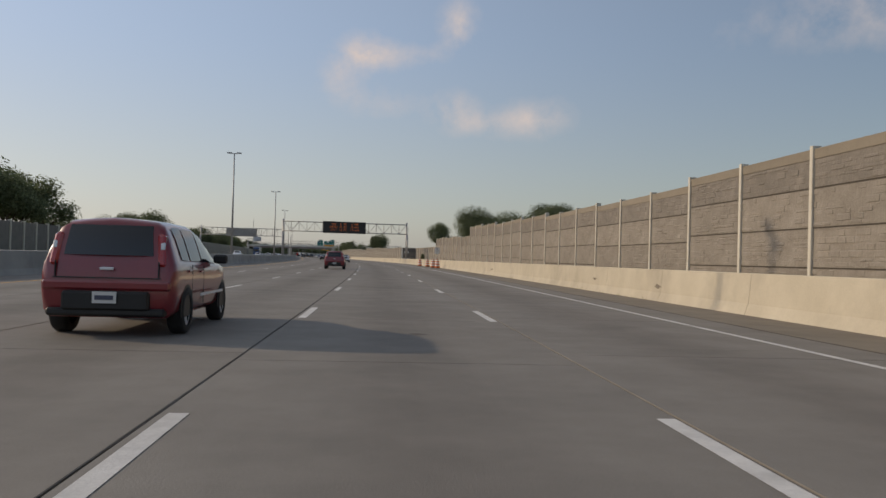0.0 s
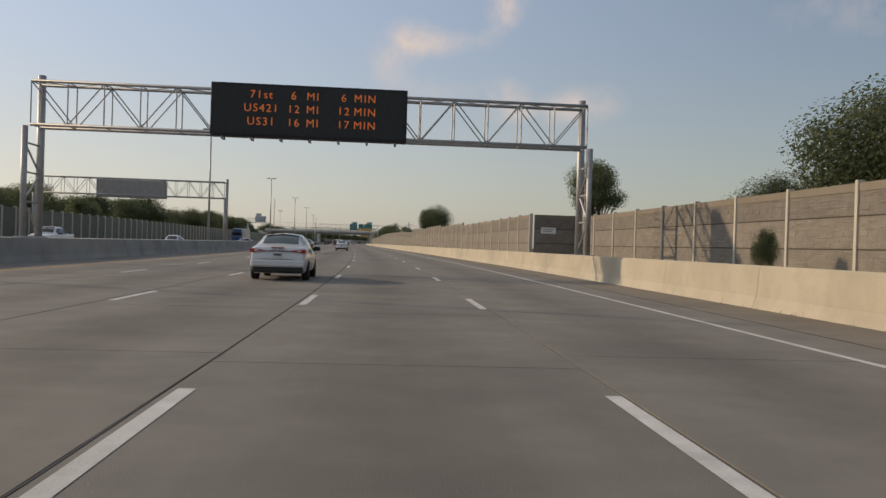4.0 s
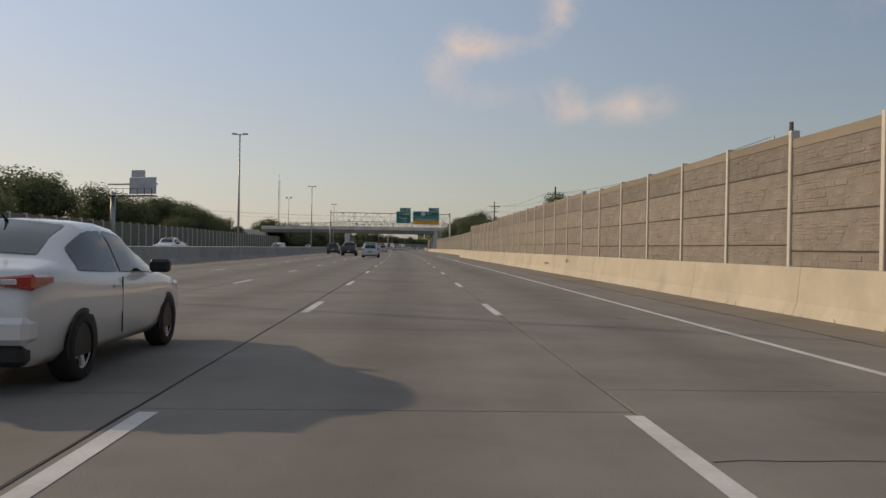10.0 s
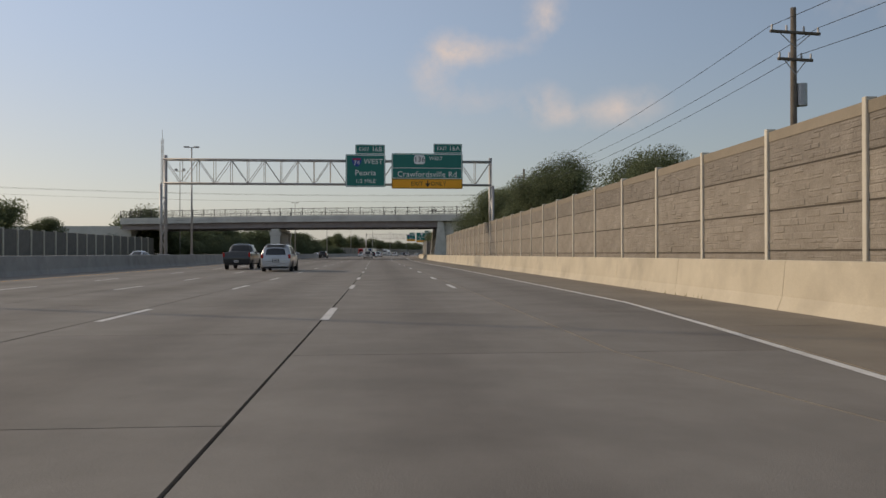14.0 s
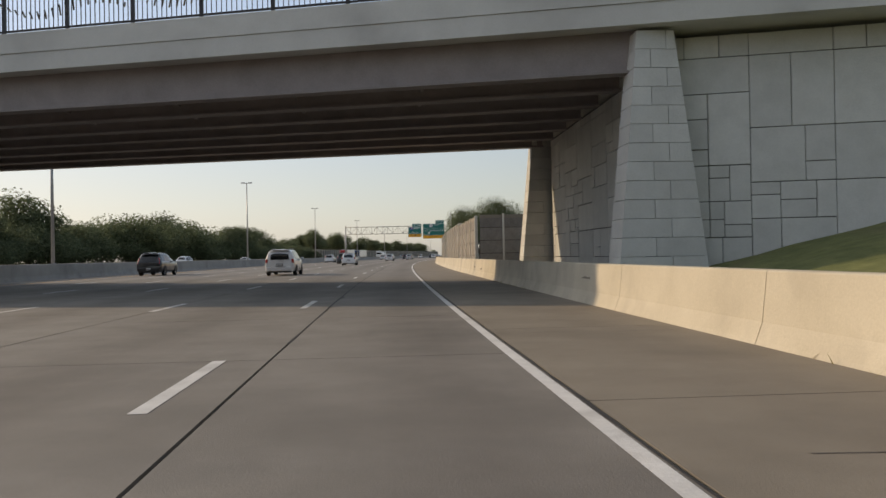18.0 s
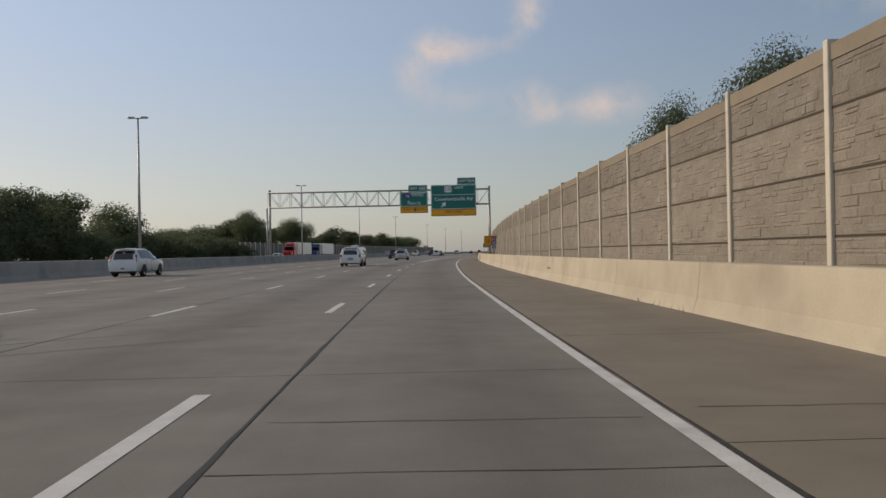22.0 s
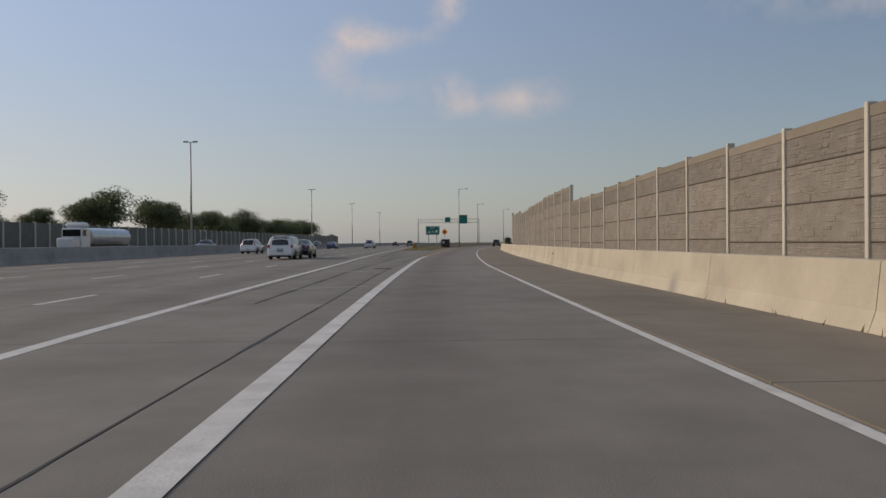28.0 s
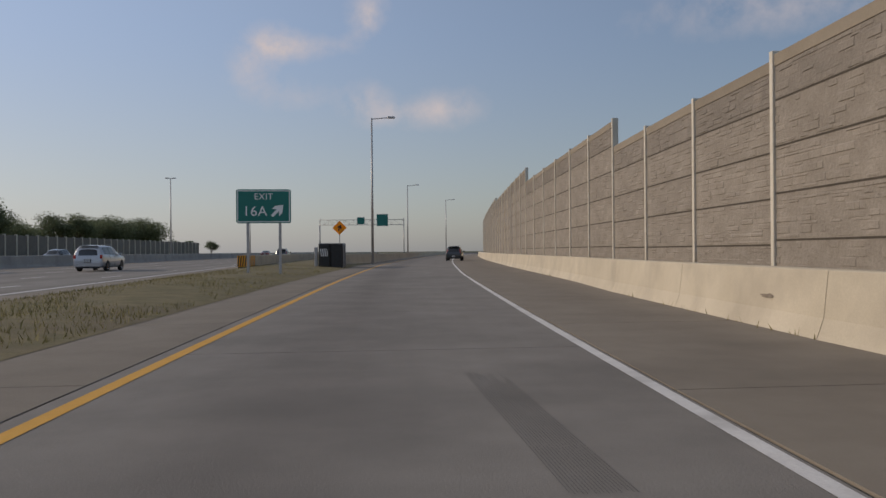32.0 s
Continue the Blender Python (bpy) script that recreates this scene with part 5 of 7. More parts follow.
def leaf_material(name, dark, light):
    m = material(name, dark, light, 0.9, 0.75, 0, 0.0, 5, 0.35, island=True)
    t = m.node_tree
    b = t.nodes["Principled BSDF"]
    b.inputs["Specular IOR Level"].default_value = 0.25
    tr = t.nodes.new("ShaderNodeBsdfTranslucent")
    mix = t.nodes.new("ShaderNodeMixShader")
    mix.inputs[0].default_value = 0.55
    t.links.new(b.inputs["Base Color"].links[0].from_socket, tr.inputs["Color"])
    t.links.new(b.outputs[0], mix.inputs[1])
    t.links.new(tr.outputs[0], mix.inputs[2])
    t.links.new(mix.outputs[0], t.nodes["Material Output"].inputs["Surface"])
    return m


# greens lightened and greyed in the base colour to stand in for haze
M_LEAF = leaf_material("tree_leaves", (0.095, 0.12, 0.064), (0.21, 0.24, 0.135))
M_LEAF2 = leaf_material("dark_tree_leaves", (0.085, 0.108, 0.06), (0.18, 0.208, 0.118))
M_BARK = material("tree_bark", (0.06, 0.045, 0.033), (0.13, 0.1, 0.075), 6, 0.95, 0, 0.8, 40)


def branch(bm, a, b, r0, r1, rnd, n=6):
    """A limb in three bent lengths."""
    p = Vector(a)
    for k in range(3):
        q = Vector(a).lerp(Vector(b), (k + 1) / 3) + Vector((rnd.uniform(-1, 1), rnd.uniform(-1, 1), rnd.uniform(-0.5, 0.5))) * (Vector(b) - Vector(a)).length * 0.05
        ra, rb = r0 + (r1 - r0) * k / 3, r0 + (r1 - r0) * (k + 1) / 3
        rod(bm, p, q, ra, rb, n, False)
        p = q
    return p


def tree_meshes(seed, h, w, leaves, size, mat, airy=0.5):
    """Trunk with limbs, and a crown of small leaf clumps held at the ends of the twigs."""
    rnd = random.Random(seed)
    tb = bmesh.new()
    fork = h * rnd.uniform(0.22, 0.32)
    branch(tb, (0, 0, -0.3), (rnd.uniform(-0.2, 0.2), rnd.uniform(-0.2, 0.2), fork), 0.028 * h, 0.02 * h, rnd, 8)
    tips = []
    for k in range(9):
        a = 2 * math.pi * k / 9 + rnd.uniform(-0.4, 0.4)
        el = rnd.uniform(0.25, 1.0)
        r = w * 0.5 * rnd.uniform(0.45, 0.85) * (1.1 - 0.6 * el)
        tip = (r * math.cos(a), r * math.sin(a), fork + (h * 0.95 - fork) * (0.25 + 0.68 * el))
        branch(tb, (0, 0, fork * rnd.uniform(0.8, 1.0)), tip, 0.012 * h, 0.004 * h, rnd, 5)
        tips.append((Vector(tip), w * rnd.uniform(0.16, 0.27)))
    branch(tb, (0, 0, fork), (0, 0, h * 0.88), 0.016 * h, 0.004 * h, rnd, 6)
    tips.append((Vector((0, 0, h * 0.86)), w * 0.2))
    tips.append((Vector((0, 0, h * 0.62)), w * 0.28))
    for k in range(7):
        t = rnd.choice(tips[:9])[0]
        tips.append((t * rnd.uniform(0.75, 1.12) + Vector((rnd.uniform(-1, 1), rnd.uniform(-1, 1), rnd.uniform(-0.8, 0.8))) * w * 0.09, w * rnd.uniform(0.08, 0.16)))
    total = sum(r ** 2 for _, r in tips)
    verts, faces = [], []
    for c, r in tips:
        n = int(leaves * r ** 2 / total)
        for k in range(n):
            v = Vector((rnd.gauss(0, 1), rnd.gauss(0, 1), rnd.gauss(0, 1))).normalized()
            rad = r * (1 - airy * rnd.random() ** 1.6) * rnd.uniform(0.85, 1.15)
            p = c + Vector((v.x, v.y, v.z * 0.8)) * rad
            nrm = (v + Vector((rnd.uniform(-1, 1), rnd.uniform(-1, 1), rnd.uniform(-0.4, 1))) * 0.9).normalized()
            e = nrm.orthogonal().normalized()
            f = nrm.cross(e)
            a = rnd.uniform(0, 6.28)
            e, f = e * math.cos(a) + f * math.sin(a), f * math.cos(a) - e * math.sin(a)
            q = size * rnd.uniform(0.55, 1.3)
            i = len(verts)
            verts += [p - e * q, p - f * q * 0.45 + nrm * q * 0.12, p + e * q, p + f * q * 0.45 + nrm * q * 0.12]
            faces.append((i, i + 1, i + 2, i + 3))
    crown = bpy.data.meshes.new("crown")
    crown.from_pydata([tuple(v) for v in verts], [], faces)
    crown.materials.append(mat)
    return mesh_of("trunk", tb, M_BARK, True), crown


KINDS = []
FINE = []
for seed, h, w, n, size, mat, airy, label in (
        (1, 9.5, 8.0, 2600, 0.30, M_LEAF, 0.6, "broad leafy green tree with a rounded uneven crown"),
        (2, 11.0, 8.5, 2800, 0.32, M_LEAF2, 0.6, "tall dark green leafy tree"),
        (3, 7.5, 7.0, 2200, 0.28, M_LEAF2, 0.65, "squat dark green leafy tree"),
        (4, 10.0, 6.0, 1500, 0.27, M_LEAF, 0.8, "airy green tree with gaps in its crown"),
        (5, 5.0, 6.5, 2000, 0.25, M_LEAF2, 0.6, "low spreading green shrub"),
        (6, 8.5, 9.5, 2800, 0.32, M_LEAF, 0.55, "wide leafy green tree")):
    trunk, crown = tree_meshes(seed, h, w, int(n * 2.6), size * 0.56, mat, airy)
    KINDS.append((trunk, crown, label, h))
    trunk, crown = tree_meshes(seed, h, w, n * 11, size * 0.29, mat, airy)
    FINE.append((trunk, crown, label, h))


def tree(kind, s, d, z, height, turn, wide=1.0, kinds=KINDS):
    trunk, crown, label, h = kinds[kind]
    k = height / h
    top = thing("shrub" if kind == 4 else "tree", stand(s, d, z, turn) @ Matrix.Diagonal((k * wide, k * wide, k, 1)), label, "shrub" if kind == 4 else "tree", "trees along the highway")
    part("trunk", trunk, None, top)
    part("crown", crown, None, top)
    return top


# behind the outer wall: kind, s, offset, height, and breadth where it is slim
RIGHT = [(3, 66, 12.5, 6.6), (0, 108, 12.6, 8.7), (1, 121, 26, 10.5), (5, 128, 21, 9.2), (0, 138, 23, 9.2), (2, 145, 20, 9.4), (5, 152, 30, 10), (5, 166, 24, 10.2), (2, 190, 30, 7.6), (3, 210, 21, 11.6, 1.0), (3, 216, 23, 11.8, 1.0), (0, 196, 40, 10.5),
         (1, 309.5, 12.9, 9.9, 0.6), (5, 309, 15.4, 10.5, 0.62), (3, 326, 17, 9.0, 0.7), (0, 330.5, 17.2, 8.7, 0.42), (2, 333, 17, 8.1, 0.45), (2, 337, 17, 7.5, 0.5), (2, 340, 17.5, 7.2, 0.5), (3, 417, 16, 8.4), (0, 513, 20, 8.6), (2, 519, 21, 8.2),
         (3, 540, 20, 10.6), (2, 546, 20, 11.2), (0, 554, 20, 10.6), (3, 560, 21, 11.6), (5, 566, 19, 10.2), (3, 574, 18.5, 10.8), (1, 585, 21, 11.8), (0, 592, 24, 12), (4, 570, 15.5, 6.5),
         (3, 664, 22.5, 11.0), (2, 668, 15.2, 6.6), (5, 674, 17, 6.0), (2, 698, 15, 7.4), (0, 711, 15, 7.9), (2, 750, 17.0, 7.9, 0.62), (2, 740, 17.2, 7.9, 0.68), (2, 722, 17.6, 7.0), (3, 803, 14.0, 4.8),
         (5, 610, 44, 11), (0, 650, 44, 11), (5, 160, 46, 11), (1, 175, 50, 11)]
for i, (k, s, d, h, *wide) in enumerate(RIGHT):
    tree(k, s, d, -0.3, h, i * 53, wide[0] if wide else 1.18, FINE)
# across the opposite carriageway
rnd = random.Random(11)
s = 62.0
i = 0
while s < 612:
    h = rnd.uniform(13.0, 14.5) if s < 142 else rnd.uniform(6.5, 8.5) if s < 190 else rnd.uniform(7.5, 12.0)
    tree(rnd.choice((0, 1, 2, 5, 2)), s, -52 - rnd.uniform(0, 8), -0.3, h, rnd.uniform(0, 360), 1.15)
    s += rnd.uniform(5, 11)
s = 636.0
while s < 905:
    tall = rnd.uniform(10.0, 11.5) if rnd.random() < 0.2 else rnd.uniform(6.8, 9.0)
    tree(rnd.choice((0, 1, 2, 5, 2)), s, -48 - rnd.uniform(0, 7), -2.2, 2.0 + tall * (1.0 if s < 850 else 0.6), rnd.uniform(0, 360), 1.2)
    if rnd.random() < 0.95:
        tree(4, s + 2.0, -45.5 - rnd.uniform(0, 2), -1.5, rnd.uniform(4.2, 6.2), rnd.uniform(0, 360), 1.3)
    s += rnd.uniform(3.6, 6.0)
tree(0, 923, -51, -0.3, 13.6, 30, 1.0, FINE)
tree(5, 967, -51, -0.3, 13.2, 75, 0.85, FINE)
s = 915.0
while s < 1250:
    tree(rnd.choice((0, 1, 2, 5)), s, -54 - rnd.uniform(0, 10), -0.3, rnd.uniform(8.0, 12.5), rnd.uniform(0, 360), 1.2)
    s += rnd.uniform(6, 13)
# far tree line that closes the view
for i in range(46):
    s = 640 + i * 17 + rnd.uniform(-5, 5)
    tree(rnd.choice((0, 1, 2, 5)), s, -75 - rnd.uniform(0, 30), -0.4, rnd.uniform(6, 10), rnd.uniform(0, 360), 1.3)
# wild shrub between barrier and wall on the ramp, weeds at the barrier foot
tree(4, 995, barrier_d(995) + 1.0, 0.0, 1.6, 20, 0.62, FINE)
tree(4, 152.0, 9.3, 0.0, 1.8, 40, 0.42, FINE)

# ---- vehicles ----
M_TYRE = material("tyre_rubber", (0.012, 0.012, 0.012), (0.025, 0.025, 0.025), 8, 0.85, 0, 0.2, 50)
M_RIM = material("alloy_rim", (0.68, 0.68, 0.69), (0.8, 0.8, 0.82), 6, 0.35, 0.1, 0.03)
M_TRIM = material("black_car_trim", (0.01, 0.01, 0.01), (0.018, 0.018, 0.018), 6, 0.5, 0, 0.05)
M_TAIL = material("red_tail_lens", (0.34, 0.010, 0.010), (0.44, 0.018, 0.015), 5, 0.15, 0, 0.02, 40, coat=1.0)
M_LENS = material("clear_lamp_lens", (0.6, 0.6, 0.6), (0.75, 0.75, 0.74), 5, 0.12, 0.2, 0.02, coat=1.0)
M_PLATE = material("licence_plate", (0.6, 0.6, 0.58), (0.7, 0.7, 0.68), 5, 0.5, 0, 0.02)
M_PLATEBAR = material("plate_bar", (0.06, 0.065, 0.1), (0.08, 0.085, 0.13), 5, 0.5, 0, 0.02)


def car_glass(name="tinted_car_glass", tint=(0.012, 0.014, 0.015)):
    m = bpy.data.materials.new(name)
    m.use_nodes = True
    b = m.node_tree.nodes["Principled BSDF"]
    b.inputs["Base Color"].default_value = (*tint, 1)
    b.inputs["Roughness"].default_value = 0.04
    b.inputs["Specular IOR Level"].default_value = 0.7
    return m


M_GLASS = car_glass()
M_TEAL = car_glass("teal_car_glass", (0.05, 0.08, 0.085))
PAINTS = {}


def paint(name, dark, light, metal=0.0):
    if name not in PAINTS:
        PAINTS[name] = material(name + "_car_paint", dark, light, 0.8, 0.32, metal, 0.0, 30, coat=0.9)
    return PAINTS[name]


# side outlines: (y from the rear, belt or deck height, top height, half width at the belt, half width at the top)
SHAPES = {
    "hatch": dict(length=4.1, base=2.55, rear=0.72, wheel=0.34, floor=0.26, rows=[
        (0.0, 0.72, 0.74, 0.80, 0.74), (0.04, 0.98, 1.02, 0.86, 0.80), (0.11, 1.02, 1.34, 0.885, 0.73), (0.2, 1.02, 1.55, 0.893, 0.68), (0.34, 1.02, 1.60, 0.895, 0.66), (0.9, 1.0, 1.615, 0.888, 0.65), (1.9, 0.98, 1.60, 0.875, 0.64),
        (2.5, 0.97, 1.52, 0.88, 0.61), (2.75, 0.97, 1.40, 0.885, 0.62), (3.15, 0.97, 1.06, 0.885, 0.66), (3.5, 0.93, 0.99, 0.87, 0.66), (3.95, 0.82, 0.86, 0.80, 0.6), (4.1, 0.6, 0.62, 0.70, 0.56)], windows=((0.5, 2.95),), cuts=(1.05, 1.85)),
    "sedan": dict(length=4.5, base=2.65, rear=0.9, wheel=0.32, floor=0.22, rows=[
        (0.0, 0.70, 0.72, 0.76, 0.7), (0.05, 0.98, 1.02, 0.82, 0.74), (0.35, 1.03, 1.08, 0.87, 0.72), (0.6, 1.03, 1.12, 0.885, 0.72), (1.0, 0.98, 1.33, 0.90, 0.67), (1.45, 0.95, 1.47, 0.905, 0.64), (2.0, 0.93, 1.49, 0.905, 0.63),
        (2.5, 0.92, 1.44, 0.905, 0.62), (2.9, 0.91, 1.26, 0.905, 0.62), (3.35, 0.9, 0.98, 0.89, 0.66), (3.8, 0.84, 0.9, 0.87, 0.64), (4.3, 0.72, 0.77, 0.8, 0.6), (4.5, 0.5, 0.52, 0.7, 0.55)], windows=((0.85, 3.15),), cuts=(1.9,)),
    "suv": dict(length=4.75, base=2.8, rear=0.95, wheel=0.37, floor=0.28, rows=[
        (0.0, 0.75, 0.78, 0.84, 0.78), (0.06, 1.02, 1.06, 0.9, 0.82), (0.2, 1.08, 1.42, 0.93, 0.7), (0.45, 1.08, 1.68, 0.94, 0.66), (1.0, 1.06, 1.73, 0.945, 0.66), (2.2, 1.04, 1.73, 0.945, 0.65),
        (2.85, 1.03, 1.62, 0.945, 0.63), (3.15, 1.03, 1.46, 0.945, 0.63), (3.6, 1.03, 1.13, 0.935, 0.72), (4.1, 0.99, 1.06, 0.92, 0.7), (4.6, 0.88, 0.94, 0.86, 0.66), (4.75, 0.62, 0.64, 0.8, 0.62)], windows=((0.5, 3.4),), cuts=(1.3, 2.2)),
    "van": dict(length=5.1, base=3.0, rear=1.0, wheel=0.36, floor=0.25, rows=[
        (0.0, 0.72, 0.75, 0.86, 0.8), (0.06, 1.05, 1.1, 0.92, 0.84), (0.14, 1.1, 1.5, 0.95, 0.76), (0.3, 1.1, 1.68, 0.96, 0.72), (0.9, 1.08, 1.73, 0.965, 0.72), (2.3, 1.05, 1.73, 0.965, 0.71),
        (3.1, 1.04, 1.64, 0.965, 0.68), (3.45, 1.04, 1.48, 0.965, 0.67), (3.95, 1.03, 1.12, 0.95, 0.74), (4.5, 0.98, 1.05, 0.93, 0.72), (4.95, 0.88, 0.93, 0.88, 0.68), (5.1, 0.62, 0.64, 0.8, 0.64)], windows=((0.4, 3.7),), cuts=(1.5, 2.5)),
    "pickup": dict(length=5.7, base=3.6, rear=1.15, wheel=0.39, floor=0.36, rows=[
        (0.0, 0.8, 0.82, 0.9, 0.86), (0.05, 1.22, 1.26, 0.96, 0.9), (1.75, 1.23, 1.27, 0.98, 0.9), (1.85, 1.22, 1.4, 0.98, 0.74), (2.0, 1.2, 1.78, 0.98, 0.7), (2.5, 1.18, 1.86, 0.985, 0.7), (3.4, 1.17, 1.84, 0.985, 0.69),
        (3.8, 1.17, 1.68, 0.985, 0.68), (4.3, 1.17, 1.28, 0.98, 0.78), (5.0, 1.14, 1.22, 0.97, 0.78), (5.55, 1.05, 1.1, 0.92, 0.76), (5.7, 0.7, 0.72, 0.86, 0.7)], windows=((1.98, 4.05),), cuts=(2.9,)),
}


def section(shape, y):
    rows = shape["rows"]
    ys = [r[0] for r in rows]
    return [float(np.interp(y, ys, [r[k] for r in rows])) for k in range(1, 5)]


def outline(shape, y):
    """Half a cross-section, from the floor's middle up over the side to the roof's middle."""
    belt, top, w, wt = section(shape, y)
    fl = shape["floor"]
    end = min(y, shape["length"] - y)
    lift = max(0.0, 0.1 - end) * 1.6
    tall = max(0.02, top - belt)
    return [(0, fl + lift), (w * 0.86, fl + lift), (w * 0.965, fl + 0.1 + lift), (w * 1.0, (fl + belt) * 0.5), (w * 1.0, belt - 0.16), (w * 0.975, belt - 0.03),
            (w * 0.955, belt), (wt + (w * 0.955 - wt) * 0.42, belt + tall * 0.55), (wt, top - min(0.09, tall * 0.3)), (wt * 0.86, top - min(0.03, tall * 0.1)), (wt * 0.45, top), (0, top + min(0.02, tall * 0.1))]


def car_meshes(kind, colour):
    shape = SHAPES[kind]
    L = shape["length"]
    ys = sorted({round(r[0], 3) for r in shape["rows"]} | {round(L * k / 22, 3) for k in range(23)})
    bm = bmesh.new()
    rings = []
    for y in ys:
        half = outline(shape, y)
        pts = half + [(-x, z) for x, z in half[-2:0:-1]]
        rings.append([bm.verts.new((x, y, z)) for x, z in pts])
    n = len(rings[0])
    for p, q in zip(rings, rings[1:]):
        for k in range(n):
            bm.faces.new((p[k], p[(k + 1) % n], q[(k + 1) % n], q[k]))
    bm.faces.new(rings[0])
    bm.faces.new(rings[-1][::-1])
    bmesh.ops.recalc_face_normals(bm, faces=bm.faces)
    out = {"body": mesh_of("body", bm, colour, True)}
    # glass: side strips, rear window, windscreen, laid just proud of the body
    y0, y1 = shape["windows"][0]
    roof = [r for r in shape["rows"] if r[2] - r[1] > 0.4]
    ya, yb = roof[0][0], roof[-1][0]
    stops = [y0] + list(shape["cuts"]) + [y1]
    side = []
    for a, b in zip(stops, stops[1:]):
        a, b = a + 0.04, b - 0.04
        bm = bmesh.new()
        prev = None
        for k in range(7):
            y = a + (b - a) * k / 6
            belt, top, w, wt = section(shape, y)
            o = outline(shape, y)
            tall = top - belt
            if tall < 0.12:
                continue
            lo, mid, hi = o[6], o[7], o[8]
            f0, f1 = 0.12, 0.94
            pa = (lo[0] + (mid[0] - lo[0]) * f0 + 0.012, lo[1] + (mid[1] - lo[1]) * f0)
            pb = (mid[0] + 0.013, mid[1])
            pc = (mid[0] + (hi[0] - mid[0]) * f1 + 0.012, mid[1] + (hi[1] - mid[1]) * f1)
            row = [bm.verts.new((p[0], y, p[1])) for p in (pa, pb, pc)]
            if prev:
                for i in range(2):
                    bm.faces.new((prev[i], row[i], row[i + 1], prev[i + 1]))
            prev = row
        if bm.faces:
            side.append(mesh_of("side_window", bm, M_GLASS, True))
        else:
            bm.free()
    out["side"] = side

    def sheet(name, a, b, inset, glass=None):
        bm = bmesh.new()
        prev = None
        for k in range(5):
            y = a + (b - a) * k / 4
            o = outline(shape, y)
            up = 0.014
            row = [bm.verts.new((x * sgn * inset, y, z + up)) for sgn, (x, z) in ((-1, o[9]), (-1, o[10]), (1, o[11]), (1, o[10]), (1, o[9]))]
            if prev:
                for i in range(4):
                    bm.faces.new((prev[i], prev[i + 1], row[i + 1], row[i]))
            prev = row
        bmesh.ops.recalc_face_normals(bm, faces=bm.faces)
        me = mesh_of(name, bm, glass or M_GLASS, True)
        return me

    r = shape["rows"]
    tops = [q[2] for q in r]
    roof_z = max(tops)
    rear_top = next(q[0] for q in r if q[2] > roof_z - 0.07)
    rear_low = max(q[0] for q in r if q[0] < rear_top and q[2] < q[1] + 0.13) if kind in ("sedan",) else next(q[0] for q in r if q[2] > q[1] + 0.02 and q[0] > 0.05)
    front_top = max(q[0] for q in r if q[2] > roof_z - 0.12)
    front_low = min(q[0] for q in r if q[0] > front_top and q[2] < q[1] + 0.12)
    if kind in ("hatch", "suv", "van"):
        # an upright tailgate window
        bm = bmesh.new()
        rows = []
        for k in range(4):
            z = 1.06 + (roof_z - 0.16 - 1.06) * k / 3 if kind != "hatch" else 1.1 + 0.41 * k / 3
            zs = [q[2] for q in r if q[0] <= rear_top + 0.01]
            yy = [q[0] for q in r if q[0] <= rear_top + 0.01]
            y = float(np.interp(z, zs, yy)) - (0.05 if kind == "hatch" else 0.025)
            wv = float(np.interp(y + 0.025, [q[0] for q in r], [q[4] for q in r])) * (0.98 - 0.03 * k if kind != "hatch" else 0.84)
            if kind == "hatch":
                wv = 0.60 - 0.016 * k
            rows.append([bm.verts.new((x * wv, y + 0.05 * abs(x) ** 3, z)) for x in (-0.98, -0.6, 0, 0.6, 0.98)])
        for p, q in zip(rows, rows[1:]):
            for i in range(4):
                bm.faces.new((p[i], p[i + 1], q[i + 1], q[i]))
        out["rear"] = mesh_of("rear_window", bm, M_GLASS, True)
    else:
        out["rear"] = sheet("rear_window", rear_low + 0.06, rear_top - 0.08, 0.93, M_TEAL if kind == "sedan" else M_GLASS)
    out["front"] = sheet("windscreen", front_top + 0.1, front_low - 0.08, 0.93)
    return out


WHEELS = {}


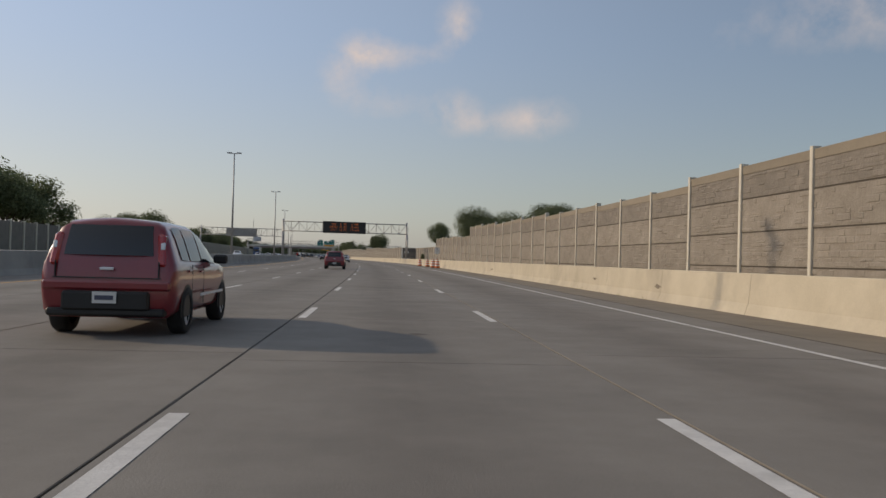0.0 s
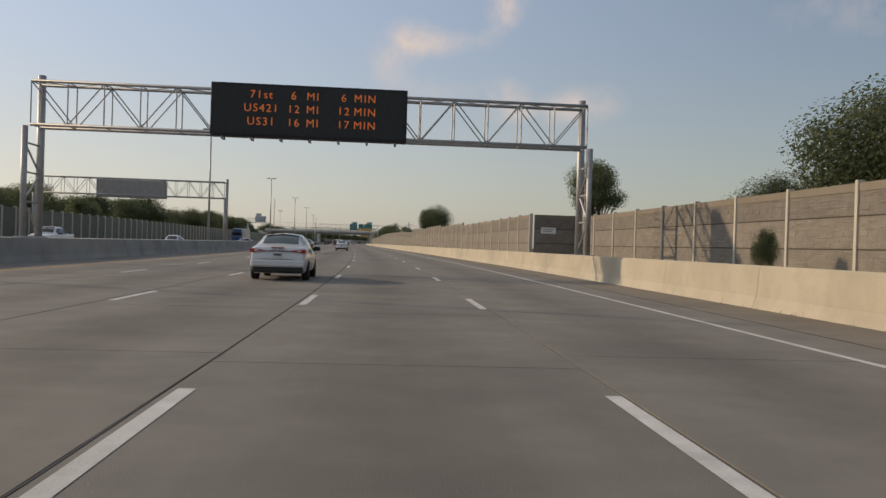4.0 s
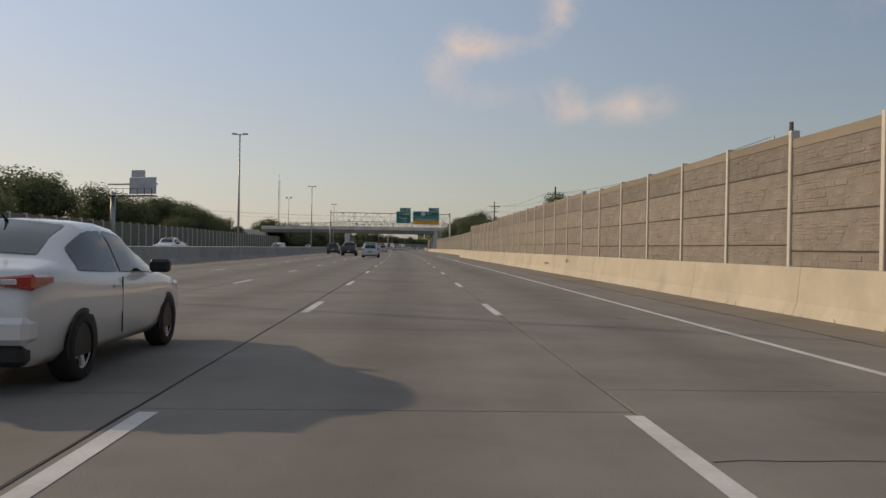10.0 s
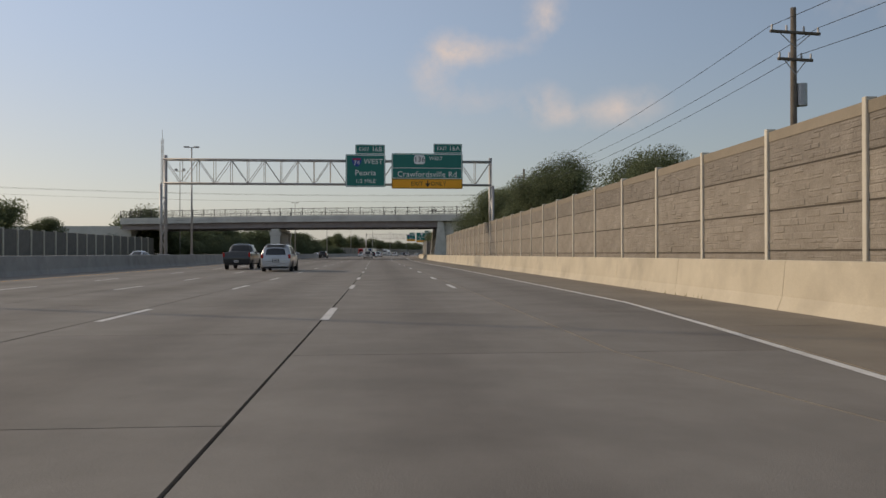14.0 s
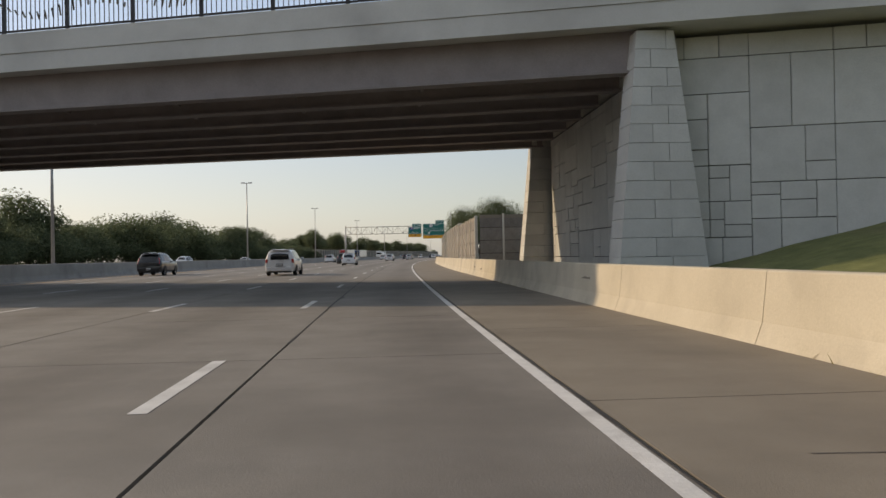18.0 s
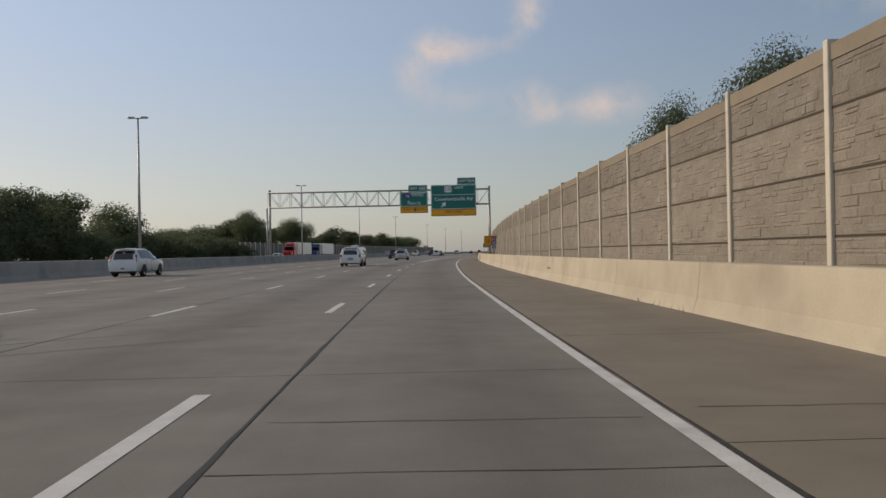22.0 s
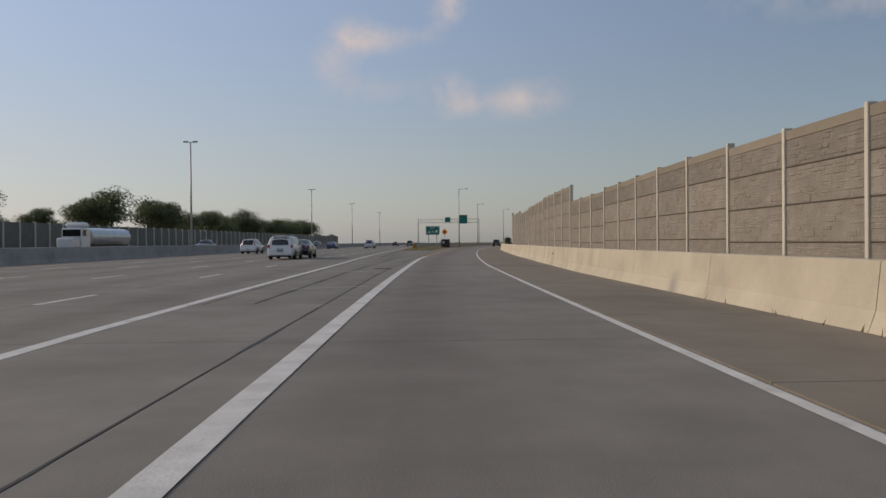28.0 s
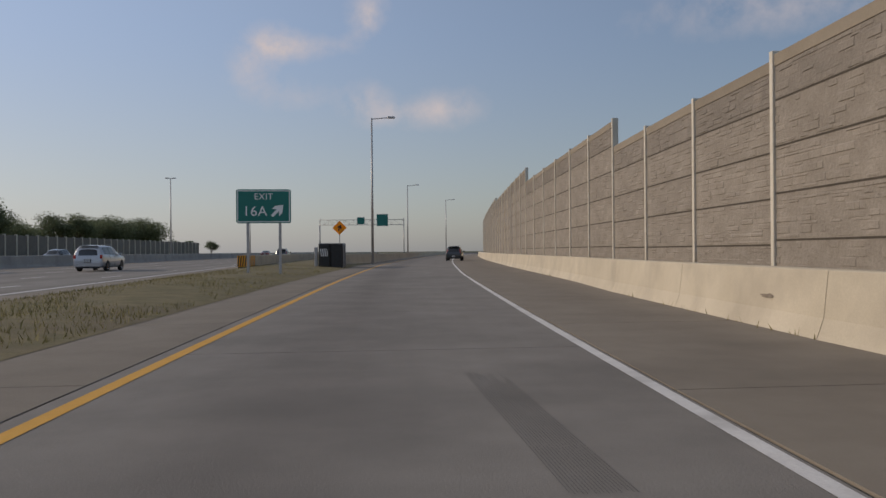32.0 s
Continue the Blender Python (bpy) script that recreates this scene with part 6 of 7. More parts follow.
def wheel_meshes(r):
    if r not in WHEELS:
        bm = bmesh.new()
        prof = ((0.0, r * 0.66), (0.0, r * 0.93), (0.03, r), (0.19, r), (0.22, r * 0.93), (0.22, r * 0.66))
        n = 24
        rings = [[bm.verts.new((x, q * math.cos(2 * math.pi * k / n), q * math.sin(2 * math.pi * k / n))) for k in range(n)] for x, q in prof]
        for a, b in zip(rings, rings[1:]):
            for k in range(n):
                bm.faces.new((a[k], a[(k + 1) % n], b[(k + 1) % n], b[k]))
        bmesh.ops.recalc_face_normals(bm, faces=bm.faces)
        tyre = mesh_of("tyre", bm, M_TYRE, True)
        bm = bmesh.new()
        rod(bm, (0.16, 0, 0), (0.20, 0, 0), r * 0.16, n=12)
        for k in range(5):
            a = 2 * math.pi * k / 5
            c, s = math.cos(a), math.sin(a)
            p, q = Vector((0.19, c * r * 0.1, s * r * 0.1)), Vector((0.19, c * r * 0.64, s * r * 0.64))
            e = Vector((0, -s, c)) * r * 0.09
            f = [bm.verts.new(v) for v in (p - e, p + e, q + e * 1.3, q - e * 1.3)]
            g = [bm.verts.new(v + Vector((-0.03, 0, 0))) for v in (p - e, p + e, q + e * 1.3, q - e * 1.3)]
            bm.faces.new(f)
            for i in range(4):
                bm.faces.new((f[i], g[i], g[(i + 1) % 4], f[(i + 1) % 4]))
        ring_o = [bm.verts.new((0.2, r * 0.68 * math.cos(2 * math.pi * k / 20), r * 0.68 * math.sin(2 * math.pi * k / 20))) for k in range(20)]
        ring_i = [bm.verts.new((0.195, r * 0.6 * math.cos(2 * math.pi * k / 20), r * 0.6 * math.sin(2 * math.pi * k / 20))) for k in range(20)]
        for k in range(20):
            bm.faces.new((ring_o[k], ring_o[(k + 1) % 20], ring_i[(k + 1) % 20], ring_i[k]))
        bmesh.ops.recalc_face_normals(bm, faces=bm.faces)
        rim = mesh_of("rim", bm, M_RIM)
        hub = mesh_of("hub_disc", rod(bmesh.new(), (0.1, 0, 0), (0.12, 0, 0), r * 0.66, n=20), M_TRIM)
        WHEELS[r] = (tyre, rim, hub)
    return WHEELS[r]


def vehicle(kind, name, label, category, colour, m, group="cars on the highway"):
    shape = SHAPES[kind]
    L = shape["length"]
    me = car_meshes(kind, colour)
    top = thing(name, m, label, category, group)
    part("body", me["body"], None, top)
    for s in me["side"]:
        part("side_window", s, None, top)
        part("side_window", s, None, top, m=Matrix.Diagonal((-1, 1, 1, 1)))
    part("rear_window", me["rear"], None, top)
    part("windscreen", me["front"], None, top)
    r = shape["wheel"]
    tyre, rim, hub = wheel_meshes(r)
    for y in (shape["rear"], shape["rear"] + shape["base"]):
        w = section(shape, y)[2]
        for sgn in (-1, 1):
            base = Matrix.Translation((sgn * (w - 0.205), y, r)) @ (Matrix.Identity(4) if sgn > 0 else Matrix.Rotation(math.pi, 4, "Z"))
            wh = part("wheel", tyre, None, top, m=base)
            part("rim", rim, None, wh)
            part("hub_disc", hub, None, wh)
            bm = bmesh.new()
            nn = 14
            arc = [(1.08 * r * math.cos(math.pi * (k / nn * 1.16 - 0.08)), 1.08 * r * math.sin(math.pi * (k / nn * 1.16 - 0.08))) for k in range(nn + 1)]
            f = bm.faces.new([bm.verts.new((sgn * (w + 0.004), y + a, r + b)) for a, b in arc])
            f.normal_update()
            if f.normal.x * sgn < 0:
                f.normal_flip()
            part("wheel_arch", bm, M_TRIM, top)
    belt, tp, w, wt = section(shape, 0.05)
    fl = shape["floor"]
    if kind == "hatch":
        part("rear_bumper", boxed(-w * 0.66, w * 0.66, -0.075, 0.1, fl + 0.1, fl + 0.36, 0.03), M_TRIM, top, "black plastic bumper")
        part("lower_valance", boxed(-w * 0.9, w * 0.9, -0.05, 0.14, fl + 0.02, fl + 0.13, 0.03), M_TRIM, top)
        part("bumper_top", boxed(-w * 0.97, w * 0.97, -0.05, 0.1, fl + 0.37, fl + 0.5, 0.03), colour, top)
        part("tailgate_seam", boxed(-w * 0.82, w * 0.82, -0.015, 0.05, fl + 0.53, fl + 0.542), M_TRIM, top)
        for sgn in (-1, 1):
            part("tailgate_seam", boxed(sgn * w * 0.78 - 0.006, sgn * w * 0.78 + 0.006, -0.012, 0.06, fl + 0.545, 1.02), M_TRIM, top)
        pz = fl + 0.2
    elif kind == "sedan":
        part("rear_bumper", boxed(-w * 1.02, w * 1.02, -0.07, 0.18, fl + 0.205, fl + 0.43, 0.05), colour, top)
        part("lower_valance", boxed(-w * 0.97, w * 0.97, -0.05, 0.14, fl + 0.03, fl + 0.2, 0.045), M_TRIM, top, "black lower bumper")
        part("boot_seam", boxed(-w * 0.62, w * 0.62, -0.018, 0.03, fl + 0.445, fl + 0.455), M_TRIM, top)
        part("boot_seam", boxed(-w * 0.95, w * 0.95, -0.014, 0.05, 0.935, 0.945), M_TRIM, top)
        part("brake_light", boxed(-0.2, 0.2, 0.0, 0.06, 1.02, 1.05, 0.008), M_TAIL, top, "high red brake light on the boot lip")
        part("aerial", rod(bmesh.new(), (0, 1.3, 1.46), (0, 1.2, 1.53), 0.02, 0.006, 6), M_TRIM, top)
        pz = fl + 0.52
    else:
        part("rear_bumper", boxed(-w * 0.95, w * 0.95, -0.07, 0.1, fl + 0.06, fl + 0.34, 0.03), M_TRIM if kind == "pickup" else colour, top)
        part("lower_valance", boxed(-w * 0.85, w * 0.85, -0.05, 0.1, fl - 0.04, fl + 0.055, 0.02), M_TRIM, top)
        pz = fl + (0.38 if kind == "van" else 0.16)
    if kind in ("van", "sedan"):
        part("plate_recess", boxed(-0.2, 0.2, -0.072, 0.02, pz - 0.02, pz + 0.175), M_TRIM, top) if kind == "van" else None
    py = -0.02 if kind == "sedan" else -0.076
    pl = part("licence_plate", boxed(-0.155, 0.155, py - 0.02, py, pz, pz + 0.155), M_PLATE, top)
    part("plate_bar", boxed(-0.12, 0.12, py - 0.025, py - 0.0205, pz + 0.045, pz + 0.105), M_PLATEBAR, pl)
    for sgn in (-1, 1):
        if kind == "hatch":
            bm = boxed(0.655, 0.765, -0.005, 0.16, 0.96, 1.4, 0.03)
            for v in bm.verts:
                v.co.y += (v.co.z - 0.98) * 0.24
                v.co.x -= max(0.0, v.co.z - 1.2) * 0.22
        elif kind == "suv":
            bm = boxed(w * 0.84, w * 0.96, 0.0, 0.22, 0.88, 1.36, 0.04)
            for v in bm.verts:
                v.co.y += (v.co.z - 0.88) * 0.3
                v.co.x -= max(0.0, v.co.z - 1.05) * 0.3
        elif kind == "sedan":
            bm = boxed(w * 0.48, w * 1.06, -0.02, 0.36, 0.865, 1.0, 0.025)
            for v in bm.verts:
                if v.co.x < w * 0.6:
                    v.co.z = 0.94 + (v.co.z - 0.94) * 0.25
                if v.co.y > 0.2:
                    v.co.z = 0.95 + (v.co.z - 0.95) * 0.5
        elif kind == "van":
            bm = boxed(w * 0.84, w * 1.01, -0.01, 0.2, 0.84, 1.1, 0.03)
        else:
            bm = boxed(w * 0.86, w * 1.0, -0.015, 0.1, 0.9, 1.22, 0.02)
        for v in bm.verts:
            v.co.x *= sgn
        bmesh.ops.recalc_face_normals(bm, faces=bm.faces)
        part("tail_light", bm, M_TAIL, top)
        if kind in ("hatch", "sedan"):
            bm = boxed(0.67, 0.735, -0.012, 0.1, 1.18, 1.29, 0.015) if kind == "hatch" else boxed(w * 0.72, w * 0.9, -0.026, 0.05, 0.905, 0.968, 0.015)
            for v in bm.verts:
                if kind == "hatch":
                    v.co.y += (v.co.z - 0.98) * 0.24
                v.co.x *= sgn
            bmesh.ops.recalc_face_normals(bm, faces=bm.faces)
            part("reverse_light", bm, M_LENS, top)
        fw = section(shape, L - 0.15)[2]
        bm = boxed(fw * 0.6, fw * 0.98, L - 0.3, L - 0.06, 0.62, 0.78, 0.04)
        for v in bm.verts:
            v.co.x *= sgn
        bmesh.ops.recalc_face_normals(bm, faces=bm.faces)
        part("headlight", bm, M_LENS, top)
        my = shape["windows"][0][1] - 0.3
        mw = section(shape, my)[2]
        mz = section(shape, my)[0]
        bm = boxed(mw * 0.97, mw + 0.2, my - 0.05, my + 0.07, mz + 0.02, mz + 0.17, 0.03)
        for v in bm.verts:
            v.co.x *= sgn
        bmesh.ops.recalc_face_normals(bm, faces=bm.faces)
        part("door_mirror", bm, colour if kind == "van" else M_TRIM, top)
        for c in shape["cuts"]:
            dw = section(shape, c)[2]
            z = section(shape, c)[0] - 0.12
            bm = boxed(dw * 0.995, dw + 0.025, c - 0.28, c - 0.1, z, z + 0.035, 0.008)
            for v in bm.verts:
                v.co.x *= sgn
            bmesh.ops.recalc_face_normals(bm, faces=bm.faces)
            part("door_handle", bm, colour, top)
            bm = boxed(dw * 0.99, dw + 0.002, c - 0.006, c + 0.006, fl + 0.12, z + 0.1)
            for v in bm.verts:
                v.co.x *= sgn
            bmesh.ops.recalc_face_normals(bm, faces=bm.faces)
            part("door_seam", bm, M_TRIM, top)
    part("front_grille", boxed(-0.5, 0.5, L - 0.1, L + 0.01, 0.42, 0.6, 0.02), M_TRIM, top)
    if kind in ("suv", "van"):
        for sgn in (-1, 1):
            zt = max(q[2] for q in shape["rows"])
            part("roof_rail", rod(bmesh.new(), (sgn * 0.56, 0.7, zt + 0.03), (sgn * 0.56, L * 0.55, zt + 0.03), 0.022, n=6), M_TRIM if kind == "suv" else M_GALV, top)
        part("roof_spoiler", boxed(-0.6, 0.6, 0.1, 0.4, max(q[2] for q in shape["rows"]) - 0.06, max(q[2] for q in shape["rows"]) - 0.02, 0.01), colour, top)
    if kind == "hatch":
        part("tailgate_badge", boxed(-0.09, 0.09, -0.035, 0.0, 0.9, 0.94, 0.008), M_RIM, top)
        for k in range(3):
            part("side_moulding", boxed(-w * 1.045, -w * 1.02, 1.2, 2.9, 0.52, 0.56), M_TRIM, top) if k == 0 else None
        part("side_moulding", boxed(w * 1.11, w * 1.125, 1.25, 2.9, 0.52, 0.56), M_RIM, top)
    if kind == "sedan":
        part("boot_badge", rod(bmesh.new(), (0, -0.012, 0.975), (0, 0.06, 0.975), 0.035, n=12), M_RIM, top)
    return top


RED = paint("red", (0.20, 0.016, 0.024), (0.25, 0.022, 0.03))
WHITE = paint("white", (0.66, 0.66, 0.66), (0.74, 0.74, 0.74))
SILVER = paint("silver", (0.40, 0.41, 0.43), (0.50, 0.51, 0.53), 0.5)
BLACKP = paint("black", (0.010, 0.010, 0.012), (0.018, 0.018, 0.02))
GREYP = paint("grey", (0.10, 0.105, 0.11), (0.14, 0.145, 0.15), 0.4)
BLUEP = paint("blue", (0.02, 0.06, 0.16), (0.03, 0.08, 0.2), 0.2)
MAROON = paint("maroon", (0.09, 0.015, 0.015), (0.12, 0.02, 0.02), 0.2)

vehicle("hatch", "hatchback", "red boxy five-door hatchback with black lower bumper", "car", RED, stand(11.2, -5.88))
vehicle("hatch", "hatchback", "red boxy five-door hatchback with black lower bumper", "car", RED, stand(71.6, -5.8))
vehicle("sedan", "sedan", "white four-door sedan with red tail lights", "car", WHITE, stand(303.6, -5.55))
vehicle("van", "minivan", "silver minivan with roof rails and dark rear glass", "minivan", SILVER, stand(836.0, -0.95))
vehicle("suv", "suv", "dark green-black suv seen from behind", "car", BLACKP, stand(858.5, -4.4))
vehicle("sedan", "sedan", "white four-door sedan short of the message board", "car", WHITE, stand(154.2, -5.35))
vehicle("sedan", "sedan", "dark sedan beyond the message board", "car", BLACKP, stand(214.0, -8.9))
vehicle("sedan", "sedan", "white four-door sedan driving in the next lane", "car", WHITE, stand(273.7, -5.9))
vehicle("van", "minivan", "pale silver minivan in traffic", "minivan", SILVER, stand(418.0, -5.6))
vehicle("pickup", "pickup_truck", "black pickup truck in traffic", "pickup truck", BLACKP, stand(432.0, -9.0))
vehicle("van", "minivan", "black minivan in the fast lane", "minivan", BLACKP, stand(455.5, -12.9))
vehicle("van", "minivan", "silver grey minivan ahead of the overpass", "minivan", SILVER, stand(512.0, -5.4))
vehicle("pickup", "pickup_truck", "black pickup truck ahead of the overpass", "pickup truck", BLACKP, stand(519.0, -9.0))
vehicle("sedan", "sedan", "white four-door sedan with a teal rear window in traffic", "car", WHITE, stand(250.5, -5.5))
vehicle("sedan", "sedan", "white four-door sedan passing in the next lane", "car", WHITE, stand(332.8, -5.6))
vehicle("van", "minivan", "white minivan with dark rear glass beyond the overpass", "minivan", WHITE, stand(642.0, -1.9))
vehicle("suv", "suv", "black suv beyond the overpass", "car", BLACKP, stand(650.0, -12.8))
vehicle("van", "minivan", "white minivan with dark rear glass beside the exit lane", "minivan", WHITE, stand(699.0, -1.9))
vehicle("suv", "suv", "black suv ahead of the white minivan", "car", BLACKP, stand(724.0, -5.4))
vehicle("van", "minivan", "white minivan with dark rear glass short of the exit", "minivan", WHITE, stand(783.9, -1.70))
vehicle("suv", "suv", "white suv in the fast lane short of the exit", "car", WHITE, stand(761.0, -12.8))
vehicle("suv", "suv", "white suv in the fast lane", "car", WHITE, stand(866.5, -13.2))
vehicle("sedan", "sedan", "black sedan in the exit-side lane far ahead", "car", BLACKP, stand(945.0, -1.9))
vehicle("suv", "suv", "black suv on the exit ramp ahead", "car", BLACKP, stand(1085.0, 22.5, 0, -9))
vehicle("suv", "suv", "white suv beyond the exit", "car", WHITE, stand(975.0, -12.7))
vehicle("van", "minivan", "white minivan with dark glass beyond the exit", "minivan", WHITE, stand(940.0, -2.4))
vehicle("pickup", "pickup_truck", "black pickup beside the white minivan", "pickup truck", BLACKP, stand(960.0, -5.7))
vehicle("sedan", "sedan", "dark teal sedan in the fast lane", "car", BLUEP, stand(1042.0, -12.6))
vehicle("van", "minivan", "silver minivan beyond the gore", "minivan", SILVER, stand(1046.0, -5.4))
vehicle("suv", "suv", "dark suv far down the highway", "car", GREYP, stand(1120.0, -1.8))
vehicle("sedan", "sedan", "red sedan far down the highway", "car", MAROON, stand(1150.0, -9.0))
# oncoming
OPP = [("pickup", "white", WHITE, 205, -30), ("sedan", "white", WHITE, 222, -23.5), ("sedan", "white", WHITE, 238, -27), ("sedan", "grey", GREYP, 285, -23.5), ("sedan", "silver", SILVER, 330, -30), ("sedan", "dark", BLACKP, 372, -27),
       ("suv", "white", WHITE, 90, -27), ("pickup", "white", WHITE, 415, -26.5), ("sedan", "silver", SILVER, 430, -30), ("sedan", "black", BLACKP, 470, -23.6), ("suv", "white", WHITE, 500, -27), ("pickup", "white", WHITE, 520, -30.3), ("sedan", "silver", SILVER, 560, -26.8),
       ("suv", "white", WHITE, 720, -30), ("sedan", "white", WHITE, 748, -27), ("sedan", "white", WHITE, 865, -27), ("pickup", "dark", BLACKP, 1010, -27), ("suv", "grey", GREYP, 1090, -23.6), ("sedan", "blue", BLUEP, 640, -23.5)]
for kind, word, col, s, d in OPP:
    nm = {"pickup": "pickup_truck", "sedan": "sedan", "suv": "suv"}[kind]
    vehicle(kind, nm, word + " " + nm.replace("_", " ") + " driving on the opposite carriageway", nm.replace("_", " "), col, stand(s, d, 0, 180))


def semi_truck(s, d, cab, label, tank=False, trailer=14.0):
    top = thing("semi_truck", stand(s, d, 0, 180), label, "truck", "trucks on the highway")
    if tank:
        bm = rod(bmesh.new(), (0, 0.3, 2.2), (0, trailer, 2.2), 1.1, n=24)
        part("tank", bm, SILVER, top, "polished silver tank", smooth=False)
    else:
        part("trailer_box", boxed(-1.28, 1.28, 0.2, trailer, 1.15, 4.05, 0.03), WHITE, top)
    part("trailer_frame", boxed(-0.5, 0.5, 0.3, trailer + 1.0, 0.85, 1.14), M_TRIM, top)
    part("cab", boxed(-1.2, 1.2, trailer + 0.9, trailer + 3.2, 0.9, 3.2, 0.12), cab, top)
    part("roof_fairing", boxed(-1.15, 1.15, trailer + 0.95, trailer + 2.6, 3.2, 3.85, 0.25), cab, top)
    part("bonnet", boxed(-1.0, 1.0, trailer + 3.2, trailer + 4.9, 0.9, 2.05, 0.15), cab, top)
    part("windscreen", boxed(-1.05, 1.05, trailer + 3.15, trailer + 3.22, 2.2, 3.0, 0.02), M_GLASS, top)
    part("front_bumper", boxed(-1.2, 1.2, trailer + 4.85, trailer + 5.0, 0.45, 0.9, 0.04), M_GALV, top)
    for sgn in (-1, 1):
        part("side_window", boxed(min(sgn * 1.19, sgn * 1.215), max(sgn * 1.19, sgn * 1.215), trailer + 2.1, trailer + 3.0, 2.25, 2.95), M_GLASS, top)
    tyre, rim, hub = wheel_meshes(0.5)
    for y in (1.2, 2.5, trailer - 0.2, trailer + 1.1, trailer + 4.0):
        for sgn in (-1, 1):
            wh = part("wheel", tyre, None, top, m=Matrix.Translation((sgn * 1.0, y, 0.5)) @ (Matrix.Identity(4) if sgn > 0 else Matrix.Rotation(math.pi, 4, "Z")))
            part("rim", rim, None, wh)
    return top


REDT = paint("truck_red", (0.45, 0.02, 0.02), (0.5, 0.03, 0.03))
semi_truck(913, -33.0, REDT, "white box trailer truck with a red cab on the opposite carriageway")
semi_truck(939, -33.0, BLUEP, "white box trailer truck with a blue cab on the opposite carriageway")
semi_truck(990, -33.0, WHITE, "silver tanker truck on the opposite carriageway", True, 12.0)
semi_truck(355, -33.0, BLUEP, "white box trailer truck with a blue cab in oncoming traffic")

# ---- far landmarks beside the highway ----


def placed(x, y, turn=0.0):
    return Matrix.Translation((x, y, -0.35)) @ Matrix.Rotation(radians(turn), 4, "Z")


mast = thing("radio_mast", placed(-149.7, 628.0), "thin grey lattice radio mast far beyond the wall", "radio mast")
for k in range(3):
    a = 2 * math.pi * k / 3
    part("mast_leg", rod(bmesh.new(), (0.45 * math.cos(a), 0.45 * math.sin(a), 0), (0.3 * math.cos(a), 0.3 * math.sin(a), 27.5), 0.05, n=6), M_GALV, mast)
bm = bmesh.new()
for k in range(27):
    for j in range(3):
        a, b = 2 * math.pi * j / 3, 2 * math.pi * (j + 1) / 3
        r = 0.45 - 0.15 * k / 27
        rod(bm, (r * math.cos(a), r * math.sin(a), k + 0.2), (r * math.cos(b), r * math.sin(b), k + 1.2), 0.025, n=4)
part("lattice", bm, M_GALV, mast)
part("antenna", rod(bmesh.new(), (0, 0, 27.0), (0, 0, 29.5), 0.05, n=6), M_GALV, mast)

fl = thing("floodlight_pole", placed(-146.0, 629.0), "slim grey pole with two floodlights far off", "floodlight pole")
part("shaft", rod(bmesh.new(), (0, 0, 0), (0, 0, 20.5), 0.14, 0.08, 8), M_GALV, fl)
part("crossarm", rod(bmesh.new(), (-0.9, 0, 20.2), (0.9, 0, 20.2), 0.05, n=6), M_GALV, fl)
for x in (-0.9, 0.9):
    part("floodlight", boxed(x - 0.3, x + 0.3, -0.25, 0.25, 20.25, 20.8, 0.05), M_GALV, fl)

# billboard over the far wall
bd = thing("billboard", placed(-101.4, 426.7, -12), "grey-white billboard on a steel post behind the far wall", "billboard")
M_BOARD = material("faded_billboard_sheet", (0.42, 0.43, 0.46), (0.55, 0.56, 0.58), 0.5, 0.7, 0, 0.05, 6, 0.0, (0.3, 0.31, 0.34), 0.6)
part("column", rod(bmesh.new(), (-3.4, 0.4, 0), (-3.4, 0.4, 8.6), 0.35, n=14), M_GALV, bd, smooth=True)
part("face", boxed(-0.2, 4.2, -0.1, 0.1, 8.3, 10.6, 0.02), M_BOARD, bd, "faded sheet on the board")
part("top_box", boxed(0.1, 2.3, -0.08, 0.12, 10.65, 11.6, 0.02), M_BOARD, bd)
part("catwalk", boxed(-4.2, 4.2, -0.9, 0.4, 7.95, 8.1), M_RAIL, bd)
for k in range(8):
    x = -4.2 + k * 1.2
    part("catwalk_post", boxed(x - 0.03, x + 0.03, -0.9, -0.84, 8.1, 9.0), M_RAIL, bd)
part("catwalk_rail", boxed(-4.2, 4.2, -0.9, -0.85, 9.0, 9.05), M_RAIL, bd)
part("beam", boxed(-4.2, 4.2, 0.15, 0.4, 9.6, 9.8), M_GALV, bd)

# flat-roofed shed beyond the opposite wall
sh = thing("warehouse", stand(948, -78, -0.35), "low grey flat-roofed warehouse beyond the far wall", "warehouse")
part("wall", boxed(-9, 9, -6, 6, 0, 6.6, 0.03), M_ALU, sh)
part("roof", boxed(-10, 10, -7, 7, 6.61, 7.1, 0.04), M_GALV, sh)
for k in range(5):
    part("window", boxed(-8 + k * 3.4, -6 + k * 3.4, -6.03, -5.99, 3.2, 4.6), M_GLASS, sh)

# ---- utility pole with crossarms and wires ----
M_POLEWOOD = material("weathered_pole_wood", (0.10, 0.08, 0.06), (0.19, 0.155, 0.12), 3, 0.9, 0, 0.5, 40)


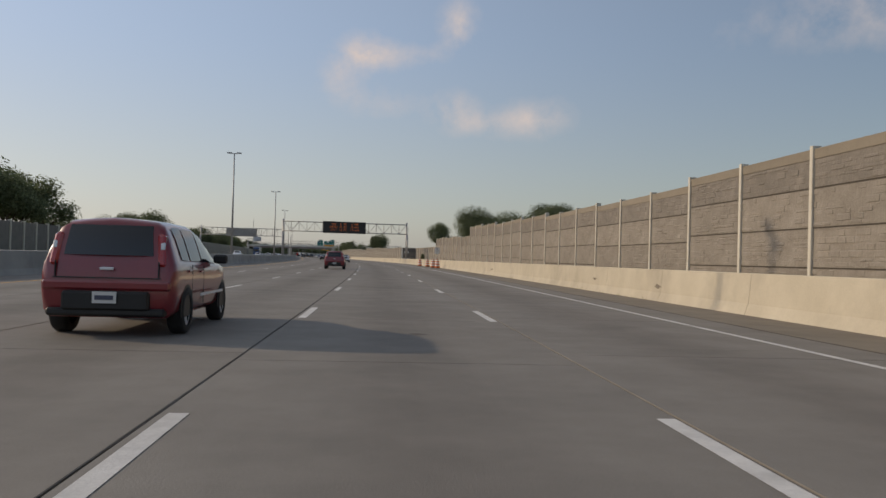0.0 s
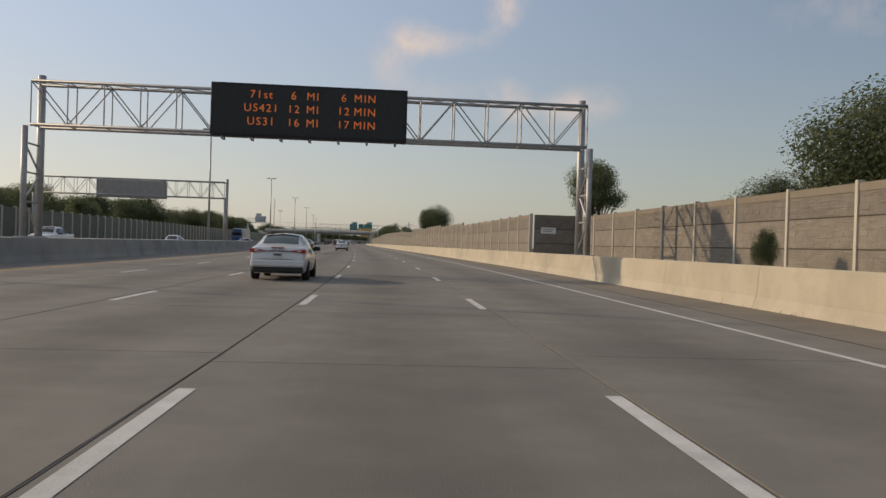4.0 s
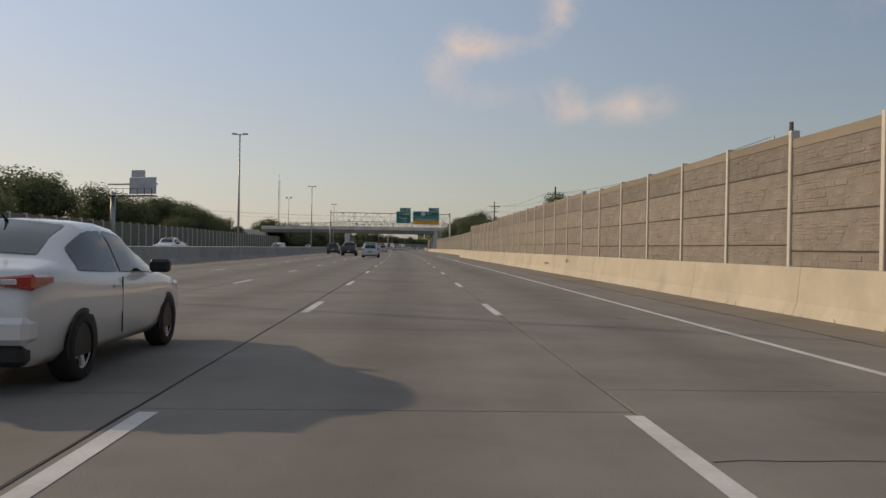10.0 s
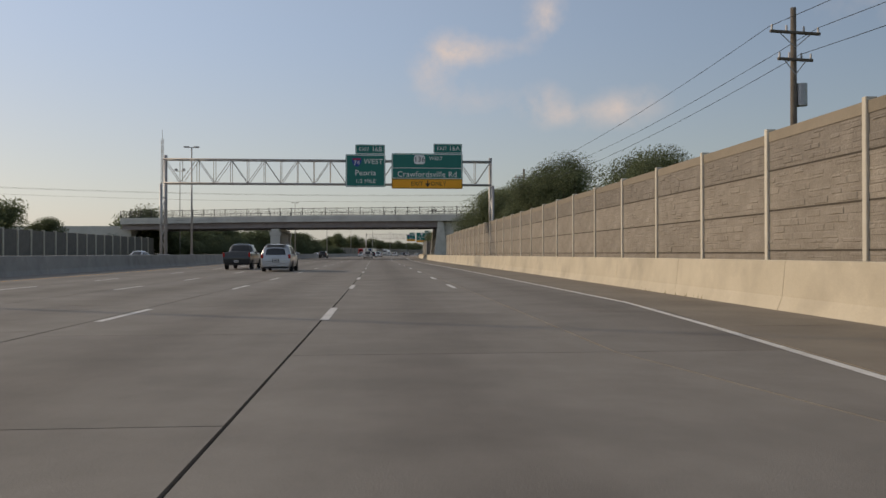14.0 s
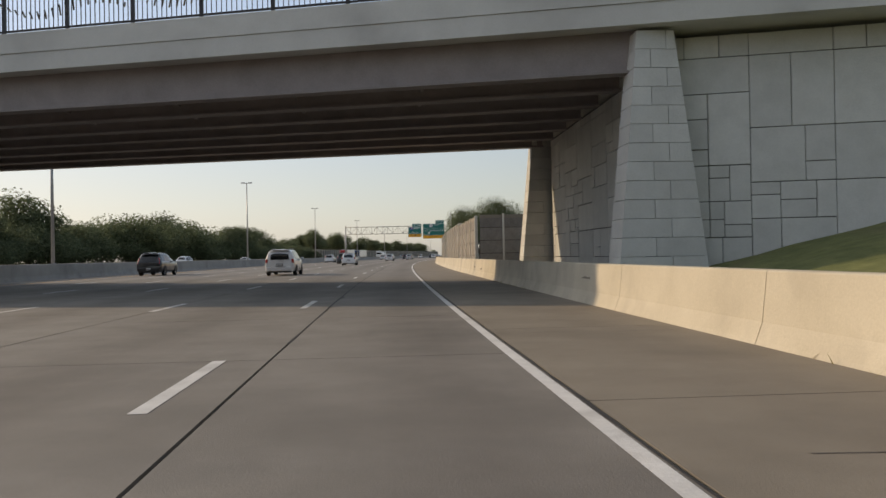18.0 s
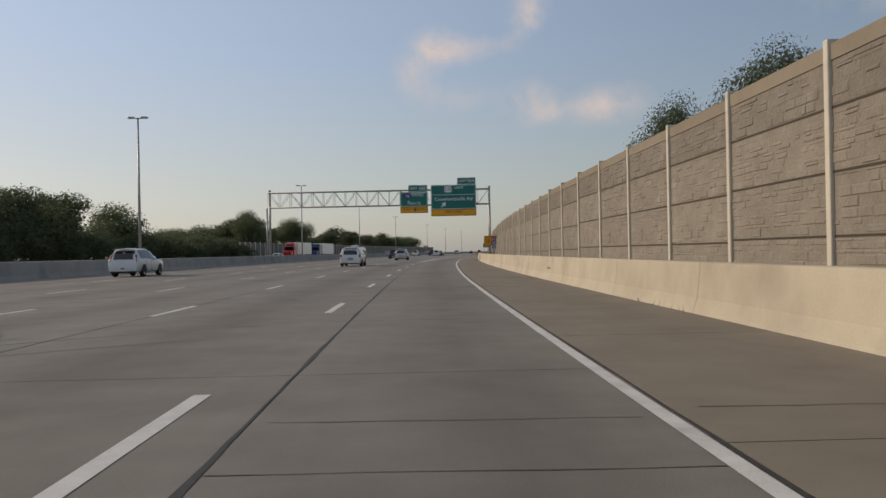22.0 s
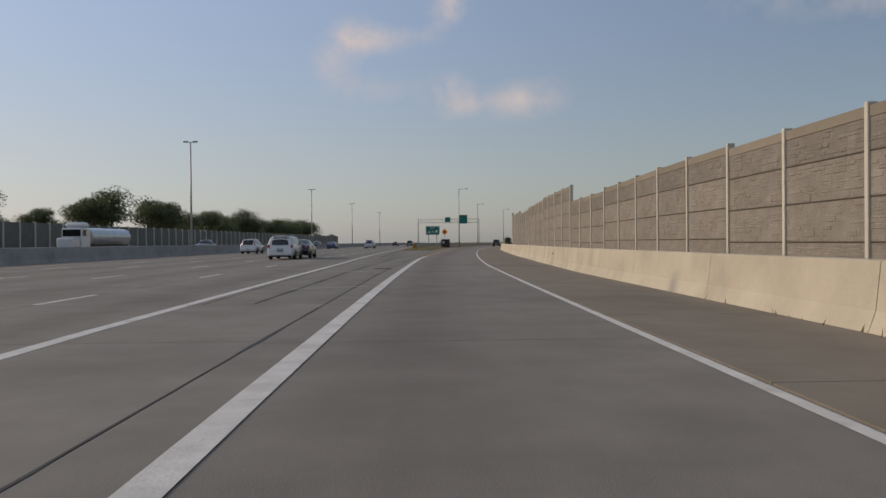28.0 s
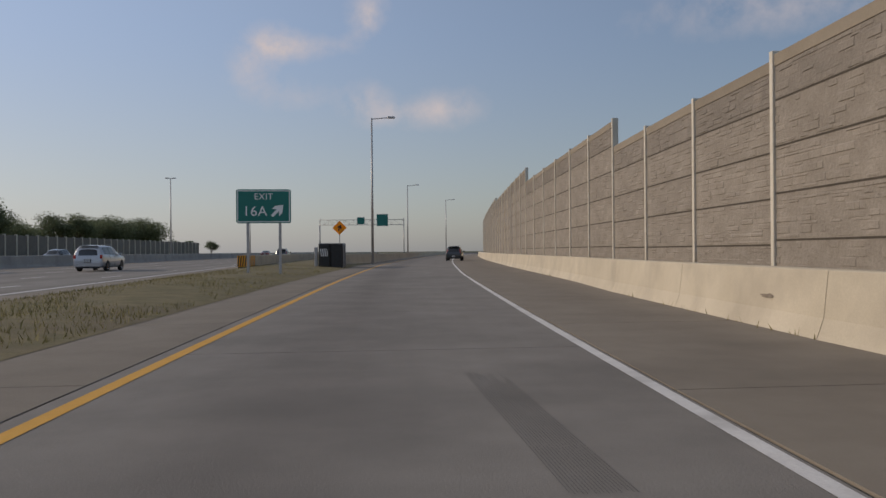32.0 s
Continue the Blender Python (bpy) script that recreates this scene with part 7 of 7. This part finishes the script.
def utility_pole(s, d, h, turn):
    up = thing("utility_pole", stand(s, d, -0.35, turn), "weathered wooden utility pole with crossarm and insulators", "utility pole", "utility poles")
    part("pole", rod(bmesh.new(), (0, 0, 0), (0, 0, h), 0.17, 0.11, 12), M_POLEWOOD, up, smooth=True)
    for z, half in ((h - 1.1, 1.15), (h - 2.2, 0.8)):
        arm = part("crossarm", boxed(-half, half, -0.17, -0.06, z, z + 0.11, 0.01), M_POLEWOOD, up)
        for x in (-half + 0.08, -half * 0.35, half * 0.35, half - 0.08):
            part("insulator", rod(bmesh.new(), (x, -0.115, z + 0.11), (x, -0.115, z + 0.33), 0.05, 0.035, 8), M_GALV, arm)
        for sgn in (-1, 1):
            part("arm_brace", rod(bmesh.new(), (sgn * half * 0.6, -0.11, z), (0, -0.12, z - 0.55), 0.02, n=5), M_GALV, up)
    part("transformer", rod(bmesh.new(), (0.35, 0, h - 4.0), (0.35, 0, h - 3.1), 0.24, n=14), M_GALV, up, smooth=False)
    return up


POLES = [(305.0, 18.2, 9.6), (367.0, 18.2, 8.5), (430.0, 18.0, 9.9), (492.6, 17.9, 11.5), (555.0, 18.5, 11.5)]
for s, d, h in POLES[1:]:
    utility_pole(s, d, h, 8)
for s, d in ((600.0, -75.0), (613.0, 45.0)):
    utility_pole(s, d, 14.3, 90)
M_WIRE = material("black_cable", (0.012, 0.012, 0.012), (0.02, 0.02, 0.02), 5, 0.6, 0, 0.0)


def cable(a, b, sag):
    bm = bmesh.new()
    prev = a
    for k in range(1, 17):
        u = k / 16
        p = a.lerp(b, u) - Vector((0, 0, sag * 4 * u * (1 - u)))
        rod(bm, prev, p, 0.014, n=4, caps=False)
        prev = p
    tagged(part("overhead_cable", bm, M_WIRE), "thin black overhead cable strung between utility poles", "cable", "overhead cables")


for (s0, d0, h0), (s1, d1, h1) in zip(POLES[1:], POLES[2:]):
    for o, low in ((-1.05, 1.15), (1.05, 1.15), (0.3, 2.25)):
        cable(at(s0, d0 + o, h0 - low), at(s1, d1 + o, h1 - low), 0.8)
for o, low in ((-1.0, 1.15), (1.0, 1.15), (0.4, 2.25)):
    cable(at(600.0 + o, -75.0, 14.0 - low), at(613.0 + o, 45.0, 14.0 - low), 1.2)

# slim steel pole in the gap of the wall
sp2 = thing("steel_pole", stand(701.6, 12.3, -0.1), "slim grey steel pole in the gap of the noise wall", "pole")
part("shaft", rod(bmesh.new(), (0, 0, 0), (0, 0, 7.3), 0.09, 0.075, 10), M_GALV, sp2, smooth=True)
part("base_flange", boxed(-0.18, 0.18, -0.18, 0.18, 0, 0.14, 0.01), M_GALV, sp2)
part("cabinet", boxed(-0.16, 0.16, -0.28, -0.09, 1.0, 1.7, 0.02), M_GALV, sp2)

# yellow standpipe in the corner of the wall
M_PIPE = material("yellow_pipe_paint", (0.55, 0.36, 0.03), (0.65, 0.44, 0.05), 4, 0.5, 0, 0.1, 30, 0.0, (0.3, 0.2, 0.05), 3)
hy = thing("standpipe", stand(643.0, 14.95, 0.0), "yellow painted standpipe with a bent outlet beside the noise wall", "standpipe")
part("riser", rod(bmesh.new(), (0, 0, 0), (0, 0, 1.45), 0.09, n=10), M_PIPE, hy, smooth=False)
part("cap", rod(bmesh.new(), (0, 0, 1.46), (0, 0, 1.56), 0.13, 0.07, 10), M_PIPE, hy)
part("outlet", rod(bmesh.new(), (0.05, 0, 1.35), (0.42, 0, 1.38), 0.06, n=8), M_PIPE, hy)

# parking-control sign behind the barrier
nt = thing("regulatory_sign", stand(112.5, 7.35, 0.9), "white no-stopping sign with dark lines of print on a post", "road sign")
part("post", boxed(-0.03, 0.03, 0.004, 0.06, -0.95, 2.0), M_GALV, nt)
part("panel", rounded_plate(0.7, 0.92, 0.04, -0.03, 0.0, M_SIGNWHITE), None, nt, m=Matrix.Translation((0, 0, 0.95)))
for word, z, size in (("NO", 1.72, 0.12), ("STOPPING", 1.53, 0.072), ("STANDING", 1.37, 0.072), ("OR PARKING", 1.2, 0.062)):
    letters(word, size, M_SIGNBLACK, nt, 0, -0.036, z)

# ---- wear on the road and barriers ----
M_SCRAPE = material("barrier_scrape", (0.16, 0.13, 0.1), (0.3, 0.25, 0.19), 5, 0.9, 0, 0.3, 30)
M_SPALL = material("spalled_patch", (0.07, 0.062, 0.055), (0.14, 0.125, 0.11), 8, 0.95, 0, 0.6, 40)
M_GROOVE = material("pavement_groove", (0.1, 0.092, 0.08), (0.17, 0.155, 0.135), 5, 0.95, 0, 0.2)
rnd = random.Random(31)


def blot(bm, place, rx, ry, jag=0.35, n=13):
    """An irregular flat patch; place maps local (u, v) to the surface."""
    ring = []
    for k in range(n):
        a = 2 * math.pi * k / n
        r = 1 + rnd.uniform(-jag, jag)
        ring.append(bm.verts.new(place(rx * r * math.cos(a), ry * r * math.sin(a))))
    bm.faces.new(ring)


def barrier_mark(s0, z0, long, tall):
    bm = bmesh.new()

    def place(u, v):
        z = min(0.92, max(0.34, z0 + v))
        return at(s0 + u, barrier_d(s0 + u) + 0.10 + (z - 0.3) * 0.103 - 0.009, z - 0.03)
    blot(bm, place, long, tall, 0.45)
    ob = part("scrape_mark", bm, M_SCRAPE)
    tagged(ob, "brown scrape and chipped mark on the concrete barrier", "scrape mark", "barrier scrapes", "structure")


for s, z, a, b in ((25.5, 0.5, 0.35, 0.07), (33.0, 0.55, 0.3, 0.05), (366.5, 0.75, 0.4, 0.08), (372.0, 0.55, 0.8, 0.06), (818.3, 0.45, 0.4, 0.1), (823.0, 0.4, 0.45, 0.12), (811.4, 0.46, 0.3, 0.05), (806.5, 0.5, 0.3, 0.05), (607.5, 0.6, 0.5, 0.03),
                   (630.5, 0.45, 0.35, 0.05), (634.0, 0.5, 0.7, 0.03), (658.5, 0.35, 0.4, 0.05), (700.0, 0.6, 0.5, 0.06), (744.0, 0.5, 0.6, 0.05), (785.0, 0.55, 0.5, 0.06), (921.0, 0.6, 0.4, 0.05), (955.0, 0.5, 0.6, 0.05), (1003.0, 0.5, 0.25, 0.03), (62.0, 0.5, 0.7, 0.05), (275.0, 0.6, 0.6, 0.05), (310.0, 0.5, 0.5, 0.05)):
    barrier_mark(s, z, a, b)


def road_patch(s0, d0, long, wide, label="dark spalled patch in the concrete pavement"):
    bm = bmesh.new()
    blot(bm, lambda u, v: at(s0 + u, d0 + v, 0.003), long, wide, 0.5)
    for f in bm.faces:
        f.normal_update()
        if f.normal.z < 0:
            f.normal_flip()
    tagged(part("pavement_patch", bm, M_SPALL), label, "pavement patch", "pavement patches", "structure")


for s, d, a, b in ((968.2, 9.3, 0.12, 0.22), (977.4, 16.1, 0.12, 0.2), (699.6, 3.5, 0.1, 0.2), (747.9, 3.4, 0.1, 0.18), (805.8, 3.65, 0.07, 0.08), (626.8, 3.3, 0.08, 0.16), (990.0, 9.7, 0.1, 0.25), (12.5, -1.6, 0.08, 0.16), (463.4, -0.2, 0.1, 0.22), (341.0, 2.3, 0.1, 0.1), (591.6, 4.05, 0.3, 0.05), (612.0, 4.1, 0.5, 0.045), (237.6, 0.35, 0.4, 0.04), (940.5, 14.3, 0.16, 0.5), (920.0, 13.0, 0.12, 0.3)):
    road_patch(s, d, a, b)
for s, d in ((11.0, 2.2), (46.0, -1.0), (229.8, 1.3), (263.0, 2.0), (331.0, 1.0), (462.0, 2.4), (557.5, 7.6), (593.5, 8.4), (626.0, 8.6), (654.0, 7.9), (688.0, 8.2), (804.5, 9.2), (886.0, 11.8), (941.0, 13.4)):
    # hairline cracks running across the slabs
    bm = bmesh.new()
    w = rnd.uniform(0.7, 1.5)
    prev = None
    for k in range(9):
        u = -w + 2 * w * k / 8
        o = rnd.uniform(-0.03, 0.03)
        row = (bm.verts.new(at(s + o - 0.008, d + u, 0.003)), bm.verts.new(at(s + o + 0.008, d + u, 0.003)))
        if prev:
            bm.faces.new((prev[0], row[0], row[1], prev[1]))
        prev = row
    tagged(part("pavement_crack", bm, M_SPALL), "thin dark crack across a concrete slab", "pavement crack", "pavement cracks", "structure")


M_STAIN = material("oil_darkened_concrete", (0.10, 0.092, 0.082), (0.17, 0.156, 0.138), 1.2, 0.75, 0, 0.15, 30)
M_FADED = material("faded_road_paint", (0.30, 0.285, 0.26), (0.46, 0.44, 0.41), 2.0, 0.85, 0, 0.2, 25, 0.0, (0.24, 0.225, 0.2), 1.5)


def ragged_joint(s0, s1, f, wide, label):
    """Crumbled, re-sealed lengthways joint of uneven width."""
    bm = bmesh.new()
    prev = None
    n = int((s1 - s0) / 0.45)
    for k in range(n + 1):
        u = s0 + (s1 - s0) * k / n
        half = wide * (0.35 + 0.65 * abs(noise.noise(Vector((u * 0.35, wide * 50, 1)))) * 2) * rnd.uniform(0.7, 1.2)
        c = f(u) + rnd.uniform(-0.006, 0.006)
        row = (bm.verts.new(at(u, c - half, 0.0035)), bm.verts.new(at(u, c + half, 0.0035)))
        if prev:
            bm.faces.new((prev[0], prev[1], row[1], row[0]))
        prev = row
    tagged(part("joint_sealant", bm, M_JOINT), label, "pavement joint", "sealed joints", "structure")


ragged_joint(600, 806, joint_2, 0.032, "crumbled dark sealed joint between the lanes")
ragged_joint(806, 940, joint_2, 0.03, "dark open joint along the exit gore")
ragged_joint(940, 1050, joint_2, 0.012, "thin dark joint along the exit ramp")
ragged_joint(945, 1050, lambda u: interp(u, MAIN_RIGHT) + 1.45, 0.15, "dark broken edge between shoulder and gore")
ragged_joint(898, 996, lambda u: joint_2(u) - 1.4, 0.085, "dark open joint across the gore slabs")
ragged_joint(-30, 450, lambda u: -3.81, 0.014, "dark sealed joint between the lanes")
ragged_joint(60, 130, lambda u: 0.06, 0.02, "broken sealed joint between the lanes")
ragged_joint(-30, 440, shoulder_d, 0.02, "dark sealed joint along the shoulder")
ragged_joint(545, 800, lambda u: edge_d(u) + 0.1, 0.026, "crumbled edge between lane and shoulder")
for s, d, a, b in ((104.8, 0.0, 0.22, 0.07), (103.6, 0.04, 0.16, 0.1), (102.5, 0.02, 0.25, 0.06), (578.0, 3.35, 0.18, 0.16), (578.6, 3.45, 0.14, 0.12), (580.8, 6.7, 0.12, 0.14), (581.1, 9.1, 0.35, 0.28), (580.5, 9.25, 0.25, 0.25), (658.2, 4.3, 0.35, 0.12), (657.1, 4.35, 0.12, 0.22), (663.8, 9.75, 0.5, 0.22), (735.9, 3.5, 0.05, 0.13), (917.0, 6.4, 0.7, 0.1), (900.4, 6.8, 0.12, 0.14)):
    road_patch(s, d, a, b)


def long_crack(points, label="long dark crack wandering across the concrete"):
    bm = bmesh.new()
    prev = None
    for (sa, da), (sb, db) in zip(points, points[1:]):
        for k in range(7):
            u = k / 6
            c, e = sa + (sb - sa) * u + rnd.uniform(-0.02, 0.02), da + (db - da) * u
            h = rnd.uniform(0.004, 0.011)
            row = (bm.verts.new(at(c - h, e, 0.0032)), bm.verts.new(at(c + h, e, 0.0032)))
            if prev:
                bm.faces.new((prev[0], row[0], row[1], prev[1]))
            prev = row
    for f in bm.faces:
        f.normal_update()
        if f.normal.z < 0:
            f.normal_flip()
    tagged(part("pavement_crack", bm, M_SPALL), label, "pavement crack", "pavement cracks", "structure")


for pts in (((584.1, 6.9), (584.0, 9.4)), ((580.9, 6.8), (580.9, 9.3)), ((579.2, 7.55), (579.3, 8.2), (579.7, 8.9)), ((659.8, 7.1), (659.8, 10.0)), ((656.9, 3.5), (656.7, 5.5), (656.6, 7.0)), ((656.6, 7.2), (656.4, 9.9)), ((662.3, 7.8), (662.1, 8.7), (662.6, 9.2)),
            ((716.9, 4.2), (716.8, 7.0)), ((718.2, 4.3), (718.1, 6.9)), ((718.4, 7.4), (718.3, 9.6)), ((739.8, 4.3), (739.7, 5.4)), ((738.6, 7.6), (738.6, 8.7)), ((778.3, 4.4), (778.2, 7.6)), ((600.7, 7.3), (600.6, 9.5)), ((634.0, 7.2), (633.8, 9.4)), ((694.3, 7.3), (694.2, 9.7)), ((298.2, -2.6), (298.2, -1.2)), ((12.9, 2.3), (12.9, 3.6))):
    long_crack(pts)


def stain(s0, d0, s1, d1, w, label="dark curved tyre mark across the lanes"):
    """A soft-edged dark band laid by tyres."""
    bm = bmesh.new()
    prev = None
    for k in range(25):
        u = k / 24
        c, e = s0 + (s1 - s0) * u + 0.5 * math.sin(u * 3.1), d0 + (d1 - d0) * u
        h = w * (0.35 + 0.65 * math.sin(math.pi * u)) * rnd.uniform(0.8, 1.15)
        row = (bm.verts.new(at(c - h, e, 0.0028)), bm.verts.new(at(c + h, e, 0.0028)))
        if prev:
            bm.faces.new((prev[0], row[0], row[1], prev[1]))
        prev = row
    for f in bm.faces:
        f.normal_update()
        if f.normal.z < 0:
            f.normal_flip()
    tagged(part("tyre_mark", bm, M_STAIN), label, "tyre mark", "tyre marks", "structure")


for q in ((661.5, -1.5, 658.0, 6.8, 0.10), (660.2, 0.5, 656.9, 6.7, 0.07), (625.2, 2.7, 628.4, 3.0, 0.10), (719.5, -2.5, 724.0, 2.5, 0.07), (721.0, -3.0, 726.0, 2.8, 0.06)):
    stain(*q)

# pale worn cross lines of the exit gore, and paint spots
for (s0, d0), (s1, d1), w in (((902.3, 4.4), (903.4, 6.3), 0.13), ((915.5, 3.7), (913.7, 6.2), 0.16), ((927.0, 3.9), (925.2, 6.8), 0.14), ((627.1, 3.55), (627.1, 3.78), 0.09), ((626.65, 3.55), (626.62, 3.82), 0.13)):
    bm = bmesh.new()
    prev = None
    for k in range(9):
        u = k / 8
        c, e = s0 + (s1 - s0) * u, d0 + (d1 - d0) * u
        h = w * rnd.uniform(0.75, 1.1)
        row = (bm.verts.new(at(c - h, e, 0.0045)), bm.verts.new(at(c + h, e, 0.0045)))
        if prev:
            bm.faces.new((prev[0], row[0], row[1], prev[1]))
        prev = row
    for f in bm.faces:
        f.normal_update()
        if f.normal.z < 0:
            f.normal_flip()
    tagged(part("faded_marking", bm, M_FADED), "faded pale paint mark on the concrete", "road marking", "faded road marks", "structure")


def grooved(s0, s1, d0, d1, w=0.008):
    """Fine grooves cut lengthways into the concrete."""
    bm = bmesh.new()
    d = d0
    while d < d1:
        a, b = s0 + 0.08 * rnd.random() ** 3, s1 - 0.9 * rnd.random() ** 2
        n = 4
        for k in range(n):
            p, q = a + (b - a) * k / n, a + (b - a) * (k + 1) / n
            bm.faces.new([bm.verts.new(at(*c, 0.003)) for c in ((p, d), (q - 0.03, d), (q - 0.03, d + w), (p, d + w))])
        d += 0.021
    for f in bm.faces:
        f.normal_update()
        if f.normal.z < 0:
            f.normal_flip()
    tagged(part("grooved_patch", bm, M_GROOVE), "patch of fine cut grooves in the pavement", "pavement grooves", kind="structure")


grooved(805.2, 807.8, 4.62, 5.3)
grooved(805.45, 809.0, 5.31, 5.95)
grooved(805.9, 808.4, 7.0, 7.5, 0.004)
grooved(995.2, 999.2, 13.78, 14.12, 0.004)

# rubble at the broken barrier joint
for k in range(9):
    bm = bmesh.new()
    bmesh.ops.create_icosphere(bm, subdivisions=1, radius=rnd.uniform(0.04, 0.11))
    for v in bm.verts:
        v.co *= rnd.uniform(0.7, 1.2)
        v.co.z *= 0.6
    ob = part("concrete_chunk", bm, M_BARRIER_GREY if k % 2 else M_JOINT, None, m=stand(812.0 + rnd.uniform(-0.3, 0.9), barrier_d(812) - rnd.uniform(0.05, 0.4), 0.03, rnd.uniform(0, 360)))
    tagged(ob, "broken chunk of concrete at the barrier's foot", "rubble", "barrier rubble")

# dry weeds along the barrier's foot
bm = bmesh.new()
for k in range(2600):
    s = rnd.uniform(0, 1050)
    if noise.noise(Vector((s * 0.08, 2, 5))) < 0.12:
        continue
    p = at(s, barrier_d(s) - rnd.uniform(0.0, 0.12), 0.0)
    a = rnd.uniform(0, 6.3)
    e = Vector((math.cos(a), math.sin(a), 0)) * rnd.uniform(0.005, 0.014)
    q = p + Vector((rnd.uniform(-0.07, 0.07), rnd.uniform(-0.07, 0.07), rnd.uniform(0.03, 0.14)))
    bm.faces.new([bm.verts.new(v) for v in (p - e, p + e, q)])
tagged(part("weeds", bm, M_BLADE), "sparse dry weeds along the barrier foot", "weeds", kind="stuff")
